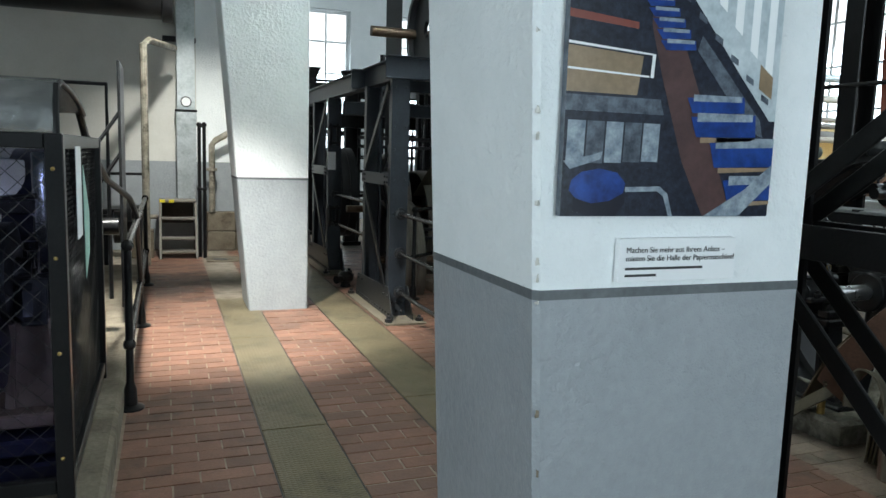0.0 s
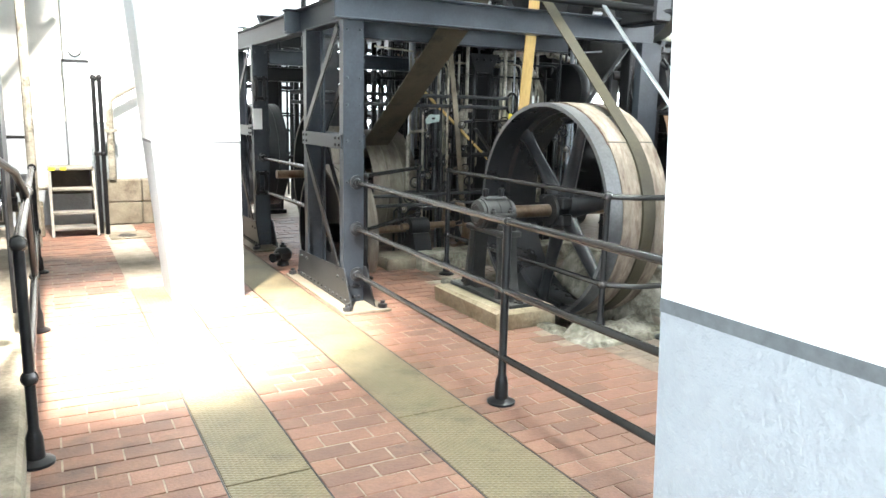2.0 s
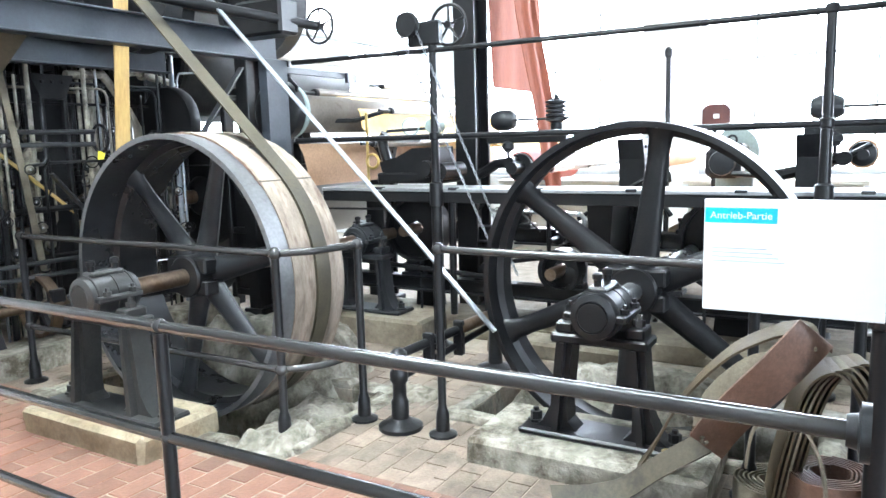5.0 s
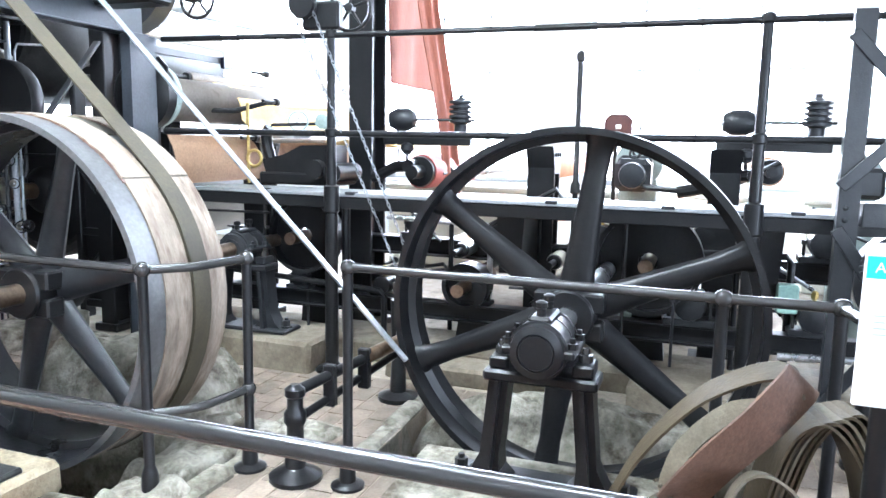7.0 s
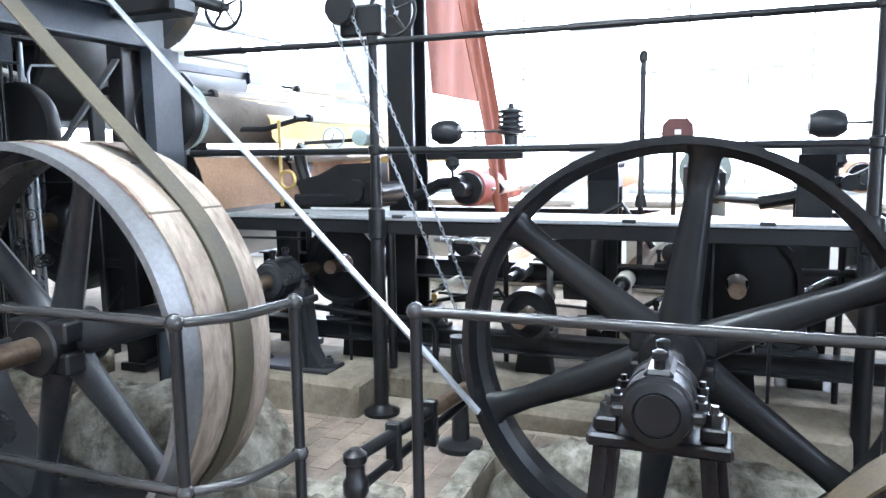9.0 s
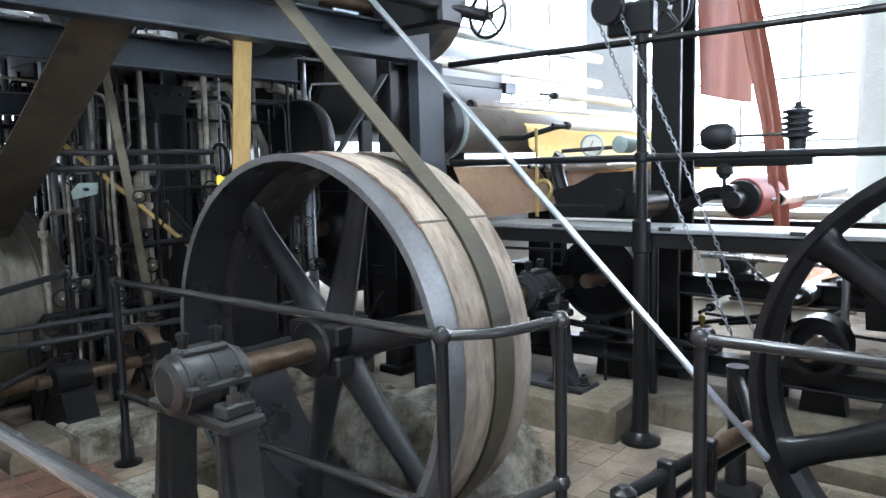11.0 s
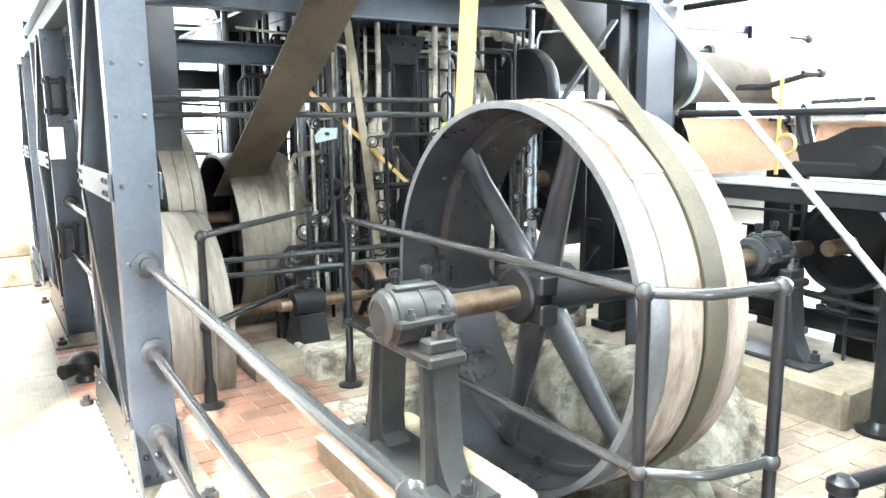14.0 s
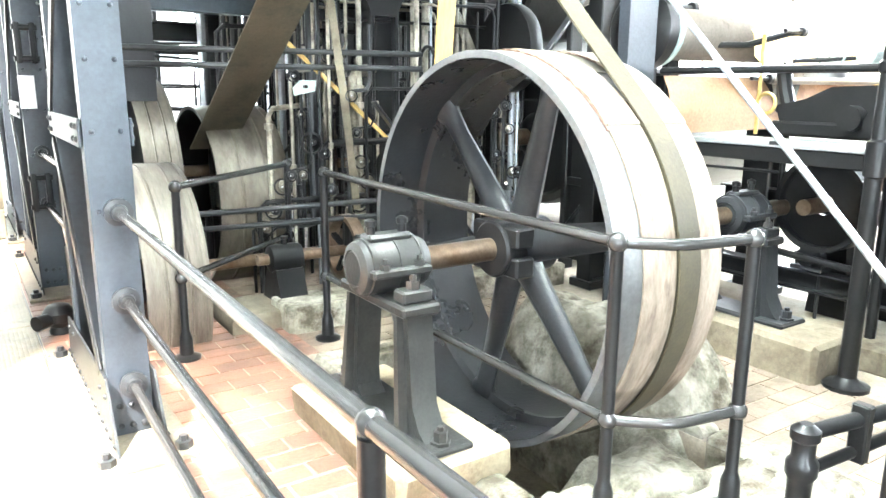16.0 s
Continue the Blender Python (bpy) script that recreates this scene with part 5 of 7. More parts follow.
roll(5.5, 8.9, 7.05, 1.78, 0.155, ROLLGREY, "worn grey-brown press roll wrapped in felt")
b = thing("roll_bearing", (5.43, 7.1, 1.5), "black round roll bearing with curved clamps", "bearing")
part("disc", Geo().lathe((5.34, 7.12, 1.8), (1, 0, 0), [(0.12, 0), (0.2, 0.01), (0.24, 0.04), (0.24, 0.12), (0.20, 0.16), (0.1, 0.17)], 32), IRON, b)
part("disc", Geo().lathe((5.475, 7.1, 1.8), (1, 0, 0), [(0.21, 0), (0.22, 0.01), (0.22, 0.04), (0.21, 0.05)], 32), GREENGREY, b)
part("stand", Geo().box(5.36, 7.05, 0.0, 5.5, 7.3, 1.62, 0.02), IRON, b)
part("hook", Geo().tube([(5.42, 7.0, 2.05), (5.42, 6.93, 1.98), (5.42, 6.95, 1.9), (5.42, 6.9, 1.84)], 0.016, 8), IRON, b)
roll(6.35, 8.9, 6.75, 2.02, 0.03, CREAM, "thin pale guide roll", IRON)
roll(6.1, 8.9, 7.3, 1.98, 0.045, ROLLGREY, "grey-brown felt roll above the press roll", IRON)
roll(5.95, 8.9, 7.75, 2.36, 0.045, CREAM, "pale thin felt roll above the press", IRON)
roll(5.95, 8.9, 7.75, 2.62, 0.05, GALV, "grey felt roll high above the press", IRON)
roll(6.1, 8.9, 8.27, 1.96, 0.14, ROLLGREY, "grey-brown roll behind the press", IRON)
roll(6.3, 8.9, 6.62, 1.80, 0.032, CREAM, "thin cream guide roll with a black lever", IRON)
roll(6.2, 8.9, 6.75, 1.52, 0.035, ROLLGREY, "thin dark lower guide roll", IRON)
single("control_lever", Geo().tube([(5.85, 6.95, 1.72), (6.0, 6.8, 1.72), (6.2, 6.66, 1.79), (6.3, 6.62, 1.80)], 0.02, 8), IRON, "black bent lever arm of the guide roll", "lever", at=(5.85, 6.95, 1.72))


def felt_sheet(label, m, x0, x1, path, wave=0.0, seed=0, n=14, name="felt_sheet"):
    """A felt run hung along a yz path, with light waves across its width."""
    r = random.Random(seed)
    ph = [r.uniform(0, 6) for _ in range(4)]
    pts = []
    for a, b in zip(path, path[1:]):
        for k in range(8):
            t = k / 8
            pts.append((a[0] * (1 - t) + b[0] * t, a[1] * (1 - t) + b[1] * t))
    pts.append(path[-1])
    vs, fs = [], []
    for side in (0, 0.006):
        for i in range(n + 1):
            u = i / n
            x = x0 + (x1 - x0) * u
            for j, (y, z) in enumerate(pts):
                d = wave * (math.sin(9 * u + ph[0] + 0.15 * j) + 0.5 * math.sin(21 * u + ph[1] + 0.3 * j))
                vs.append((x, y + d + side, z + side * 0.2))
    m_ = len(pts)
    N = (n + 1) * m_
    for i in range(n):
        for j in range(m_ - 1):
            q = (i * m_ + j, (i + 1) * m_ + j, (i + 1) * m_ + j + 1, i * m_ + j + 1)
            fs += [q, tuple(k + N for k in q)]
    for j in range(m_ - 1):
        fs += [(j, j + 1, N + j + 1, N + j), (n * m_ + j, n * m_ + j + 1, N + n * m_ + j + 1, N + n * m_ + j)]
    return single(name, Geo().add(vs, fs), m, label, "felt", group="machine felts", at=(x0, path[0][0], path[0][1]), smooth=60)


felt_sheet("rust-red machine felt hanging from the top roll", RUSTFELT, 6.82, 7.9, [(5.95, 3.6), (5.9, 2.9), (5.88, 1.98)], 0.012, 1)
felt_sheet("rust-red loose felt strip falling to the lower roll", RUSTFELT, 6.8, 7.18, [(5.72, 3.6), (5.62, 2.6), (5.46, 1.75), (5.40, 1.3), (5.38, 1.08)], 0.02, 2)
felt_sheet("yellow felt wrapped over the press roll", YELLOWFELT, 6.18, 8.9, [(7.25, 1.86), (7.12, 1.95), (6.98, 1.925), (6.885, 1.80), (6.86, 1.66), (6.75, 1.57)], 0.003, 3)
felt_sheet("tan felt run hanging below the press roll", TANFELT, 5.46, 8.9, [(6.97, 1.53), (6.93, 1.45), (6.90, 1.32), (6.89, 1.19)], 0.004, 4)
felt_sheet("tan felt run slanting low through the machine", ORANGEFELT, 6.7, 9.0, [(5.6, 0.62), (4.8, 0.86), (3.9, 1.05), (2.9, 0.92)], 0.004, 5)
felt_sheet("pale paper web across the far part of the machine", YELLOWFELT, 6.9, 9.0, [(6.6, 1.45), (6.2, 1.55), (5.6, 1.42)], 0.003, 6)
roll(6.60, 7.7, 5.52, 1.285, 0.135, REDROLL, "red rubber-covered roll with a dark end")
roll(6.95, 8.9, 5.40, 1.27, 0.05, BRIGHT, "bright steel roll beside the red roll")
roll(6.8, 8.9, 4.62, 1.32, 0.09, ORANGEFELT, "tan felt-covered roll in the wet end")
roll(6.9, 8.9, 3.0, 1.35, 0.1, ORANGEFELT, "tan felt-covered roll in the wet end")
roll(6.4, 8.9, 5.1, 0.72, 0.06, BRIGHT, "bright steel roll under the walkway")
roll(6.4, 8.9, 4.4, 0.68, 0.06, CREAM, "pale guide roll under the walkway")
for k in range(9):
    roll(6.3, 8.9, 1.2 + 0.55 * k, 0.42 + 0.1 * (k % 3), 0.03 + 0.01 * (k % 2), R.choice((BRIGHT, CREAM, IRON)), "thin machine roll under the felts")


def pressure_unit(y):
    """Ribbed spring stack, weight ball and lever of one press station."""
    u = thing("press_loading_unit", (MX, y, 1.5), "black press loading unit with ribbed spring stack and weight", "press unit", "press loading units")
    part("bar", Geo().box(MX - 0.06, y - 0.10, 1.49, MX + 0.02, y + 0.62, 1.56, 0.008), IRON, u)
    prof = [(0.05, 0), (0.05, 0.09)]
    for k in range(5):
        z = 0.10 + 0.036 * k
        prof += [(0.062, z), (0.09, z + 0.006), (0.09, z + 0.022), (0.062, z + 0.028)]
    prof += [(0.045, 0.285), (0.02, 0.29), (0.02, 0.315)]
    part("spring", Geo().lathe((MX, y, 1.56), (0, 0, 1), prof, 20), DARK_STEEL, u, "ribbed dark spring stack")
    part("weight", Geo().lathe((MX, y + 0.48, 1.685), (0, 1, 0), [(0.02, -0.115), (0.06, -0.10), (0.09, -0.05), (0.09, 0.05), (0.06, 0.10), (0.02, 0.115)], 10), DARK_STEEL, u, "faceted iron weight")
    part("weight_rod", Geo().cyl((MX, y - 0.12, 1.685), (MX, y + 0.4, 1.685), 0.01, None, 8), RAIL, u)
    part("oiler", Geo().lathe((MX - 0.05, y + 0.42, 1.33), (0, 0, 1), [(0.012, 0), (0.012, 0.08), (0.035, 0.09), (0.035, 0.10), (0.055, 0.12), (0.05, 0.16), (0.02, 0.18)], 12), DARK_STEEL, u)
    part("lever", Geo().tube([(MX - 0.08, y + 0.85, 1.2), (MX - 0.1, y + 0.65, 1.24), (MX - 0.1, y + 0.5, 1.32), (MX - 0.1, y + 0.35, 1.33)], 0.045, 10), IRON, u)
    part("pin", Geo().cyl((MX - 0.18, y + 0.36, 1.33), (MX - 0.02, y + 0.36, 1.33), 0.05, None, 14), IRON, u)
    return u


pu = pressure_unit(5.206)
for y in (2.75, 0.9):
    copy_thing(pu, Matrix.Translation((MX + 0.1, y, 1.5)))
# valve gear on the walkway beside the press roll
vg = thing("doctor_drive", (6.2, 6.35, 1.18), "black gear housing with gauge and small handwheel on the walkway", "gearbox")
part("base", Geo().box(6.0, 5.95, 1.181, 6.35, 6.6, 1.27, 0.015), IRON, vg)
part("housing", Geo().slab([(6.02, 6.0, 1.27), (6.02, 6.55, 1.27), (6.02, 6.58, 1.36), (6.02, 6.40, 1.40), (6.02, 6.25, 1.47), (6.02, 6.0, 1.48)], (0.26, 0, 0)), IRON, vg)
part("arm", Geo().tube([(6.1, 6.55, 1.36), (6.1, 6.58, 1.45), (6.1, 6.60, 1.55), (6.1, 6.56, 1.60)], 0.045, 10), IRON, vg)
part("link", Geo().cyl((6.1, 6.55, 1.62), (6.4, 6.3, 1.64), 0.014, None, 8), RAIL, vg)
gz = part("gauge", Geo().lathe((6.30, 6.43, 1.655), (-0.9, -0.4, 0), [(0.075, -0.03), (0.08, 0.0), (0.08, 0.02), (0.068, 0.024), (0.066, 0.014)], 24), GREENGREY, vg, "round pressure gauge with pale dial")
part("dial", Geo().lathe((6.287, 6.424, 1.655), (-0.9, -0.4, 0), [(0.066, 0.0), (0.066, 0.003)], 24), CREAM, gz)
part("needle", Geo().beam((6.276, 6.435, 1.64), (6.276, 6.410, 1.69), 0.004, 0.006), INK, gz)
part("tank", Geo().lathe((6.28, 6.22, 1.655), (1, 0, 0), [(0.03, 0), (0.06, 0.01), (0.06, 0.16), (0.03, 0.18)], 18), GREENGREY, vg)
part("pan", Geo().lathe((6.15, 6.40, 1.53), (0, 0, 1), [(0.13, 0), (0.15, 0.05), (0.155, 0.05), (0.14, -0.008)], 20), BRIGHT, vg)
part("knob_ring", Geo().tube([(5.98, 6.62 + 0.06 * math.cos(a), 1.37 + 0.06 * math.sin(a)) for a in [2 * math.pi * k / 20 for k in range(20)]], 0.012, 8, True), BRASS, vg)
part("upright", Geo().cyl((6.05, 6.72, 1.18), (6.05, 6.72, 1.78), 0.012, None, 8), BRASS, vg)
for y, z in ((6.1, 1.30), (5.95, 1.28)):
    part("drum", Geo().cyl((5.95, y, z), (6.3, y, z), 0.07, None, 18), IRON, vg)
# drive discs under the walkway
for y, z, r in ((6.15, 0.82, 0.27), (3.72, 0.80, 0.33), (2.3, 0.78, 0.30), (4.9, 0.55, 0.16)):
    d = thing("drive_disc", (5.9, y, z), "black drive disc under the walkway", "disc", "drive discs")
    part("rim", Geo().lathe((5.85, y, z), (1, 0, 0), [(r, 0), (r, 0.16), (r - 0.03, 0.16), (r - 0.03, 0.09), (0.06, 0.1), (0.06, 0.05), (r - 0.03, 0.06), (r - 0.03, 0)], 40, True), IRON, d)
    part("shaft_end", Geo().cyl((5.7, y, z), (6.5, y, z), 0.045), SHAFT, d)
    part("stand", Geo().slab([(6.05, y - 0.12, 0.14), (6.05, y + 0.12, 0.14), (6.05, y + 0.06, z), (6.05, y - 0.06, z)], (0.1, 0, 0)), IRON, d)
for k in range(10):
    y = 0.6 + 0.65 * k
    x = R.uniform(5.75, 6.4)
    pipe("black upright rod under the walkway", [(x, y, 0.12), (x, y, 1.08)], R.choice((0.012, 0.018, 0.03)), IRON)
    z = R.uniform(0.3, 1.0)
    pipe("black lengthways rod under the walkway", [(x, y - 0.3, 0.0), (x, y - 0.3, z - 0.04), (x, y - 0.27, z), (x, y + R.uniform(0.5, 1.2), z + R.uniform(-0.08, 0.08))], R.choice((0.01, 0.014, 0.022)), R.choice((IRON, DARK_STEEL, BRIGHT)))


def fitting(x, y, z, s, m):
    """A split bearing block with bolts on a machine beam."""
    f = thing("roll_journal_box", (x, y, z), "black split journal box on the machine frame", "bearing", "journal boxes")
    part("base", Geo().box(x - 0.06 * s, y - 0.14 * s, z, x + 0.10 * s, y + 0.14 * s, z + 0.04 * s, 0.006), m, f)
    part("housing", Geo().lathe((x - 0.08 * s, y, z + 0.12 * s), (1, 0, 0), [(0.04 * s, 0), (0.085 * s, 0.01), (0.09 * s, 0.03), (0.09 * s, 0.17 * s), (0.06 * s, 0.19 * s)], 16), m, f)
    for q in (-1, 1):
        part("bolt", Geo().lathe((x, y + q * 0.11 * s, z + 0.04 * s), (0, 0, 1), [(0.012, 0), (0.012, 0.07 * s), (0.02, 0.07 * s), (0.02, 0.1 * s)], 6), RAIL, f)
    part("oiler", Geo().lathe((x, y, z + 0.2 * s), (0, 0, 1), [(0.012, 0), (0.012, 0.03), (0.02, 0.035), (0.02, 0.07), (0.008, 0.08)], 8), R.choice((BRASS, IRON, RAIL)), f)
    return f


for k in range(9):
    fitting(MX - 0.02, 0.5 + 0.72 * k, 0.77, R.uniform(0.8, 1.3), R.choice((IRON, DARK_STEEL, IRON)))
    fitting(5.95, 0.7 + 0.69 * k, 0.42, R.uniform(0.7, 1.1), R.choice((IRON, DARK_STEEL)))
for k in range(14):
    y = R.uniform(1.0, 5.6)
    x = R.uniform(6.1, 6.5)
    z = R.uniform(0.35, 0.95)
    single("control_rod", Geo().tube([(x, y, z), (x + 0.02, y + R.uniform(0.15, 0.5), z + R.uniform(0.05, 0.35)), (x + 0.05, y + R.uniform(0.5, 0.9), z + R.uniform(-0.1, 0.3))], R.choice((0.01, 0.014, 0.02)), 8), R.choice((IRON, DARK_STEEL, BRIGHT, IRON)), "bent control rod among the machine rolls", "rod", group="control rods", at=(x, y, z))
for y, h_ in ((4.62, 0.42), (3.05, 0.5), (1.95, 0.46)):
    single("bracket_plate", Geo().slab([(5.96, y - 0.10, 1.10), (5.96, y + 0.10, 1.10), (5.96, y + 0.07, 1.07 - h_), (5.96, y - 0.07, 1.07 - h_)], (0.70, 0, 0)), IRON, "black bracket plate under the walkway", "bracket", group="walkway brackets", at=(6.1, y, 1.07))
single("green_fitting", Geo().box(5.9, 2.86, 0.55, 6.0, 2.98, 0.72, 0.01), MINT, "small green bracket under the walkway", "bracket", at=(5.95, 2.92, 0.55))
gb = thing("ring_motor", (6.9, 3.92, 1.2), "dark gearbox with ring bolt on the machine frame", "gearbox")
part("body", Geo().box(6.78, 3.80, 1.18, 7.05, 4.06, 1.42, 0.04), DARK_STEEL, gb)
part("cap", Geo().lathe((6.78, 3.93, 1.30), (-1, 0, 0), [(0.1, 0), (0.09, 0.04), (0.03, 0.05)], 20), DARK_STEEL, gb)
part("ring_bolt", Geo().tube([(6.9, 3.93 + 0.035 * math.cos(a), 1.455 + 0.035 * math.sin(a)) for a in [2 * math.pi * k / 14 for k in range(14)]], 0.01, 6, True), DARK_STEEL, gb)
part("hose", Geo().tube([(6.75, 3.85, 1.22), (6.7, 3.5, 1.2), (6.7, 3.2, 1.28), (6.75, 2.95, 1.42)], 0.022, 8), IRON, gb)

# hoist chain on the walkway post
hc = thing("chain_hoist", (5.43, 5.70, 2.2), "chain wheel and handwheel on the walkway post with hanging chains", "chain wheel")
part("chain_wheel", Geo().lathe((5.36, 5.83, 2.34), (1, 0, 0.0), [(0.03, -0.03), (0.085, -0.03), (0.09, -0.012), (0.07, 0.0), (0.09, 0.012), (0.085, 0.03), (0.03, 0.03)], 20), IRON, hc)
part("bracket", Geo().box(5.39, 5.60, 2.19, 5.47, 5.86, 2.36, 0.015), IRON, hc)
hand_wheel((5.55, 5.60, 2.34), 0.14, hc)


def chain(parent, a, b, sag, n):
    a, b = Vector(a), Vector(b)
    for k in range(n):
        t = k / (n - 1)
        c = a.lerp(b, t) + Vector((0, 0, -sag * math.sin(math.pi * t)))
        along = (b - a).normalized()
        side = Vector((0, 1, 0)) if k % 2 else Vector((1, 0, 0))
        L = (b - a).length / n * 0.72
        pts = [c + along * L * math.cos(q) + side * 0.009 * math.sin(q) for q in [2 * math.pi * i / 8 for i in range(8)]]
        yield pts


for a, b in (((5.36, 5.90, 2.3), (5.50, 5.20, 0.62)), ((5.36, 5.76, 2.3), (5.45, 5.05, 0.6))):
    g = Geo()
    for pts in chain(hc, a, b, 0.0, 60):
        g.tube(pts, 0.0032, 5, True)
    tagged(part("chain", g, STEELBAR, hc, "hanging steel link chain"), kind="stuff")
# far side: motors, guards and pale benches by the windows
for y, x, z, r in ((3.95, 7.5, 1.38, 0.19), (2.35, 7.4, 1.33, 0.15)):
    mo = thing("electric_motor", (x, y, 1.0), "grey-green round motor on the machine frame", "motor", "machine motors")
    part("body", Geo().lathe((x, y, z), (1, 0, 0), [(r * 0.5, -0.02), (r, 0), (r, 0.35), (r * 0.5, 0.4)], 28), GREENGREY, mo)
    part("foot", Geo().box(x, y - r * 0.8, 0.0, x + 0.35, y + r * 0.8, z - r * 0.7, 0.01), GREENGREY, mo)
    part("gearbox", Geo().box(x - 0.28, y - 0.12, z - 0.16, x - 0.03, y + 0.14, z + 0.06, 0.03), DARK_STEEL, mo)
    part("lifting_eye", Geo().tube([(x - 0.15, y + 0.035 * math.cos(a), z + 0.09 + 0.035 * math.sin(a)) for a in [2 * math.pi * k / 14 for k in range(14)]], 0.01, 6, True), DARK_STEEL, mo)
sw = thing("switch_box", (7.9, 4.2, 1.2), "dark red switch box on a stand", "switch box")
part("box", Geo().slab([(7.9, 4.06, 1.60), (7.9, 4.30, 1.60), (7.9, 4.30, 1.74), (7.9, 4.25, 1.79), (7.9, 4.11, 1.79), (7.9, 4.06, 1.74)], (0.12, 0, 0)), DIMRED, sw)
part("button", Geo().box(7.88, 4.15, 1.66, 7.90, 4.20, 1.70, 0.004), WHITE, sw)
part("stand", Geo().cyl((7.96, 4.2, 0.0), (7.96, 4.2, 1.60), 0.02), IRON, sw)
st = thing("guard_post", (6.72, 4.33, 0.7), "grey steel lever post with a ball end", "lever")
part("rod", Geo().lathe((6.72, 4.33, 0.75), (0, 0, 1), [(0.02, 0), (0.02, 0.4), (0.04, 0.41), (0.035, 0.47), (0.02, 0.5), (0.02, 1.36), (0.03, 1.37), (0.03, 1.42), (0.01, 1.44)], 12), RAIL, st)
for y in (1.5, 3.9, 6.3):
    bx = thing("work_bench", (9.9, y, 0), "pale grey bench cabinet below the windows", "bench", "benches")
    part("body", Geo().box(9.75, y - 0.9, 0.0, 10.3, y + 0.9, 0.95, 0.01), CREAM, bx)
    part("top", Geo().box(9.7, y - 0.95, 0.95, 10.35, y + 0.95, 1.0, 0.008), CREAM, bx)
# end column braces beside the flywheel
for pa, pb, dx in (((2.80, 2.06), (2.36, 1.56), 0.0), ((2.80, 1.33), (2.30, 1.86), 0.014), ((2.80, 1.13), (2.36, 0.46), 0.0), ((2.80, 0.22), (2.36, 0.86), 0.014)):
    single("brace", Geo().beam((5.252 - dx, *pa), (5.252 - dx, *pb), 0.012, 0.062), DARK_STEEL, "dark riveted steel brace at the walkway end", "brace", group="end column braces", at=(5.25, *pa))
single("cross_beam", Geo().box(5.26, 0.0, 1.14, 5.40, 2.69, 1.26, 0.004), DARK_STEEL, "dark steel beam at the walkway end", "beam", at=(5.3, 1.3, 1.1))
for z in (1.17, 1.23, 1.36, 2.05):
    single("rivet", rivets(Geo(), [(5.262, 2.765, z)], (-1, 0, 0), 0.014), DARK_STEEL, "round rivet head on the end column", "rivet", group="end column rivets", at=(5.262, 2.765, z))
sp = thing("chain_sprocket", (5.0, 2.63, 0), "dark toothed chain sprocket on a post with two bright shafts", "sprocket")
g = Geo()
n = 22
for k in range(n):
    a0 = 2 * math.pi * k / n
    g.beam((4.99, 2.63 + 0.078 * math.cos(a0), 0.985 + 0.078 * math.sin(a0)), (4.99, 2.63 + 0.10 * math.cos(a0), 0.985 + 0.10 * math.sin(a0)), 0.012, 0.012, (1, 0, 0), 0.002)
part("teeth", g, DARK_STEEL, sp)
part("disc", Geo().lathe((4.98, 2.63, 0.985), (1, 0, 0), [(0.02, -0.03), (0.045, -0.03), (0.05, -0.004), (0.085, 0.0), (0.085, 0.02), (0.05, 0.024), (0.045, 0.05), (0.02, 0.05)], 32), DARK_STEEL, sp)
part("post", Geo().lathe((5.06, 2.63, 0), (0, 0, 1), [(0.09, 0), (0.09, 0.02), (0.05, 0.04), (0.045, 0.86), (0.06, 0.87), (0.06, 1.02), (0.03, 1.04)], 16), IRON, sp)
for z, dy in ((0.985, 0.0), (0.84, -0.01)):
    part("shaft", Geo().cyl((5.06, 2.63 + dy, z), (4.15, 2.55 + dy, z), 0.028, None, 12), RAIL, sp)
    part("collar", Geo().cyl((4.86, 2.612 + dy, z), (4.78, 2.605 + dy, z), 0.045, None, 14), DARK_STEEL, sp)
part("bearing_post", Geo().lathe((4.22, 2.55, 0), (0, 0, 1), [(0.08, 0), (0.08, 0.02), (0.045, 0.04), (0.04, 0.94), (0.05, 0.95), (0.05, 1.02), (0.02, 1.03)], 14), IRON, sp)
g = Geo()
for pts in chain(sp, (4.99, 2.55, 1.03), (5.30, 2.36, 1.72), 0.03, 34):
    g.tube(pts, 0.004, 5, True)
tagged(part("chain", g, DARK_STEEL, sp, "dark roller chain rising from the sprocket"), kind="stuff")
for k, y in enumerate((6.2, 5.55, 4.9, 4.25, 3.6, 2.95, 2.2)):
    part("deck_clip", Geo().box(5.445, y - 0.035, 1.168, 5.50, y + 0.035, 1.188, 0.003), DARK_STEEL, wk)
db = thing("doctor_beam", (6.9, 7.75, 2.2), "dark flat doctor beam with a cut-out across the machine", "beam")
part("bar", Geo().box(6.1, 7.70, 2.19, 7.25, 7.73, 2.25, 0.004), DARK_STEEL, db)
part("end_plate", Geo().box(7.05, 7.66, 2.15, 7.22, 7.70, 2.25, 0.004), NAVY, db)
part("arm", Geo().beam((6.1, 7.72, 2.20), (5.78, 7.76, 2.2), 0.05, 0.06), IRON, db)

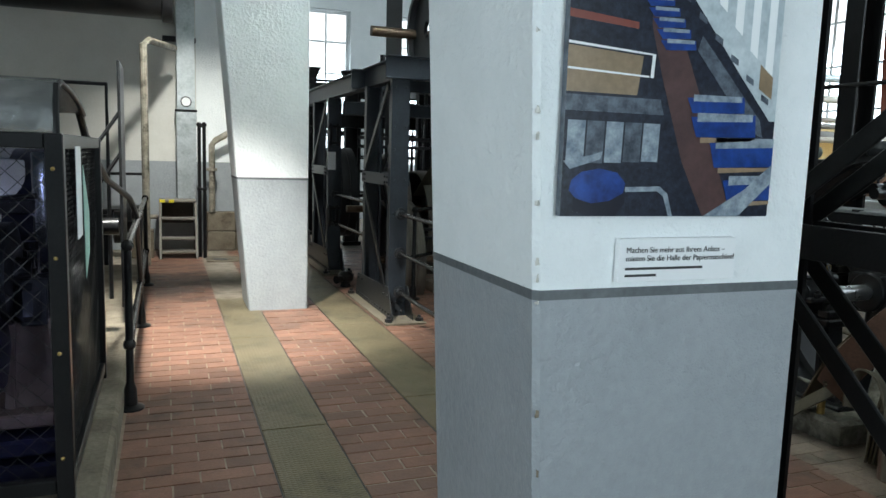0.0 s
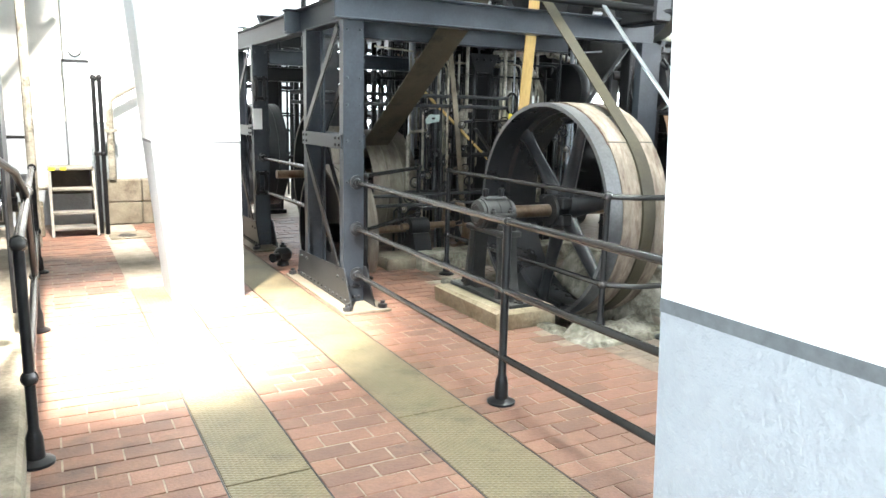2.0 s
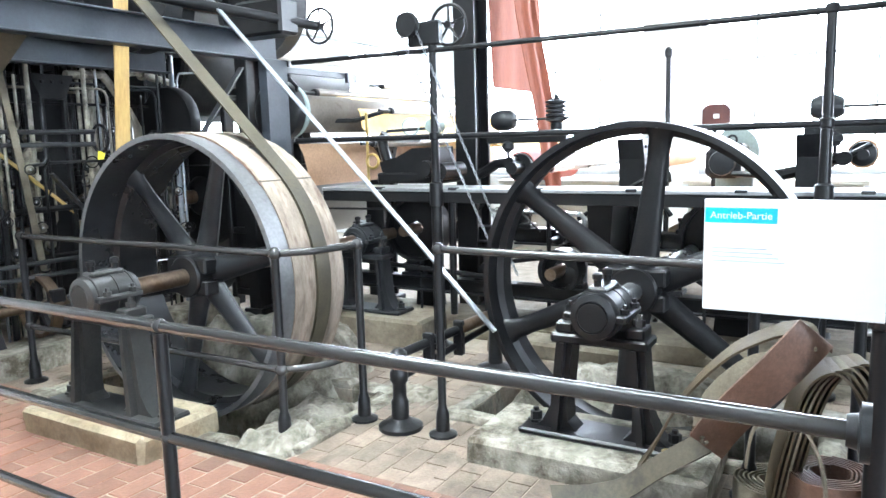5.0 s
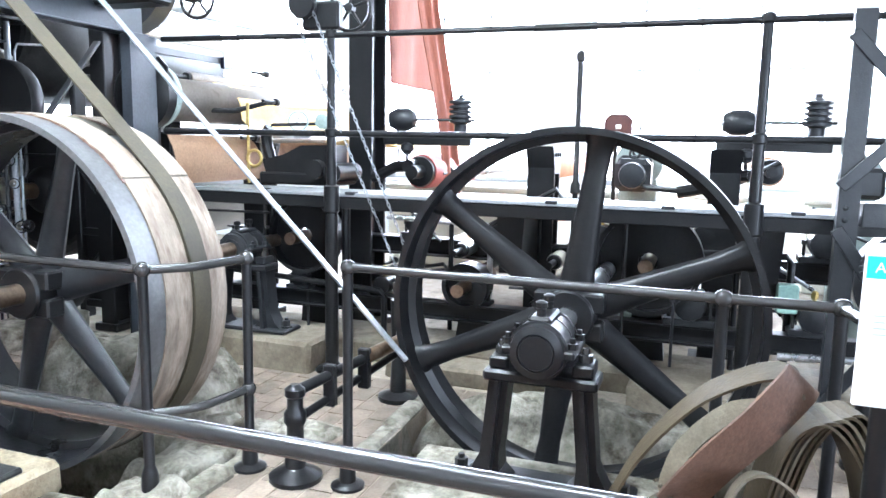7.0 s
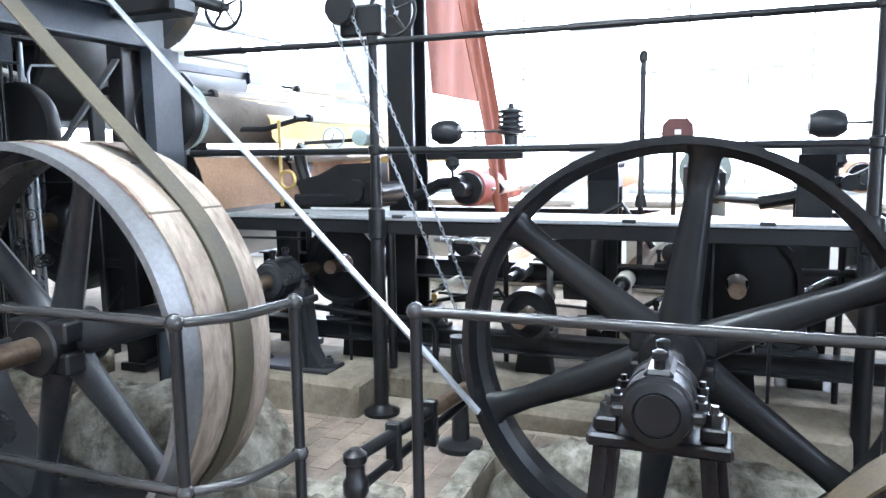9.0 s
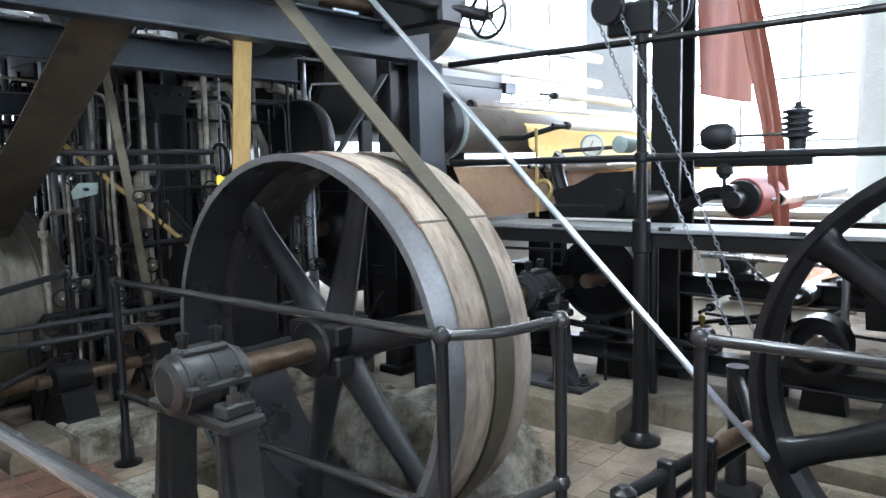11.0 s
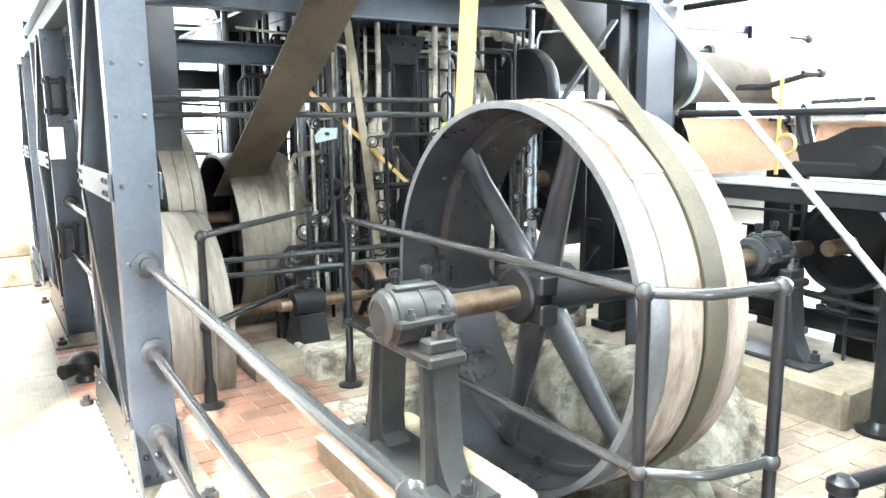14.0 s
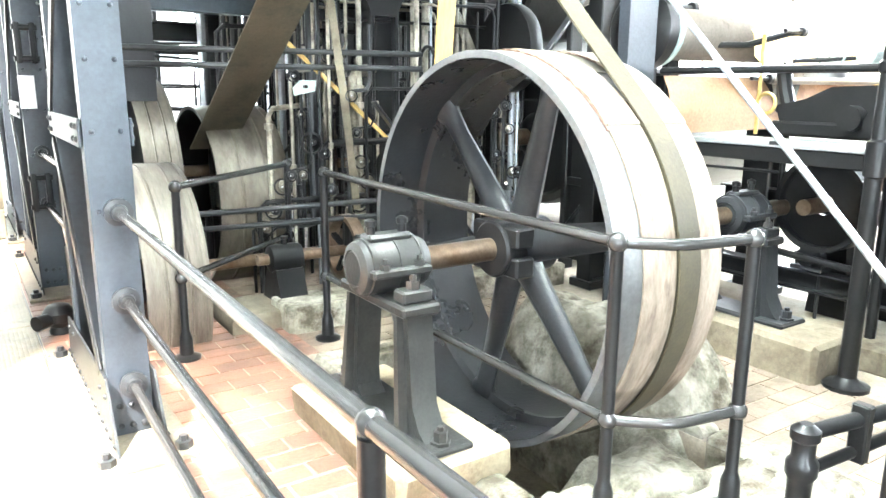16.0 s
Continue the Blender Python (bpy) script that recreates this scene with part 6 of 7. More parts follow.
# belt-shifter stub rail between the wheels
sr = thing("shifter_stand", (3.966, 5.06, 0), "black cast stand with twin shifter rods between the wheels", "stand")
part("post", Geo().lathe((3.966, 5.06, 0), (0, 0, 1), [(0.12, 0), (0.12, 0.02), (0.06, 0.05), (0.048, 0.06), (0.048, 0.15), (0.038, 0.17), (0.038, 0.25), (0.05, 0.27), (0.05, 0.31), (0.036, 0.33), (0.036, 0.38), (0.046, 0.39), (0.046, 0.42), (0.02, 0.44)], 16), IRON, sr)
part("rod", Geo().cyl((3.966, 5.06, 0.405), (4.62, 4.83, 0.50), 0.026), IRON, sr)
part("rod", Geo().cyl((3.98, 5.05, 0.28), (4.70, 4.84, 0.44), 0.020), IRON, sr)
for t in (0.3, 0.62):
    x, y, z = 3.966 + 0.654 * t, 5.06 - 0.23 * t, 0.405 + 0.095 * t
    part("fork", Geo().box(x - 0.02, y - 0.03, z - 0.15, x + 0.02, y + 0.03, z + 0.05, 0.006), IRON, sr)
part("sleeve", Geo().cyl((4.38, 4.915, 0.465), (4.60, 4.837, 0.497), 0.036), SHAFT, sr)
part("back_foot", Geo().lathe((5.1, 5.05, 0), (0, 0, 1), [(0.12, 0), (0.12, 0.025), (0.05, 0.05), (0.04, 0.3), (0.05, 0.6)], 14), IRON, sr)
part("back_rod", Geo().cyl((4.62, 4.83, 0.5), (5.1, 5.05, 0.55), 0.024), IRON, sr)

# ---- coiled belts beside the flywheel ----


def coil(at, r0, r1, width, axis_tilt, m, label, turns=5):
    c = thing("belt_roll", at, label, "belt roll", "coiled belts")
    n = turns * 26
    pts, vs, fs = [], [], []
    M = axis_tilt
    for k in range(n + 1):
        a = 2 * math.pi * k / 26
        r = r0 + (r1 - r0) * k / n + 0.004 * math.sin(5 * a)
        for rr, h in ((r, 0), (r, width), (r + 0.007, width), (r + 0.007, 0)):
            v = M @ Vector((rr * math.cos(a), rr * math.sin(a), h))
            vs.append(v + Vector(at))
    for k in range(n):
        o = 4 * k
        fs += [(o + q, o + (q + 1) % 4, o + 4 + (q + 1) % 4, o + 4 + q) for q in range(4)]
    fs += [(0, 1, 2, 3), tuple(range(4 * n, 4 * n + 4))]
    part("coil", Geo().add(vs, fs), m, c, "", 40)
    return c


I3 = Matrix.Identity(3)
coil((3.92, 3.22, 0.0), 0.05, 0.16, 0.13, I3, PALEBELT, "pale canvas belt coiled flat on the floor", 6)
coil((3.74, 3.02, 0.0), 0.06, 0.15, 0.28, I3, REDLEATHER, "brown leather belt rolled upright on the floor", 6)


def loose_belt(label, pts, half, m):
    P = [Vector(p) for p in pts]
    out = []
    for i in range(len(P) - 1):
        p0, p1, p2, p3 = P[max(i - 1, 0)], P[i], P[i + 1], P[min(i + 2, len(P) - 1)]
        for k in range(8):
            t = k / 8
            out.append(0.5 * ((2 * p1) + (p2 - p0) * t + (2 * p0 - 5 * p1 + 4 * p2 - p3) * t * t + (3 * p1 - p0 - 3 * p2 + p3) * t ** 3))
    out.append(P[-1])
    return single("loose_belt", Geo().band(out, half, 0.009), m, label, "belt", group="coiled belts", at=tuple(pts[0]), smooth=50)


loose_belt("brown leather belt looped high over the pile", [(3.78, 3.80, 0.03), (3.78, 3.68, 0.22), (3.78, 3.56, 0.46), (3.78, 3.40, 0.66), (3.77, 3.26, 0.76), (3.76, 3.16, 0.80), (3.74, 3.10, 0.795), (3.72, 3.08, 0.76)], (0.062, 0.0, 0.012), OLDBELT)
loose_belt("red-brown leather belt folded down over the pile", [(3.72, 3.085, 0.775), (3.685, 3.085, 0.805), (3.65, 3.11, 0.775), (3.62, 3.20, 0.66), (3.62, 3.30, 0.54), (3.63, 3.38, 0.43), (3.65, 3.44, 0.33)], (0.045, -0.052, -0.055), REDLEATHER)
pe = loose_belt("stiff pale canvas belt end with stitch holes", [(3.70, 3.17, 0.70), (3.68, 3.27, 0.68), (3.66, 3.36, 0.61), (3.645, 3.43, 0.52), (3.64, 3.46, 0.43), (3.64, 3.47, 0.37)], (0.017, 0.021, 0.018), PALEBELT)
for k in range(5):
    part("stitch_hole", Geo().lathe((3.628 + 0.014 * (k - 2), 3.462 + 0.017 * (k - 2), 0.392 + 0.012 * (k - 2)), (-0.8, 0.5, 0), [(0.006, -0.004), (0.006, 0.012)], 8), DARKBELT, pe)
loose_belt("small pale belt loop at the pile's foot", [(3.60, 3.29, 0.30), (3.59, 3.27, 0.44), (3.59, 3.22, 0.51), (3.59, 3.15, 0.51), (3.58, 3.08, 0.45), (3.57, 3.03, 0.30), (3.57, 3.02, 0.02)], (0.042, 0.006, -0.012), PALEBELT)
for k in range(5):
    q = 0.026 * k
    loose_belt("olive canvas belt turn nested in the pile", [(3.76, 3.24 - q * 0.6, 0.02), (3.75, 3.20 - q * 0.7, 0.30), (3.74, 3.14 - q * 0.8, 0.56 + q * 0.2), (3.73, 3.08 - q, 0.66 + q * 0.4), (3.72, 3.01 - q * 0.9, 0.67 + q * 0.3), (3.71, 2.93 - q * 0.5, 0.56), (3.70, 2.88 - q * 0.2, 0.36), (3.70, 2.90, 0.02)], (0.085 - 0.006 * k, 0.02, 0.0), (OLDBELT, OLDBELT, PALEBELT, OLDBELT, OLDBELT)[k])
loose_belt("dark belt tail running out over the floor", [(3.60, 4.05, 0.012), (3.64, 3.9, 0.03), (3.67, 3.76, 0.08), (3.68, 3.62, 0.2), (3.68, 3.44, 0.34)], (0.03, 0.02, 0.03), DARKBELT)
single("brass_pin", Geo().cyl((3.80, 3.62, 0.13), (3.80, 3.62, 0.22), 0.022), BRASS, "short brass pin standing on the plinth", "pin", at=(3.8, 3.62, 0.13))
bp2 = thing("guard_post", (3.60, 2.88, 0), "thick black guard post with a ball top", "post")
part("shaft", Geo().lathe((3.60, 2.88, 0), (0, 0, 1), [(0.06, 0), (0.06, 0.03), (0.04, 0.05), (0.036, 0.86), (0.05, 0.87), (0.05, 0.90), (0.03, 0.91)], 16), IRON, bp2)
part("ball_top", Geo().ball((3.60, 2.88, 0.945), 0.046, 16), IRON, bp2)

# ---- sign board ----


def text(words, size, m, parent, M, label="", align="LEFT"):
    cu = bpy.data.curves.new("lettering", "FONT")
    cu.body, cu.size, cu.extrude, cu.align_x = words, size, 0.0004, align
    tmp = bpy.data.objects.new("lettering_source", cu)
    me = bpy.data.meshes.new_from_object(tmp)
    bpy.data.objects.remove(tmp)
    me.materials.clear()
    me.materials.append(m)
    me.transform(Matrix.Translation(-Vector(ORIGIN[parent])) @ M)
    ob = new("lettering", me)
    ob.parent = parent
    ORIGIN[ob] = ORIGIN[parent]
    return tagged(ob, label)


sg = thing("information_board", (2.29, 3.06, 1.14), "white information board with a cyan heading on an arm", "sign")
SX = 2.281
part("panel", Geo().box(SX, 2.910, 1.182, SX + 0.008, 3.210, 1.392, 0.002), WHITE, sg, "white printed panel")
part("heading", Geo().box(SX - 0.001, 3.084, 1.348, SX, 3.208, 1.376), CYAN, sg, "cyan heading strip")
TM = Matrix(((0, 0, -1, SX - 0.0018), (-1, 0, 0, 3.199), (0, 1, 0, 1.356), (0, 0, 0, 1)))
text("Antrieb-Partie", 0.0185, WHITE, sg, TM, "white heading lettering")
for k in range(4):
    part("text_line", Geo().box(SX - 0.001, 3.10 - 0.01 * k, 1.30 - 0.008 * k, SX, 3.195, 1.302 - 0.008 * k), PALEPRINT, sg)
part("arm", Geo().tube([(SX + 0.02, 3.05, 1.25), (SX + 0.02, 2.8, 1.25), (SX + 0.03, 2.63, 1.22)], 0.012, 8), IRON, sg)
tg = single("paper_tag", Geo().box(2.25, 9.734, 1.29, 2.35, 9.739, 1.51), WHITE, "white paper tag on the trestle column", "tag", at=(2.30, 9.737, 1.29))

# ---- pillar picture and caption ----
pc = thing("wall_picture", (1.31, 1.885, 1.40), "framed colour print of the machine hall on the pillar", "picture")
PY = 1.88
X0, X1, Z0, Z1 = 1.057, 1.562, 1.402, 2.12
part("board", Geo().box(X0, PY, Z0, X1, PY + 0.018, Z1, 0.001), GREYPRINT, pc)


def flat(name, poly, m, lift):
    part(name, Geo().slab([(X0 + u * (X1 - X0), PY - 0.0004 * lift, Z0 + v * 0.5) for u, v in poly], (0, 0.0003, 0)), m, pc, "", 0)


flat("print_dark", [(0, 0), (1, 0), (1, 1.4), (0, 1.4)], NAVYDARK, 1)
flat("print_wall", [(0.36, 1.4), (0.42, 1.0), (0.62, 0.78), (0.80, 0.58), (0.97, 0.40), (1, 0.40), (1, 1.4)], PALEPRINT, 2)
flat("print_floor", [(0.66, 0.0), (0.78, 0.06), (0.60, 0.5), (0.50, 0.72), (0.36, 0.80), (0.36, 0.74), (0.42, 0.55), (0.54, 0.22)], BROWNPRINT, 2)
flat("print_machine_red", [(0, 0.84), (0.23, 0.84), (0.24, 1.4), (0, 1.4)], REDDARK, 2)
flat("print_bar_red", [(0, 0.74), (0.30, 0.72), (0.30, 0.745), (0, 0.77)], REDDARK, 2)
flat("print_machine_tan", [(0, 0.47), (0.31, 0.47), (0.33, 0.62), (0, 0.64)], TANPRINT, 2)
flat("print_machine_grey", [(0, 0.40), (0.44, 0.40), (0.42, 0.46), (0, 0.46)], GREYPRINT, 2)
flat("print_rail", [(0, 0.645), (0.37, 0.625), (0.37, 0.632), (0, 0.655)], WHITE, 4)
flat("print_rail", [(0, 0.552), (0.36, 0.540), (0.36, 0.547), (0, 0.560)], WHITE, 4)
flat("print_rail", [(0.365, 0.54), (0.38, 0.54), (0.385, 0.63), (0.37, 0.63)], WHITE, 4)
for k in range(5):
    u = 0.01 + 0.084 * k
    flat("print_tank", [(u, 0.20 + 0.004 * k), (u + 0.076, 0.20 + 0.004 * k), (u + 0.08, 0.365), (u + 0.004, 0.365)], GREYPRINT if k % 2 else PALEDIM, 3)
flat("print_shadow", [(0, 0), (0.60, 0), (0.46, 0.18), (0.40, 0.19), (0, 0.19)], NAVYDARK, 4)
flat("print_barrel_side", [(0.05, 0.02), (0.12, 0.0), (0.24, 0.0), (0.28, 0.05), (0.28, 0.10), (0.05, 0.10)], NAVY, 5)
flat("print_barrel", [(0.03, 0.10), (0.06, 0.07), (0.13, 0.05), (0.21, 0.06), (0.27, 0.09), (0.28, 0.13), (0.24, 0.17), (0.16, 0.185), (0.08, 0.17), (0.04, 0.14)], BLUE, 6)
flat("print_chrome", [(0.28, 0.115), (0.44, 0.12), (0.48, 0.09), (0.51, 0.0), (0.49, 0.0), (0.46, 0.08), (0.43, 0.10), (0.28, 0.095)], PALEDIM, 6)
flat("print_chrome", [(0.0, 0.21), (0.03, 0.18), (0.16, 0.22), (0.17, 0.25), (0.10, 0.23)], PALEDIM, 6)
tables = [(0.78, 0.06, 0.26, 0.11), (0.70, 0.20, 0.34, 0.125), (0.60, 0.32, 0.30, 0.10), (0.575, 0.415, 0.26, 0.075)]
tables += [(0.43 - 0.021 * k, 0.65 + 0.042 * k * (1 - 0.012 * k), 0.14 * (1 - 0.055 * k), 0.045 * (1 - 0.04 * k)) for k in range(11)]
for n_, (u, v, w_, h_) in enumerate(tables):
    flat("print_table", [(u, v), (min(1, u + w_), v + 0.01), (min(1, u + w_ * 0.98), v + h_), (u - 0.03, v + h_ * 0.8)], BLUE, 6)
    flat("print_cloth", [(u, v + h_ * 0.62), (min(1, u + w_ * 0.93), v + h_ * 0.72), (min(1, u + w_ * 0.93), v + h_ * 1.02), (u, v + h_ * 0.98)], PALEDIM, 7)
    if n_ < 3:
        flat("print_bench", [(u + 0.02, v - 0.022), (min(1, u + w_ * 0.9), v - 0.008), (min(1, u + w_), v + 0.006), (u + 0.02, v)], TANPRINT, 7)
flat("print_pipe", [(0.66, 0.0), (0.84, 0.0), (1.0, 0.14), (1.0, 0.22), (0.86, 0.11)], PALEDIM, 8)
for k in range(6):
    u = 0.50 + 0.085 * k
    flat("print_window", [(u, 1.02 - 0.085 * k), (u + 0.04, 0.99 - 0.085 * k), (u + 0.045, 1.39), (u + 0.005, 1.39)], WHITE, 3)
    flat("print_sill", [(u - 0.01, 0.86 - 0.075 * k), (u + 0.03, 0.84 - 0.075 * k), (u + 0.03, 0.865 - 0.075 * k), (u - 0.01, 0.885 - 0.075 * k)], GREYPRINT, 4)
flat("print_crate", [(0.90, 0.53), (0.97, 0.49), (0.97, 0.58), (0.90, 0.63)], TANPRINT, 4)
flat("print_sideboard", [(0.60, 0.72), (0.92, 0.40), (0.94, 0.33), (0.86, 0.36), (0.58, 0.66)], GREYPRINT, 3)
cp = thing("caption_plaque", (1.34, 1.885, 1.268), "small white caption plaque with black German lettering", "plaque")
part("plate", Geo().box(1.198, PY + 0.002, 1.268, 1.488, PY + 0.019, 1.357, 0.001), WHITE, cp)
CM = Matrix(((1, 0, 0, 1.213), (0, 0, -1, PY + 0.001), (0, 1, 0, 1.328), (0, 0, 0, 1)))
text("Machen Sie mehr aus Ihrem Anlass –", 0.0165, INK, cp, CM, "black caption lettering")
text("mieten Sie die Halle der Papiermaschine!", 0.0165, INK, cp, Matrix.Translation((0, 0, -0.017)) @ CM, "black caption lettering")
for z, w in ((1.293, 0.19), (1.279, 0.075)):
    part("small_print", Geo().box(1.213, PY + 0.0005, z, 1.213 + w, PY + 0.002, z + 0.005), INK, cp)

ch_ = random.Random(3)
p1 = bpy.data.objects["pillar_1"]
for k in range(13):
    z = ch_.choice((0.62, 0.74, 0.80, 0.86, 1.0, 1.1, 1.2, 1.3, 1.38, 1.6, 1.75, 1.9)) + ch_.uniform(-0.06, 0.06)
    xx = 1.085 - 0.05 * z + 0.006
    w_, hh = ch_.uniform(0.0015, 0.005), ch_.uniform(0.004, 0.016)
    part("paint_chip", jiggle(Geo().box(xx - w_, 1.90 - 0.0005, z, xx + w_, 1.90 + w_ * 1.3, z + hh, 0.003), 0.002, k), CONCRETE if z < 1.2 else WALLSHADE_CHIP, p1, "chipped paint spot at the edge")
# ---- checker plate strips ----
CP = mat("checker_plate", (0.13, 0.104, 0.058), (0.195, 0.160, 0.098), 0.48, 0.3, 2.2, 60, 0.12, (0.075, 0.058, 0.033), 0.42, 2.0)
nt = CP.node_tree
co = nt.nodes.new("ShaderNodeTexCoord")
bumps = []
for ang in (45, -45):
    mp = nt.nodes.new("ShaderNodeMapping")
    mp.inputs["Rotation"].default_value = (0, 0, radians(ang))
    mp.inputs["Scale"].default_value = (30, 62, 1)
    nt.links.new(co.outputs["Object"], mp.inputs[0])
    vo = nt.nodes.new("ShaderNodeTexVoronoi")
    vo.inputs["Scale"].default_value, vo.inputs["Randomness"].default_value = 1.0, 0.0
    nt.links.new(mp.outputs[0], vo.inputs["Vector"])
    lt = nt.nodes.new("ShaderNodeMapRange")
    lt.inputs["From Min"].default_value, lt.inputs["From Max"].default_value, lt.inputs["To Min"].default_value, lt.inputs["To Max"].default_value = 0.2, 0.42, 1.0, 0.0
    nt.links.new(vo.outputs["Distance"], lt.inputs["Value"])
    bumps.append(lt)
mx = nt.nodes.new("ShaderNodeMath")
mx.operation = "MAXIMUM"
nt.links.new(bumps[0].outputs[0], mx.inputs[0])
nt.links.new(bumps[1].outputs[0], mx.inputs[1])
b0 = next(n for n in nt.nodes if n.type == "BUMP")
b1 = nt.nodes.new("ShaderNodeBump")
b1.inputs["Strength"].default_value, b1.inputs["Distance"].default_value = 0.7, 0.004
nt.links.new(mx.outputs[0], b1.inputs["Height"])
nt.links.new(b0.outputs[0], b1.inputs["Normal"])
nt.links.new(b1.outputs[0], nt.nodes["Principled BSDF"].inputs["Normal"])
for x0, x1, cuts in ((0.825, 1.18, (-1.0, 0.6, 2.5, 4.55, 6.6, 8.25)), (1.735, 2.125, (-1.0, 0.9, 2.85, 4.87, 6.9, 8.9, 10.9))):
    dk = thing("duct_cover", ((x0 + x1) / 2, 4, 0), "worn olive-brown checker plate cover let into the floor", "floor plate", "duct covers")
    tagged(dk, kind="structure")
    for a, b in zip(cuts, cuts[1:]):
        part("cover_plate", Geo().box(x0, a + 0.004, -0.012, x1, b - 0.004, 0.002, 0.002), CP, dk)
    for xx in (x0 - 0.008, x1 + 0.003):
        part("edge_angle", Geo().box(xx, cuts[0], -0.012, xx + 0.005, cuts[-1], 0.001), DARK_STEEL, dk)

# ---- caged machine beside the aisle ----
single("kerb", Geo().box(-1.9, 3.3, -0.01, 0.115, 9.6, 0.17, 0.02), CONCRETE, "long worn concrete kerb under the caged machine", "kerb", at=(-0.9, 6.4, 0))
cg = thing("machine_cage", (-0.8, 4.4, 0.17), "dark steel machine cage with wire mesh and bent metal hood", "cage")
CX, CY, CY2 = -0.01, 3.6, 5.2
for x, y in ((CX, CY), (CX, CY2), (-1.6, CY), (-0.75, CY2)):
    part("post", Geo().box(x - 0.03, y - 0.03, 0.17, x + 0.03, y + 0.03, 1.545, 0.004), IRON, cg)
for z in (1.52, 0.24):
    part("frame_bar", Geo().box(-1.57, CY - 0.025, z - 0.03, CX - 0.031, CY + 0.025, z + 0.025, 0.004), IRON, cg)
    part("frame_bar", Geo().box(CX - 0.025, CY + 0.031, z - 0.03, CX + 0.025, CY2 - 0.031, z + 0.025, 0.004), IRON, cg)


def wire_mesh(origin, du, dv, w, h, step):
    """Diagonal diamond wires over a w by h field."""
    o, du, dv = Vector(origin), Vector(du), Vector(dv)
    g = Geo()
    n = int((w + h) / step)
    for k in range(n + 1):
        c = k * step
        for s in (0, 1):
            a = (max(0, c - h), min(c, h))
            b = (min(c, w), max(0, c - w))
            if abs(a[0] - b[0]) < 0.01:
                continue
            if s:
                a, b = (w - a[0], a[1]), (w - b[0], b[1])
            g.cyl(o + du * a[0] + dv * a[1], o + du * b[0] + dv * b[1], 0.0016, None, 4)
    return g


tagged(part("wire_mesh", wire_mesh((-1.57, CY, 0.26), (1, 0, 0), (0, 0, 1), 1.53, 1.24, 0.075), IRON, cg, "dark diamond wire mesh"), kind="stuff")
tagged(part("wire_mesh", wire_mesh((CX, CY + 0.03, 0.26), (0, 1, 0), (0, 0, 1), 1.54, 1.24, 0.04), IRON, cg, "dark fine wire mesh"), kind="stuff")
g = Geo()
prof = [(CY - 0.03, 1.555), (CY - 0.02, 1.66), (CY + 0.02, 1.725), (CY + 0.12, 1.745), (CY + 0.40, 1.735), (CY + 0.75, 1.70), (CY + 0.95, 1.66)]
g.slab([(-1.6, y, z) for y, z in prof] + [(-1.6, y + 0.004, z - 0.008) for y, z in reversed(prof)], (1.6, 0, 0))
part("hood", g, HOODMETAL, cg, "bent dull metal hood", 40)
part("hood_rod", Geo().tube([(-0.02, CY + 0.95, 1.66), (-0.01, CY + 1.1, 1.55), (-0.01, CY2, 1.5)], 0.018, 8), IRON, cg)
part("hood_strip", Geo().tube([(0.0, y + 0.0, z - 0.012) for y, z in prof], 0.012, 8), IRON, cg)
part("hanging_sheet", Geo().box(CX + 0.026, 3.98, 1.12, CX + 0.029, 4.16, 1.5), WHITE, cg, "white notice sheet on the mesh")
part("hanging_sheet", Geo().slab([(CX + 0.03, 4.2, 1.42), (CX + 0.03, 4.42, 1.2), (CX + 0.03, 4.40, 1.02), (CX + 0.03, 4.22, 0.92)], (0.003, 0, 0)), MINT, cg, "mint green notice sheet on the mesh")
part("green_cover", Geo().slab([(-1.4, 3.75, 1.3), (-0.2, 3.8, 1.5), (-0.1, 4.5, 1.55), (-1.4, 4.5, 1.32)], (0, 0, 0.006)), MINT, cg, "pale green tilted cover sheet")
cm = thing("caged_machine", (-0.7, 4.6, 0.17), "dark blue roll machine behind wire mesh and plastic film", "machine")
part("roll", Geo().lathe((-1.6, 4.05, 0.975), (1, 0, 0), [(0.19, 0), (0.205, 0.02), (0.205, 1.30), (0.20, 1.32)], 40), NAVY, cm, "shiny dark roll")
part("roll_end", Geo().lathe((-0.28, 4.05, 0.975), (1, 0, 0), [(0.212, 0), (0.212, 0.05), (0.18, 0.056), (0.07, 0.06), (0.06, 0.12)], 32), IRON, cm)
bh = part("bearing_housing", Geo().box(-0.22, 3.93, 0.78, -0.115, 4.14, 0.955, 0.035), DARK_STEEL, cm, "rounded dark bearing housing")
for yy in (3.97, 4.10):
    part("housing_rib", Geo().box(-0.20, yy - 0.012, 0.77, -0.10, yy + 0.012, 0.965, 0.006), DARK_STEEL, bh)
part("housing_bolt", Geo().lathe((-0.165, 4.03, 0.95), (0, 0, 1), [(0.022, 0), (0.022, 0.05), (0.012, 0.052), (0.012, 0.12), (0.03, 0.125), (0.03, 0.16)], 8), IRON, bh)
part("timber_stand", Geo().slab([(-0.255, 4.0, 0.78), (-0.11, 4.0, 0.78), (-0.075, 4.0, 0.42), (-0.275, 4.0, 0.42)], (0, 0.16, 0)), BROWNWOOD, cm, "brown timber stand")
part("timber_edge", Geo().slab([(-0.265, 3.985, 0.42), (-0.255, 3.985, 0.78), (-0.225, 3.985, 0.78), (-0.235, 3.985, 0.42)], (0, 0.014, 0)), BROWNWOOD, cm)
part("sole_beam", Geo().box(-1.7, 3.9, 0.36, -0.08, 4.25, 0.42, 0.01), BROWNWOOD, cm)
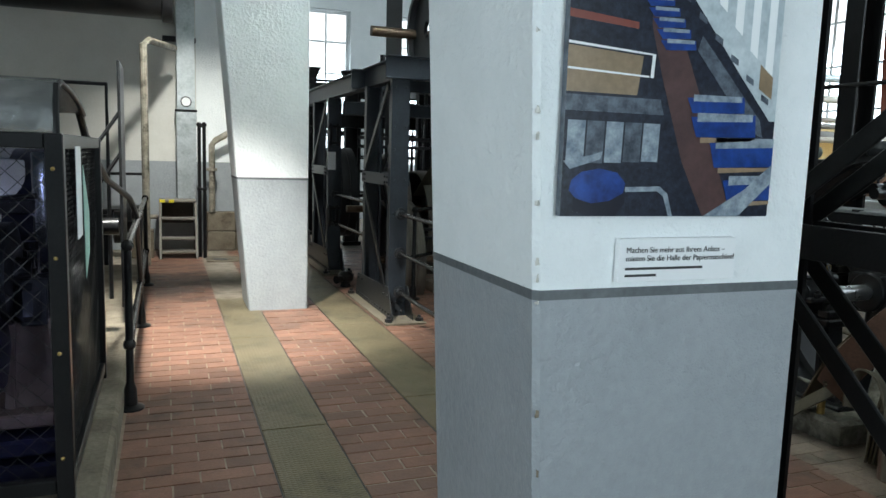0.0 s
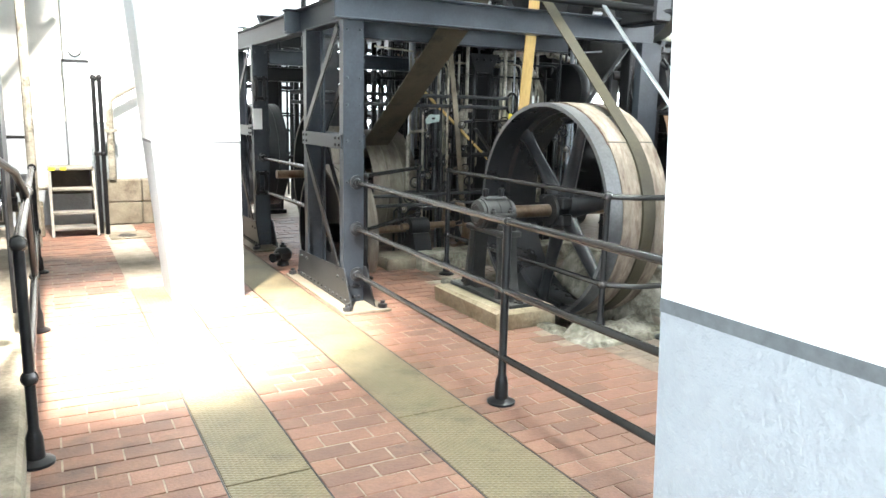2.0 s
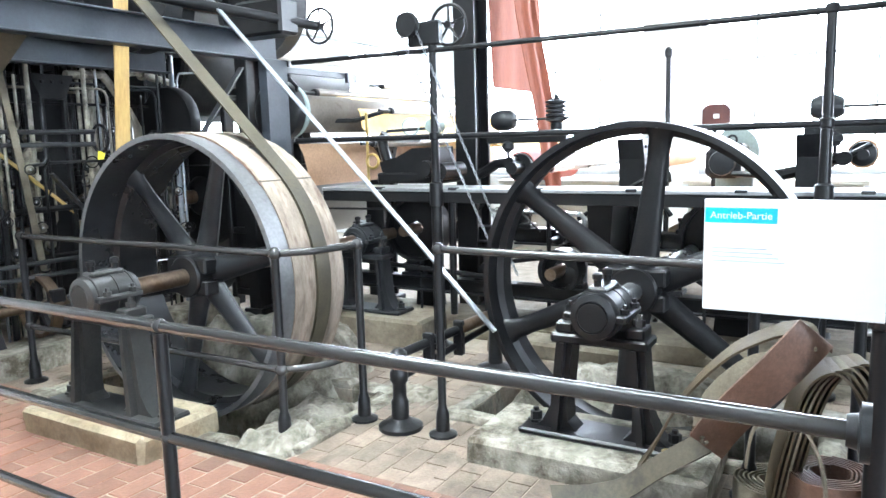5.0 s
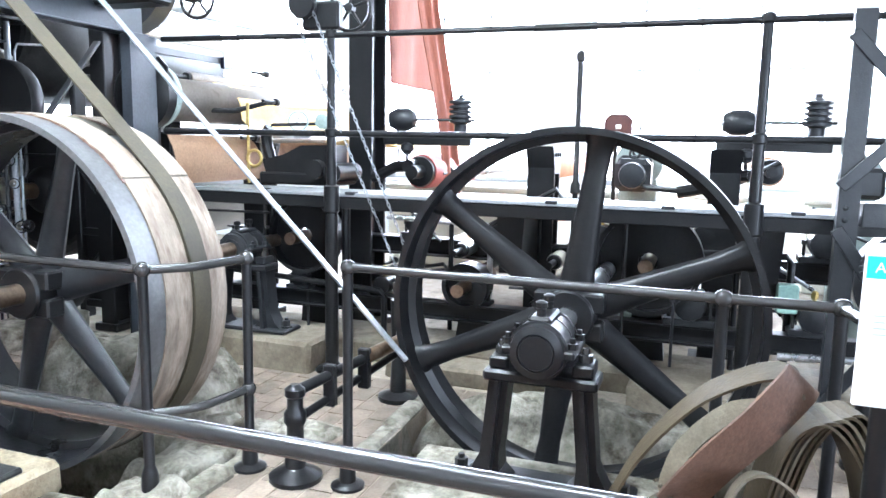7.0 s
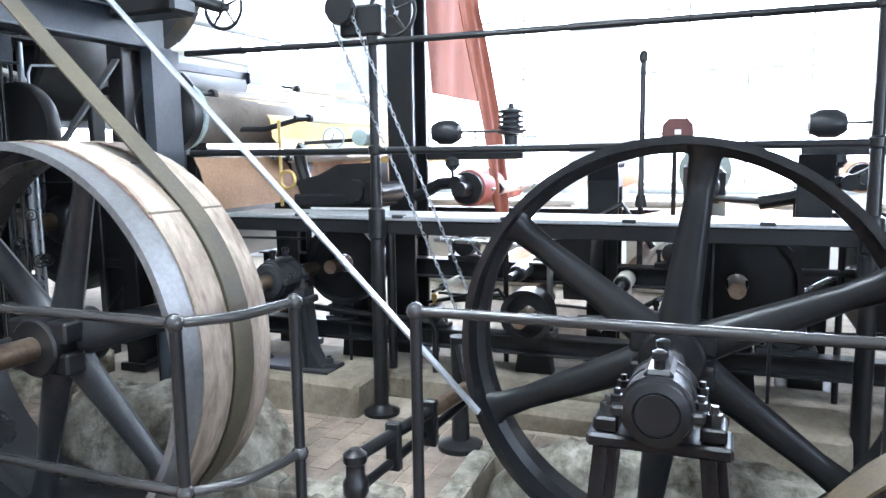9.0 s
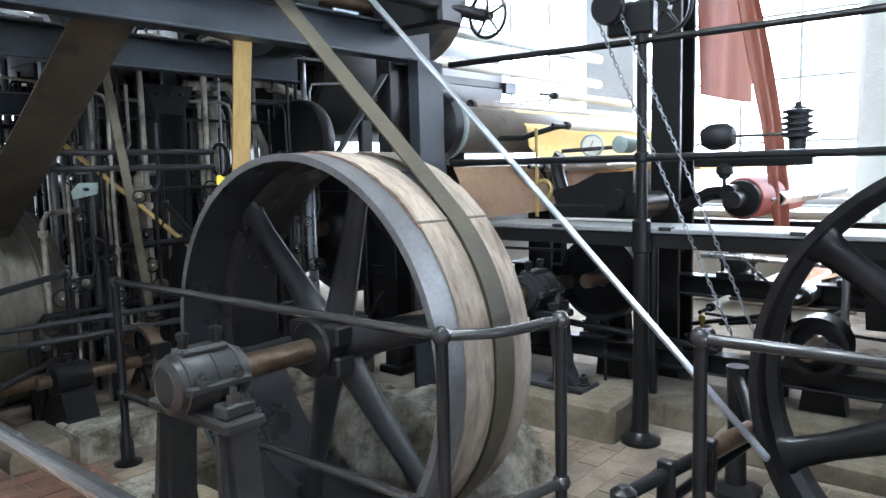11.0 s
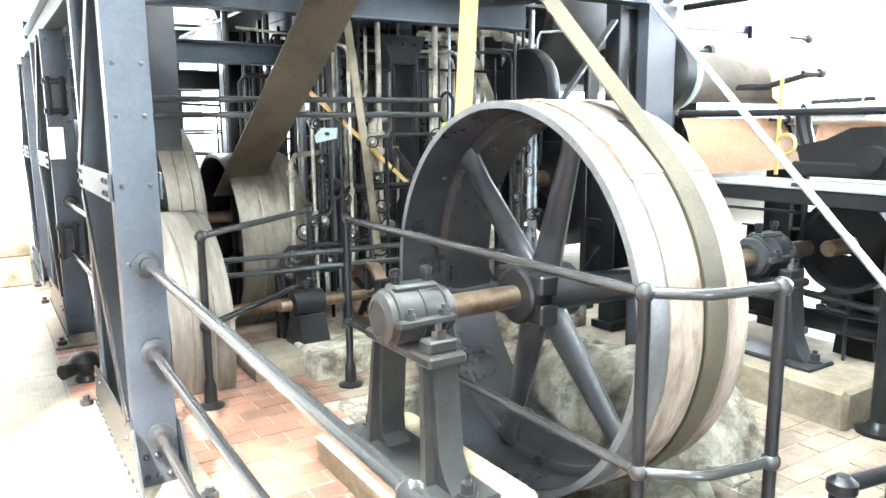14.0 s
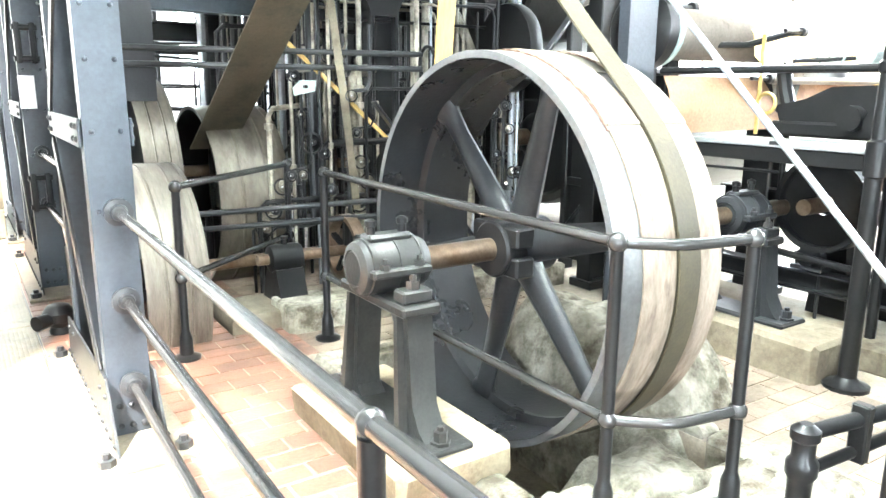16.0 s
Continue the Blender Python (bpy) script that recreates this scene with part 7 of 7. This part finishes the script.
for z in (0.17, 0.27):
    part("base_beam", Geo().box(-1.7, 3.82, z, -0.06, 4.4, z + 0.07, 0.012), NAVY, cm, "dark blue base beam")
part("base", Geo().box(-1.7, 4.42, 0.17, -0.1, 5.1, 0.42, 0.02), NAVY, cm)
part("ribbed_disc", Geo().lathe((-0.62, 3.95, 0.70), (1, 0.0, 0.0), [(0.03, 0), (0.17, 0.02), (0.19, 0.05), (0.19, 0.33), (0.17, 0.36), (0.03, 0.38)], 32), NAVY, cm, "dark ribbed drum")
for k in range(11):
    part("drum_rib", Geo().box(-0.58 + 0.03 * k, 3.748, 0.63, -0.57 + 0.03 * k, 3.765, 0.76, 0.002), NAVY, cm)
part("bright_duct", Geo().lathe((-0.135, 4.32, 1.06), (0, 0, 1), [(0.055, 0), (0.06, 0.01), (0.06, 0.40), (0.055, 0.41)], 20), HOODMETAL, cm, "bright sheet metal pipe")
part("bright_duct", Geo().lathe((-0.32, 4.45, 1.02), (0, 0, 1), [(0.075, 0), (0.08, 0.01), (0.08, 0.40), (0.075, 0.41)], 20), CREAM, cm, "pale pipe behind the roll")
part("upper_frame", Geo().box(-1.6, 4.28, 1.20, -0.05, 4.34, 1.26, 0.006), IRON, cm)
part("guide_rod", Geo().cyl((-1.5, 3.86, 1.18), (-0.12, 3.95, 1.30), 0.012, None, 8), IRON, cm)
part("flywheel", Geo().lathe((-0.32, 4.78, 1.0), (1, 0, 0), [(0.48, 0), (0.48, 0.14), (0.42, 0.14), (0.42, 0.0)], 48, True), NAVY, cm, "dark blue wheel rim")
part("lower_roll", Geo().lathe((-1.6, 4.3, 0.62), (1, 0, 0), [(0.14, 0), (0.15, 0.02), (0.15, 1.25), (0.14, 1.27)], 28), NAVY, cm)
fm = part("plastic_film", jiggle(Geo().box(-1.57, CY + 0.006, 0.20, CX - 0.031, CY + 0.010, 1.49), 0.002, 5), FILM, cg, "clear bluish plastic film behind the mesh")
fm.visible_shadow = False
for z in (0.35, 0.75, 1.10, 1.42):
    part("screw", rivets(Geo(), [(CX - 0.005, CY - 0.03, z)], (0, -1, 0), 0.008), BRASS, cg)
# brackets, gear and panel past the cage
gp2 = thing("gate_panel", (0.05, 6.9, 0.17), "dark narrow sheet panel standing beside the railing", "panel")
part("sheet", Geo().box(0.04, 6.55, 0.3, 0.06, 7.1, 2.12, 0.006), IRON, gp2)
part("stay", Geo().cyl((0.05, 6.6, 1.75), (-0.5, 6.5, 0.9), 0.014), IRON, gp2)
part("stay", Geo().cyl((0.05, 6.6, 1.45), (-0.5, 6.5, 0.6), 0.014), IRON, gp2)
pipe("black bent handrail pipe beyond the cage", [(-0.02, 5.25, 1.45), (0.02, 5.6, 1.30), (0.12, 6.2, 1.15), (0.15, 6.6, 1.0), (0.15, 7.1, 0.5), (0.15, 7.2, 0.2)], 0.02, IRON, "bent_rail")
pipe("black rail on uprights behind the caged machine", [(-2.4, 7.6, 2.02), (-0.1, 7.6, 2.02), (-0.1, 7.6, 0.17)], 0.02, IRON, "back_rail")
d = thing("drive_pulley", (-0.35, 6.2, 1.0), "tall dark belt wheel behind the cage", "wheel")
part("rim", Geo().lathe((-0.40, 6.2, 0.95), (1, 0, 0), [(0.62, 0), (0.62, 0.18), (0.57, 0.18), (0.57, 0)], 48, True), DARK_STEEL, d)
part("web", Geo().lathe((-0.30, 6.2, 0.95), (1, 0, 0), [(0.05, -0.02), (0.58, -0.01), (0.58, 0.01), (0.05, 0.02)], 40), IRON, d)
part("shaft_end", Geo().cyl((-0.6, 6.2, 0.95), (0.05, 6.2, 0.95), 0.06), IRON, d)
part("stand", Geo().box(-0.55, 6.05, 0.17, -0.45, 6.35, 0.95, 0.02), IRON, d)
for y in (8.4, 9.9):
    d = thing("gear_shaft", (-0.1, y, 0.6), "black geared shaft end beside the railing", "gear")
    part("shaft", Geo().cyl((-1.2, y, 0.72), (0.05, y, 0.72), 0.06), IRON, d)
    part("gear", Geo().lathe((-0.12, y, 0.72), (1, 0, 0), [(0.14, 0), (0.16, 0.01), (0.16, 0.10), (0.14, 0.11)], 20), DARK_STEEL, d)
    part("pedestal", Geo().box(-0.5, y - 0.12, 0.0, -0.25, y + 0.12, 0.72, 0.02), IRON, d)
ch = thing("folding_stand", (-0.15, 2.6, 0), "grey steel folding stand beside the cage", "stand")
part("bar", Geo().beam((-0.42, 2.9, 0.5), (-0.02, 2.75, 0.28), 0.03, 0.05), GREENGREY, ch)
part("leg", Geo().beam((-0.36, 2.88, 0.46), (-0.42, 2.7, 0.0), 0.02, 0.04), GREENGREY, ch)
part("leg", Geo().beam((-0.02, 2.75, 0.28), (0.0, 2.7, 0.0), 0.02, 0.04), GREENGREY, ch)

# ---- aisle end ----
stp = thing("wooden_steps", (0.54, 11.45, 0), "short open worn wooden steps with dark gaps", "steps")
for y, z in ((11.16, 0.10), (11.26, 0.27), (11.46, 0.53)):
    part("tread", Geo().box(0.30, y, z - 0.03, 0.74, y + 0.22, z, 0.005), PALEWOOD, stp)
part("top_board", Geo().box(0.27, 11.60, 0.735, 0.76, 11.98, 0.77, 0.006), PALEWOOD, stp)
for x in (0.27, 0.74):
    part("stringer", Geo().slab([(x, 11.12, 0.0), (x, 11.24, 0.0), (x, 11.98, 0.62), (x, 11.98, 0.735), (x, 11.62, 0.735)], (0.03, 0, 0)), PALEWOOD, stp)
    part("leg", Geo().box(x, 11.90, 0.0, x + 0.03, 11.96, 0.62, 0.004), WOOD, stp)
part("back_board", Geo().box(0.305, 11.90, 0.42, 0.735, 11.92, 0.735, 0.004), WOOD, stp)
for x in (0.28, 0.40):
    part("warning_mark", Geo().box(x, 11.592, 0.735, x + 0.07, 11.598, 0.775, 0.002), YELLOW, stp, "small yellow warning mark")
mt = thing("roll_motor", (0.05, 11.45, 0), "dark round motor with a pale shaft on a concrete foot", "motor")
part("foot", Geo().box(-0.08, 11.25, 0.0, 0.20, 11.7, 0.36, 0.012), CONCRETE, mt)
part("body", Geo().lathe((-0.04, 11.45, 0.55), (1, 0, 0), [(0.06, 0), (0.15, 0.012), (0.165, 0.03), (0.165, 0.17), (0.15, 0.19), (0.05, 0.20)], 28), DARK_STEEL, mt)
part("saddle", Geo().box(-0.02, 11.33, 0.36, 0.14, 11.57, 0.45, 0.01), DARK_STEEL, mt)
part("shaft_end", Geo().cyl((0.15, 11.45, 0.55), (0.26, 11.45, 0.55), 0.03), PIPEPALE, mt)
part("roller", Geo().cyl((-1.3, 11.45, 0.57), (-0.05, 11.45, 0.57), 0.07, None, 20), SHAFT, mt, "brown roller")
pipe("black low guard rail beside the steps", [(-1.6, 11.75, 1.12), (0.12, 11.75, 1.12), (0.12, 11.75, 0.6), (0.12, 11.6, 0.4)], 0.02, IRON, "guard_rail")
for x, y in ((0.80, 11.30), (0.86, 11.2)):
    hr = thing("step_rail", (x, y, 0), "black upright step rail post with ball top", "railing", "step rails")
    part("post", Geo().cyl((x, y, 0), (x, y, 1.82), 0.024), IRON, hr)
    for z in (1.82, 0.95):
        part("ball_joint", Geo().ball((x, y, z), 0.036, 10), IRON, hr)
pipe("black rail between the step posts", [(0.80, 11.3, 1.8), (0.86, 11.2, 1.8)], 0.02, IRON, "step_rail_bar")
pipe("black cross rail between the step posts", [(0.80, 11.3, 0.95), (0.86, 11.2, 0.95)], 0.02, IRON, "step_rail_bar")
dc = thing("sheet_metal_duct", (0.655, 12.1, 0.75), "galvanised sheet metal duct with a dial on the wall", "duct")
part("lower", Geo().box(0.52, 12.0, 0.75, 0.79, 12.185, 2.02, 0.006), GALV, dc)
part("upper", Geo().box(0.53, 12.01, 2.05, 0.78, 12.185, 3.6, 0.006), GALV, dc)
part("band", Geo().box(0.505, 11.985, 2.02, 0.805, 12.185, 2.05, 0.004), DARK_STEEL, dc)
part("dial", Geo().lathe((0.655, 12.0, 2.16), (0, -1, 0), [(0.07, 0), (0.075, 0.02), (0.065, 0.025), (0.063, 0.015)], 24), DARK_STEEL, dc)
part("dial_face", Geo().lathe((0.655, 11.984, 2.16), (0, -1, 0), [(0.062, 0), (0.062, 0.003)], 24), WHITE, dc)
part("bracket", Geo().box(0.35, 12.02, 3.0, 0.8, 12.12, 3.07, 0.006), IRON, dc)
pipe("pale upright pipe at the aisle end", [(0.13, 10.6, 0.0), (0.13, 10.6, 2.75), (0.2, 10.75, 2.82), (0.5, 11.6, 2.85)], 0.045, PIPEPALE, "wall_pipe")
pipe("brown bent pipe on the concrete block", [(1.0, 11.95, 0.58), (1.0, 11.95, 1.55), (1.05, 11.95, 1.62), (1.6, 11.95, 1.95)], 0.045, PIPEPALE, "wall_pipe", [((1.0, 11.95, 1.2), (0, 0, 1))])
# lit part of the same wall in its own white, where the beige shade stops
single("wall_white_panel", Geo().box(0.80, 12.185, 1.302, 1.7, 12.199, HALL_H - 0.01), WALLWHITE, "white painted wall part beside the duct", kind="structure")
g = Geo()
cb = thing("block_plinth", (1.5, 12.05, 0), "stained concrete block wall at the aisle end", "plinth")
for k in range(3):
    for q in range(2):
        part("block", jiggle(Geo().box(0.92 + 0.42 * k, 11.95, 0.29 * q, 0.92 + 0.42 * (k + 1) - 0.01, 12.18, 0.29 * (q + 1) - 0.008, 0.012), 0.003, k + q), CONCRETE, cb)
single("big_duct", Geo().lathe((-2.6, 11.0, 3.42), (1, 0, 0), [(0.3, 0), (0.3, 1.0), (0.31, 1.01), (0.31, 1.05), (0.3, 1.06), (0.3, 2.95), (0.33, 2.96), (0.33, 3.08), (0.2, 3.09)], 36), DARK_STEEL, "large dark round duct below the ceiling", "duct", at=(-1.0, 11.0, 3.42))
single("floor_slab", Geo().box(0.86, 10.8, -0.01, 1.3, 11.3, 0.006, 0.003), CONCRETE, "pale concrete drain slab let into the brick floor", kind="structure")
single("drain_cover", Geo().lathe((1.05, 11.0, 0.006), (0, 0, 1), [(0.1, 0), (0.1, 0.006)], 20), DARK_STEEL, "small round drain cover", "drain", at=(1.05, 11.0, 0.006))
# fixtures added out of view where the spots hang
for (lx, ly, lz), (tx, ty, tz), _, _ in HALL_LAMPS:
    hl = thing("hall_lamp", (lx, ly, lz + 0.05), "unseen bell-shaped enamel hall lamp on a cable, added above the view", "lamp", "hall lamps")
    way = (Vector((tx, ty, tz)) - Vector((lx, ly, lz))).normalized()
    part("shade", Geo().lathe(Vector((lx, ly, lz)) - way * 0.08, way, [(0.05, -0.12), (0.1, -0.06), (0.2, 0.02), (0.24, 0.1), (0.235, 0.1), (0.19, 0.02), (0.09, -0.05), (0.045, -0.11)], 28, True), IRON, hl)
    top = Vector((lx, ly, lz)) - way * 0.18
    part("cable", Geo().cyl(top, (top.x, top.y, 5.2), 0.008, None, 6), IRON, hl)

# glowing fixtures made up for the added fill lamps, out of view
TUBE = bpy.data.materials.new("glowing_diffuser")
TUBE.use_nodes = True
tn = TUBE.node_tree.nodes["Principled BSDF"]
tn.inputs["Emission Color"].default_value, tn.inputs["Emission Strength"].default_value = (0.95, 1.0, 0.98, 1), 6.0
for sx, sy, _ in FILL_STRIPS:
    sl = thing("strip_light", (sx, sy, 4.56), "unseen white strip light added to brighten floor and wheels", "lamp", "strip lights")
    part("housing", Geo().box(sx - 0.09, sy - 0.66, 4.59, sx + 0.09, sy + 0.66, 4.65, 0.008), WHITE, sl)
    part("diffuser", Geo().box(sx - 0.08, sy - 0.64, 4.545, sx + 0.08, sy + 0.64, 4.59, 0.01), TUBE, sl)
    for e in (-0.5, 0.5):
        part("cable", Geo().cyl((sx, sy + e, 4.65), (sx, sy + e, 5.2), 0.006, None, 6), IRON, sl)
# ---- floor finish of the aisle ----


def brick_field(x0, y0, x1, y1, near, seed):
    """Running-bond brick tiles, long side across the aisle; near ones are objects, the rest one mesh."""
    r = random.Random(seed)
    L, W, J = 0.232, 0.113, 0.009
    cell = Geo().box(0, 0, -0.02, L, W, 0.0, 0.004)
    shared = [mesh_of("brick", Geo().add([(x + r.uniform(-.002, .002), y + r.uniform(-.002, .002), z) for x, y, z in cell.v], cell.f), TILE, smooth=0) for _ in range(4)]
    rest, count = Geo(), 0
    row = 0
    y = y0
    while y < y1:
        x = x0 - (L + J) * (0.5 if row % 2 else 0.0)
        while x < x1:
            a, b = max(x, x0), min(x + L, x1)
            if b - a > 0.03 and not any(p < (a + b) / 2 < q and s < y + W / 2 < t for p, s, q, t in [(A - .13, B_ - .13, C + .15, D + .13) for A, B_, C, D in PITS]):
                dz = r.uniform(-0.0025, 0.0015)
                full = b - a > L - 0.001
                if full and near(a, y) and count < 300:
                    ob = new("brick", shared[r.randrange(4)])
                    ob.location = (a, y, dz)
                    ob.parent = bpy.data.objects["floor"]
                    count += 1
                else:
                    yy = min(y + W, y1)
                    rest.box(a, y, -0.02 + dz, b, yy, dz)
            x += L + J
        y += W + J
        row += 1
    return rest


rest = Geo()
for x0, x1, test in ((0.13, 0.815, lambda x, y: False), (1.19, 1.725, lambda x, y: 3.6 < y < 6.2), (2.14, 3.42, lambda x, y: 4.3 < y < 6.9)):
    q = brick_field(x0, -1.0, x1, 11.9, test, int(x0 * 10))
    rest.add(q.v, q.f)
dirty = Geo()
for q in (brick_field(3.42, 4.6, 5.4, 11.5, lambda x, y: False, 5), brick_field(3.42, 1.0, 5.4, 4.6, lambda x, y: False, 6)):
    dirty.add(q.v, q.f)
fl = bpy.data.objects["floor"]
ORIGIN[fl] = (0, 0, 0)
ob = part("bricks", rest, TILE, fl, "red brick paving tiles in running bond", 0)
tagged(ob, kind="stuff")
ob = part("worn_tiles", dirty, DIRTYTILE, fl, "oily dusty tiles under the machinery", 0)
tagged(ob, kind="stuff")
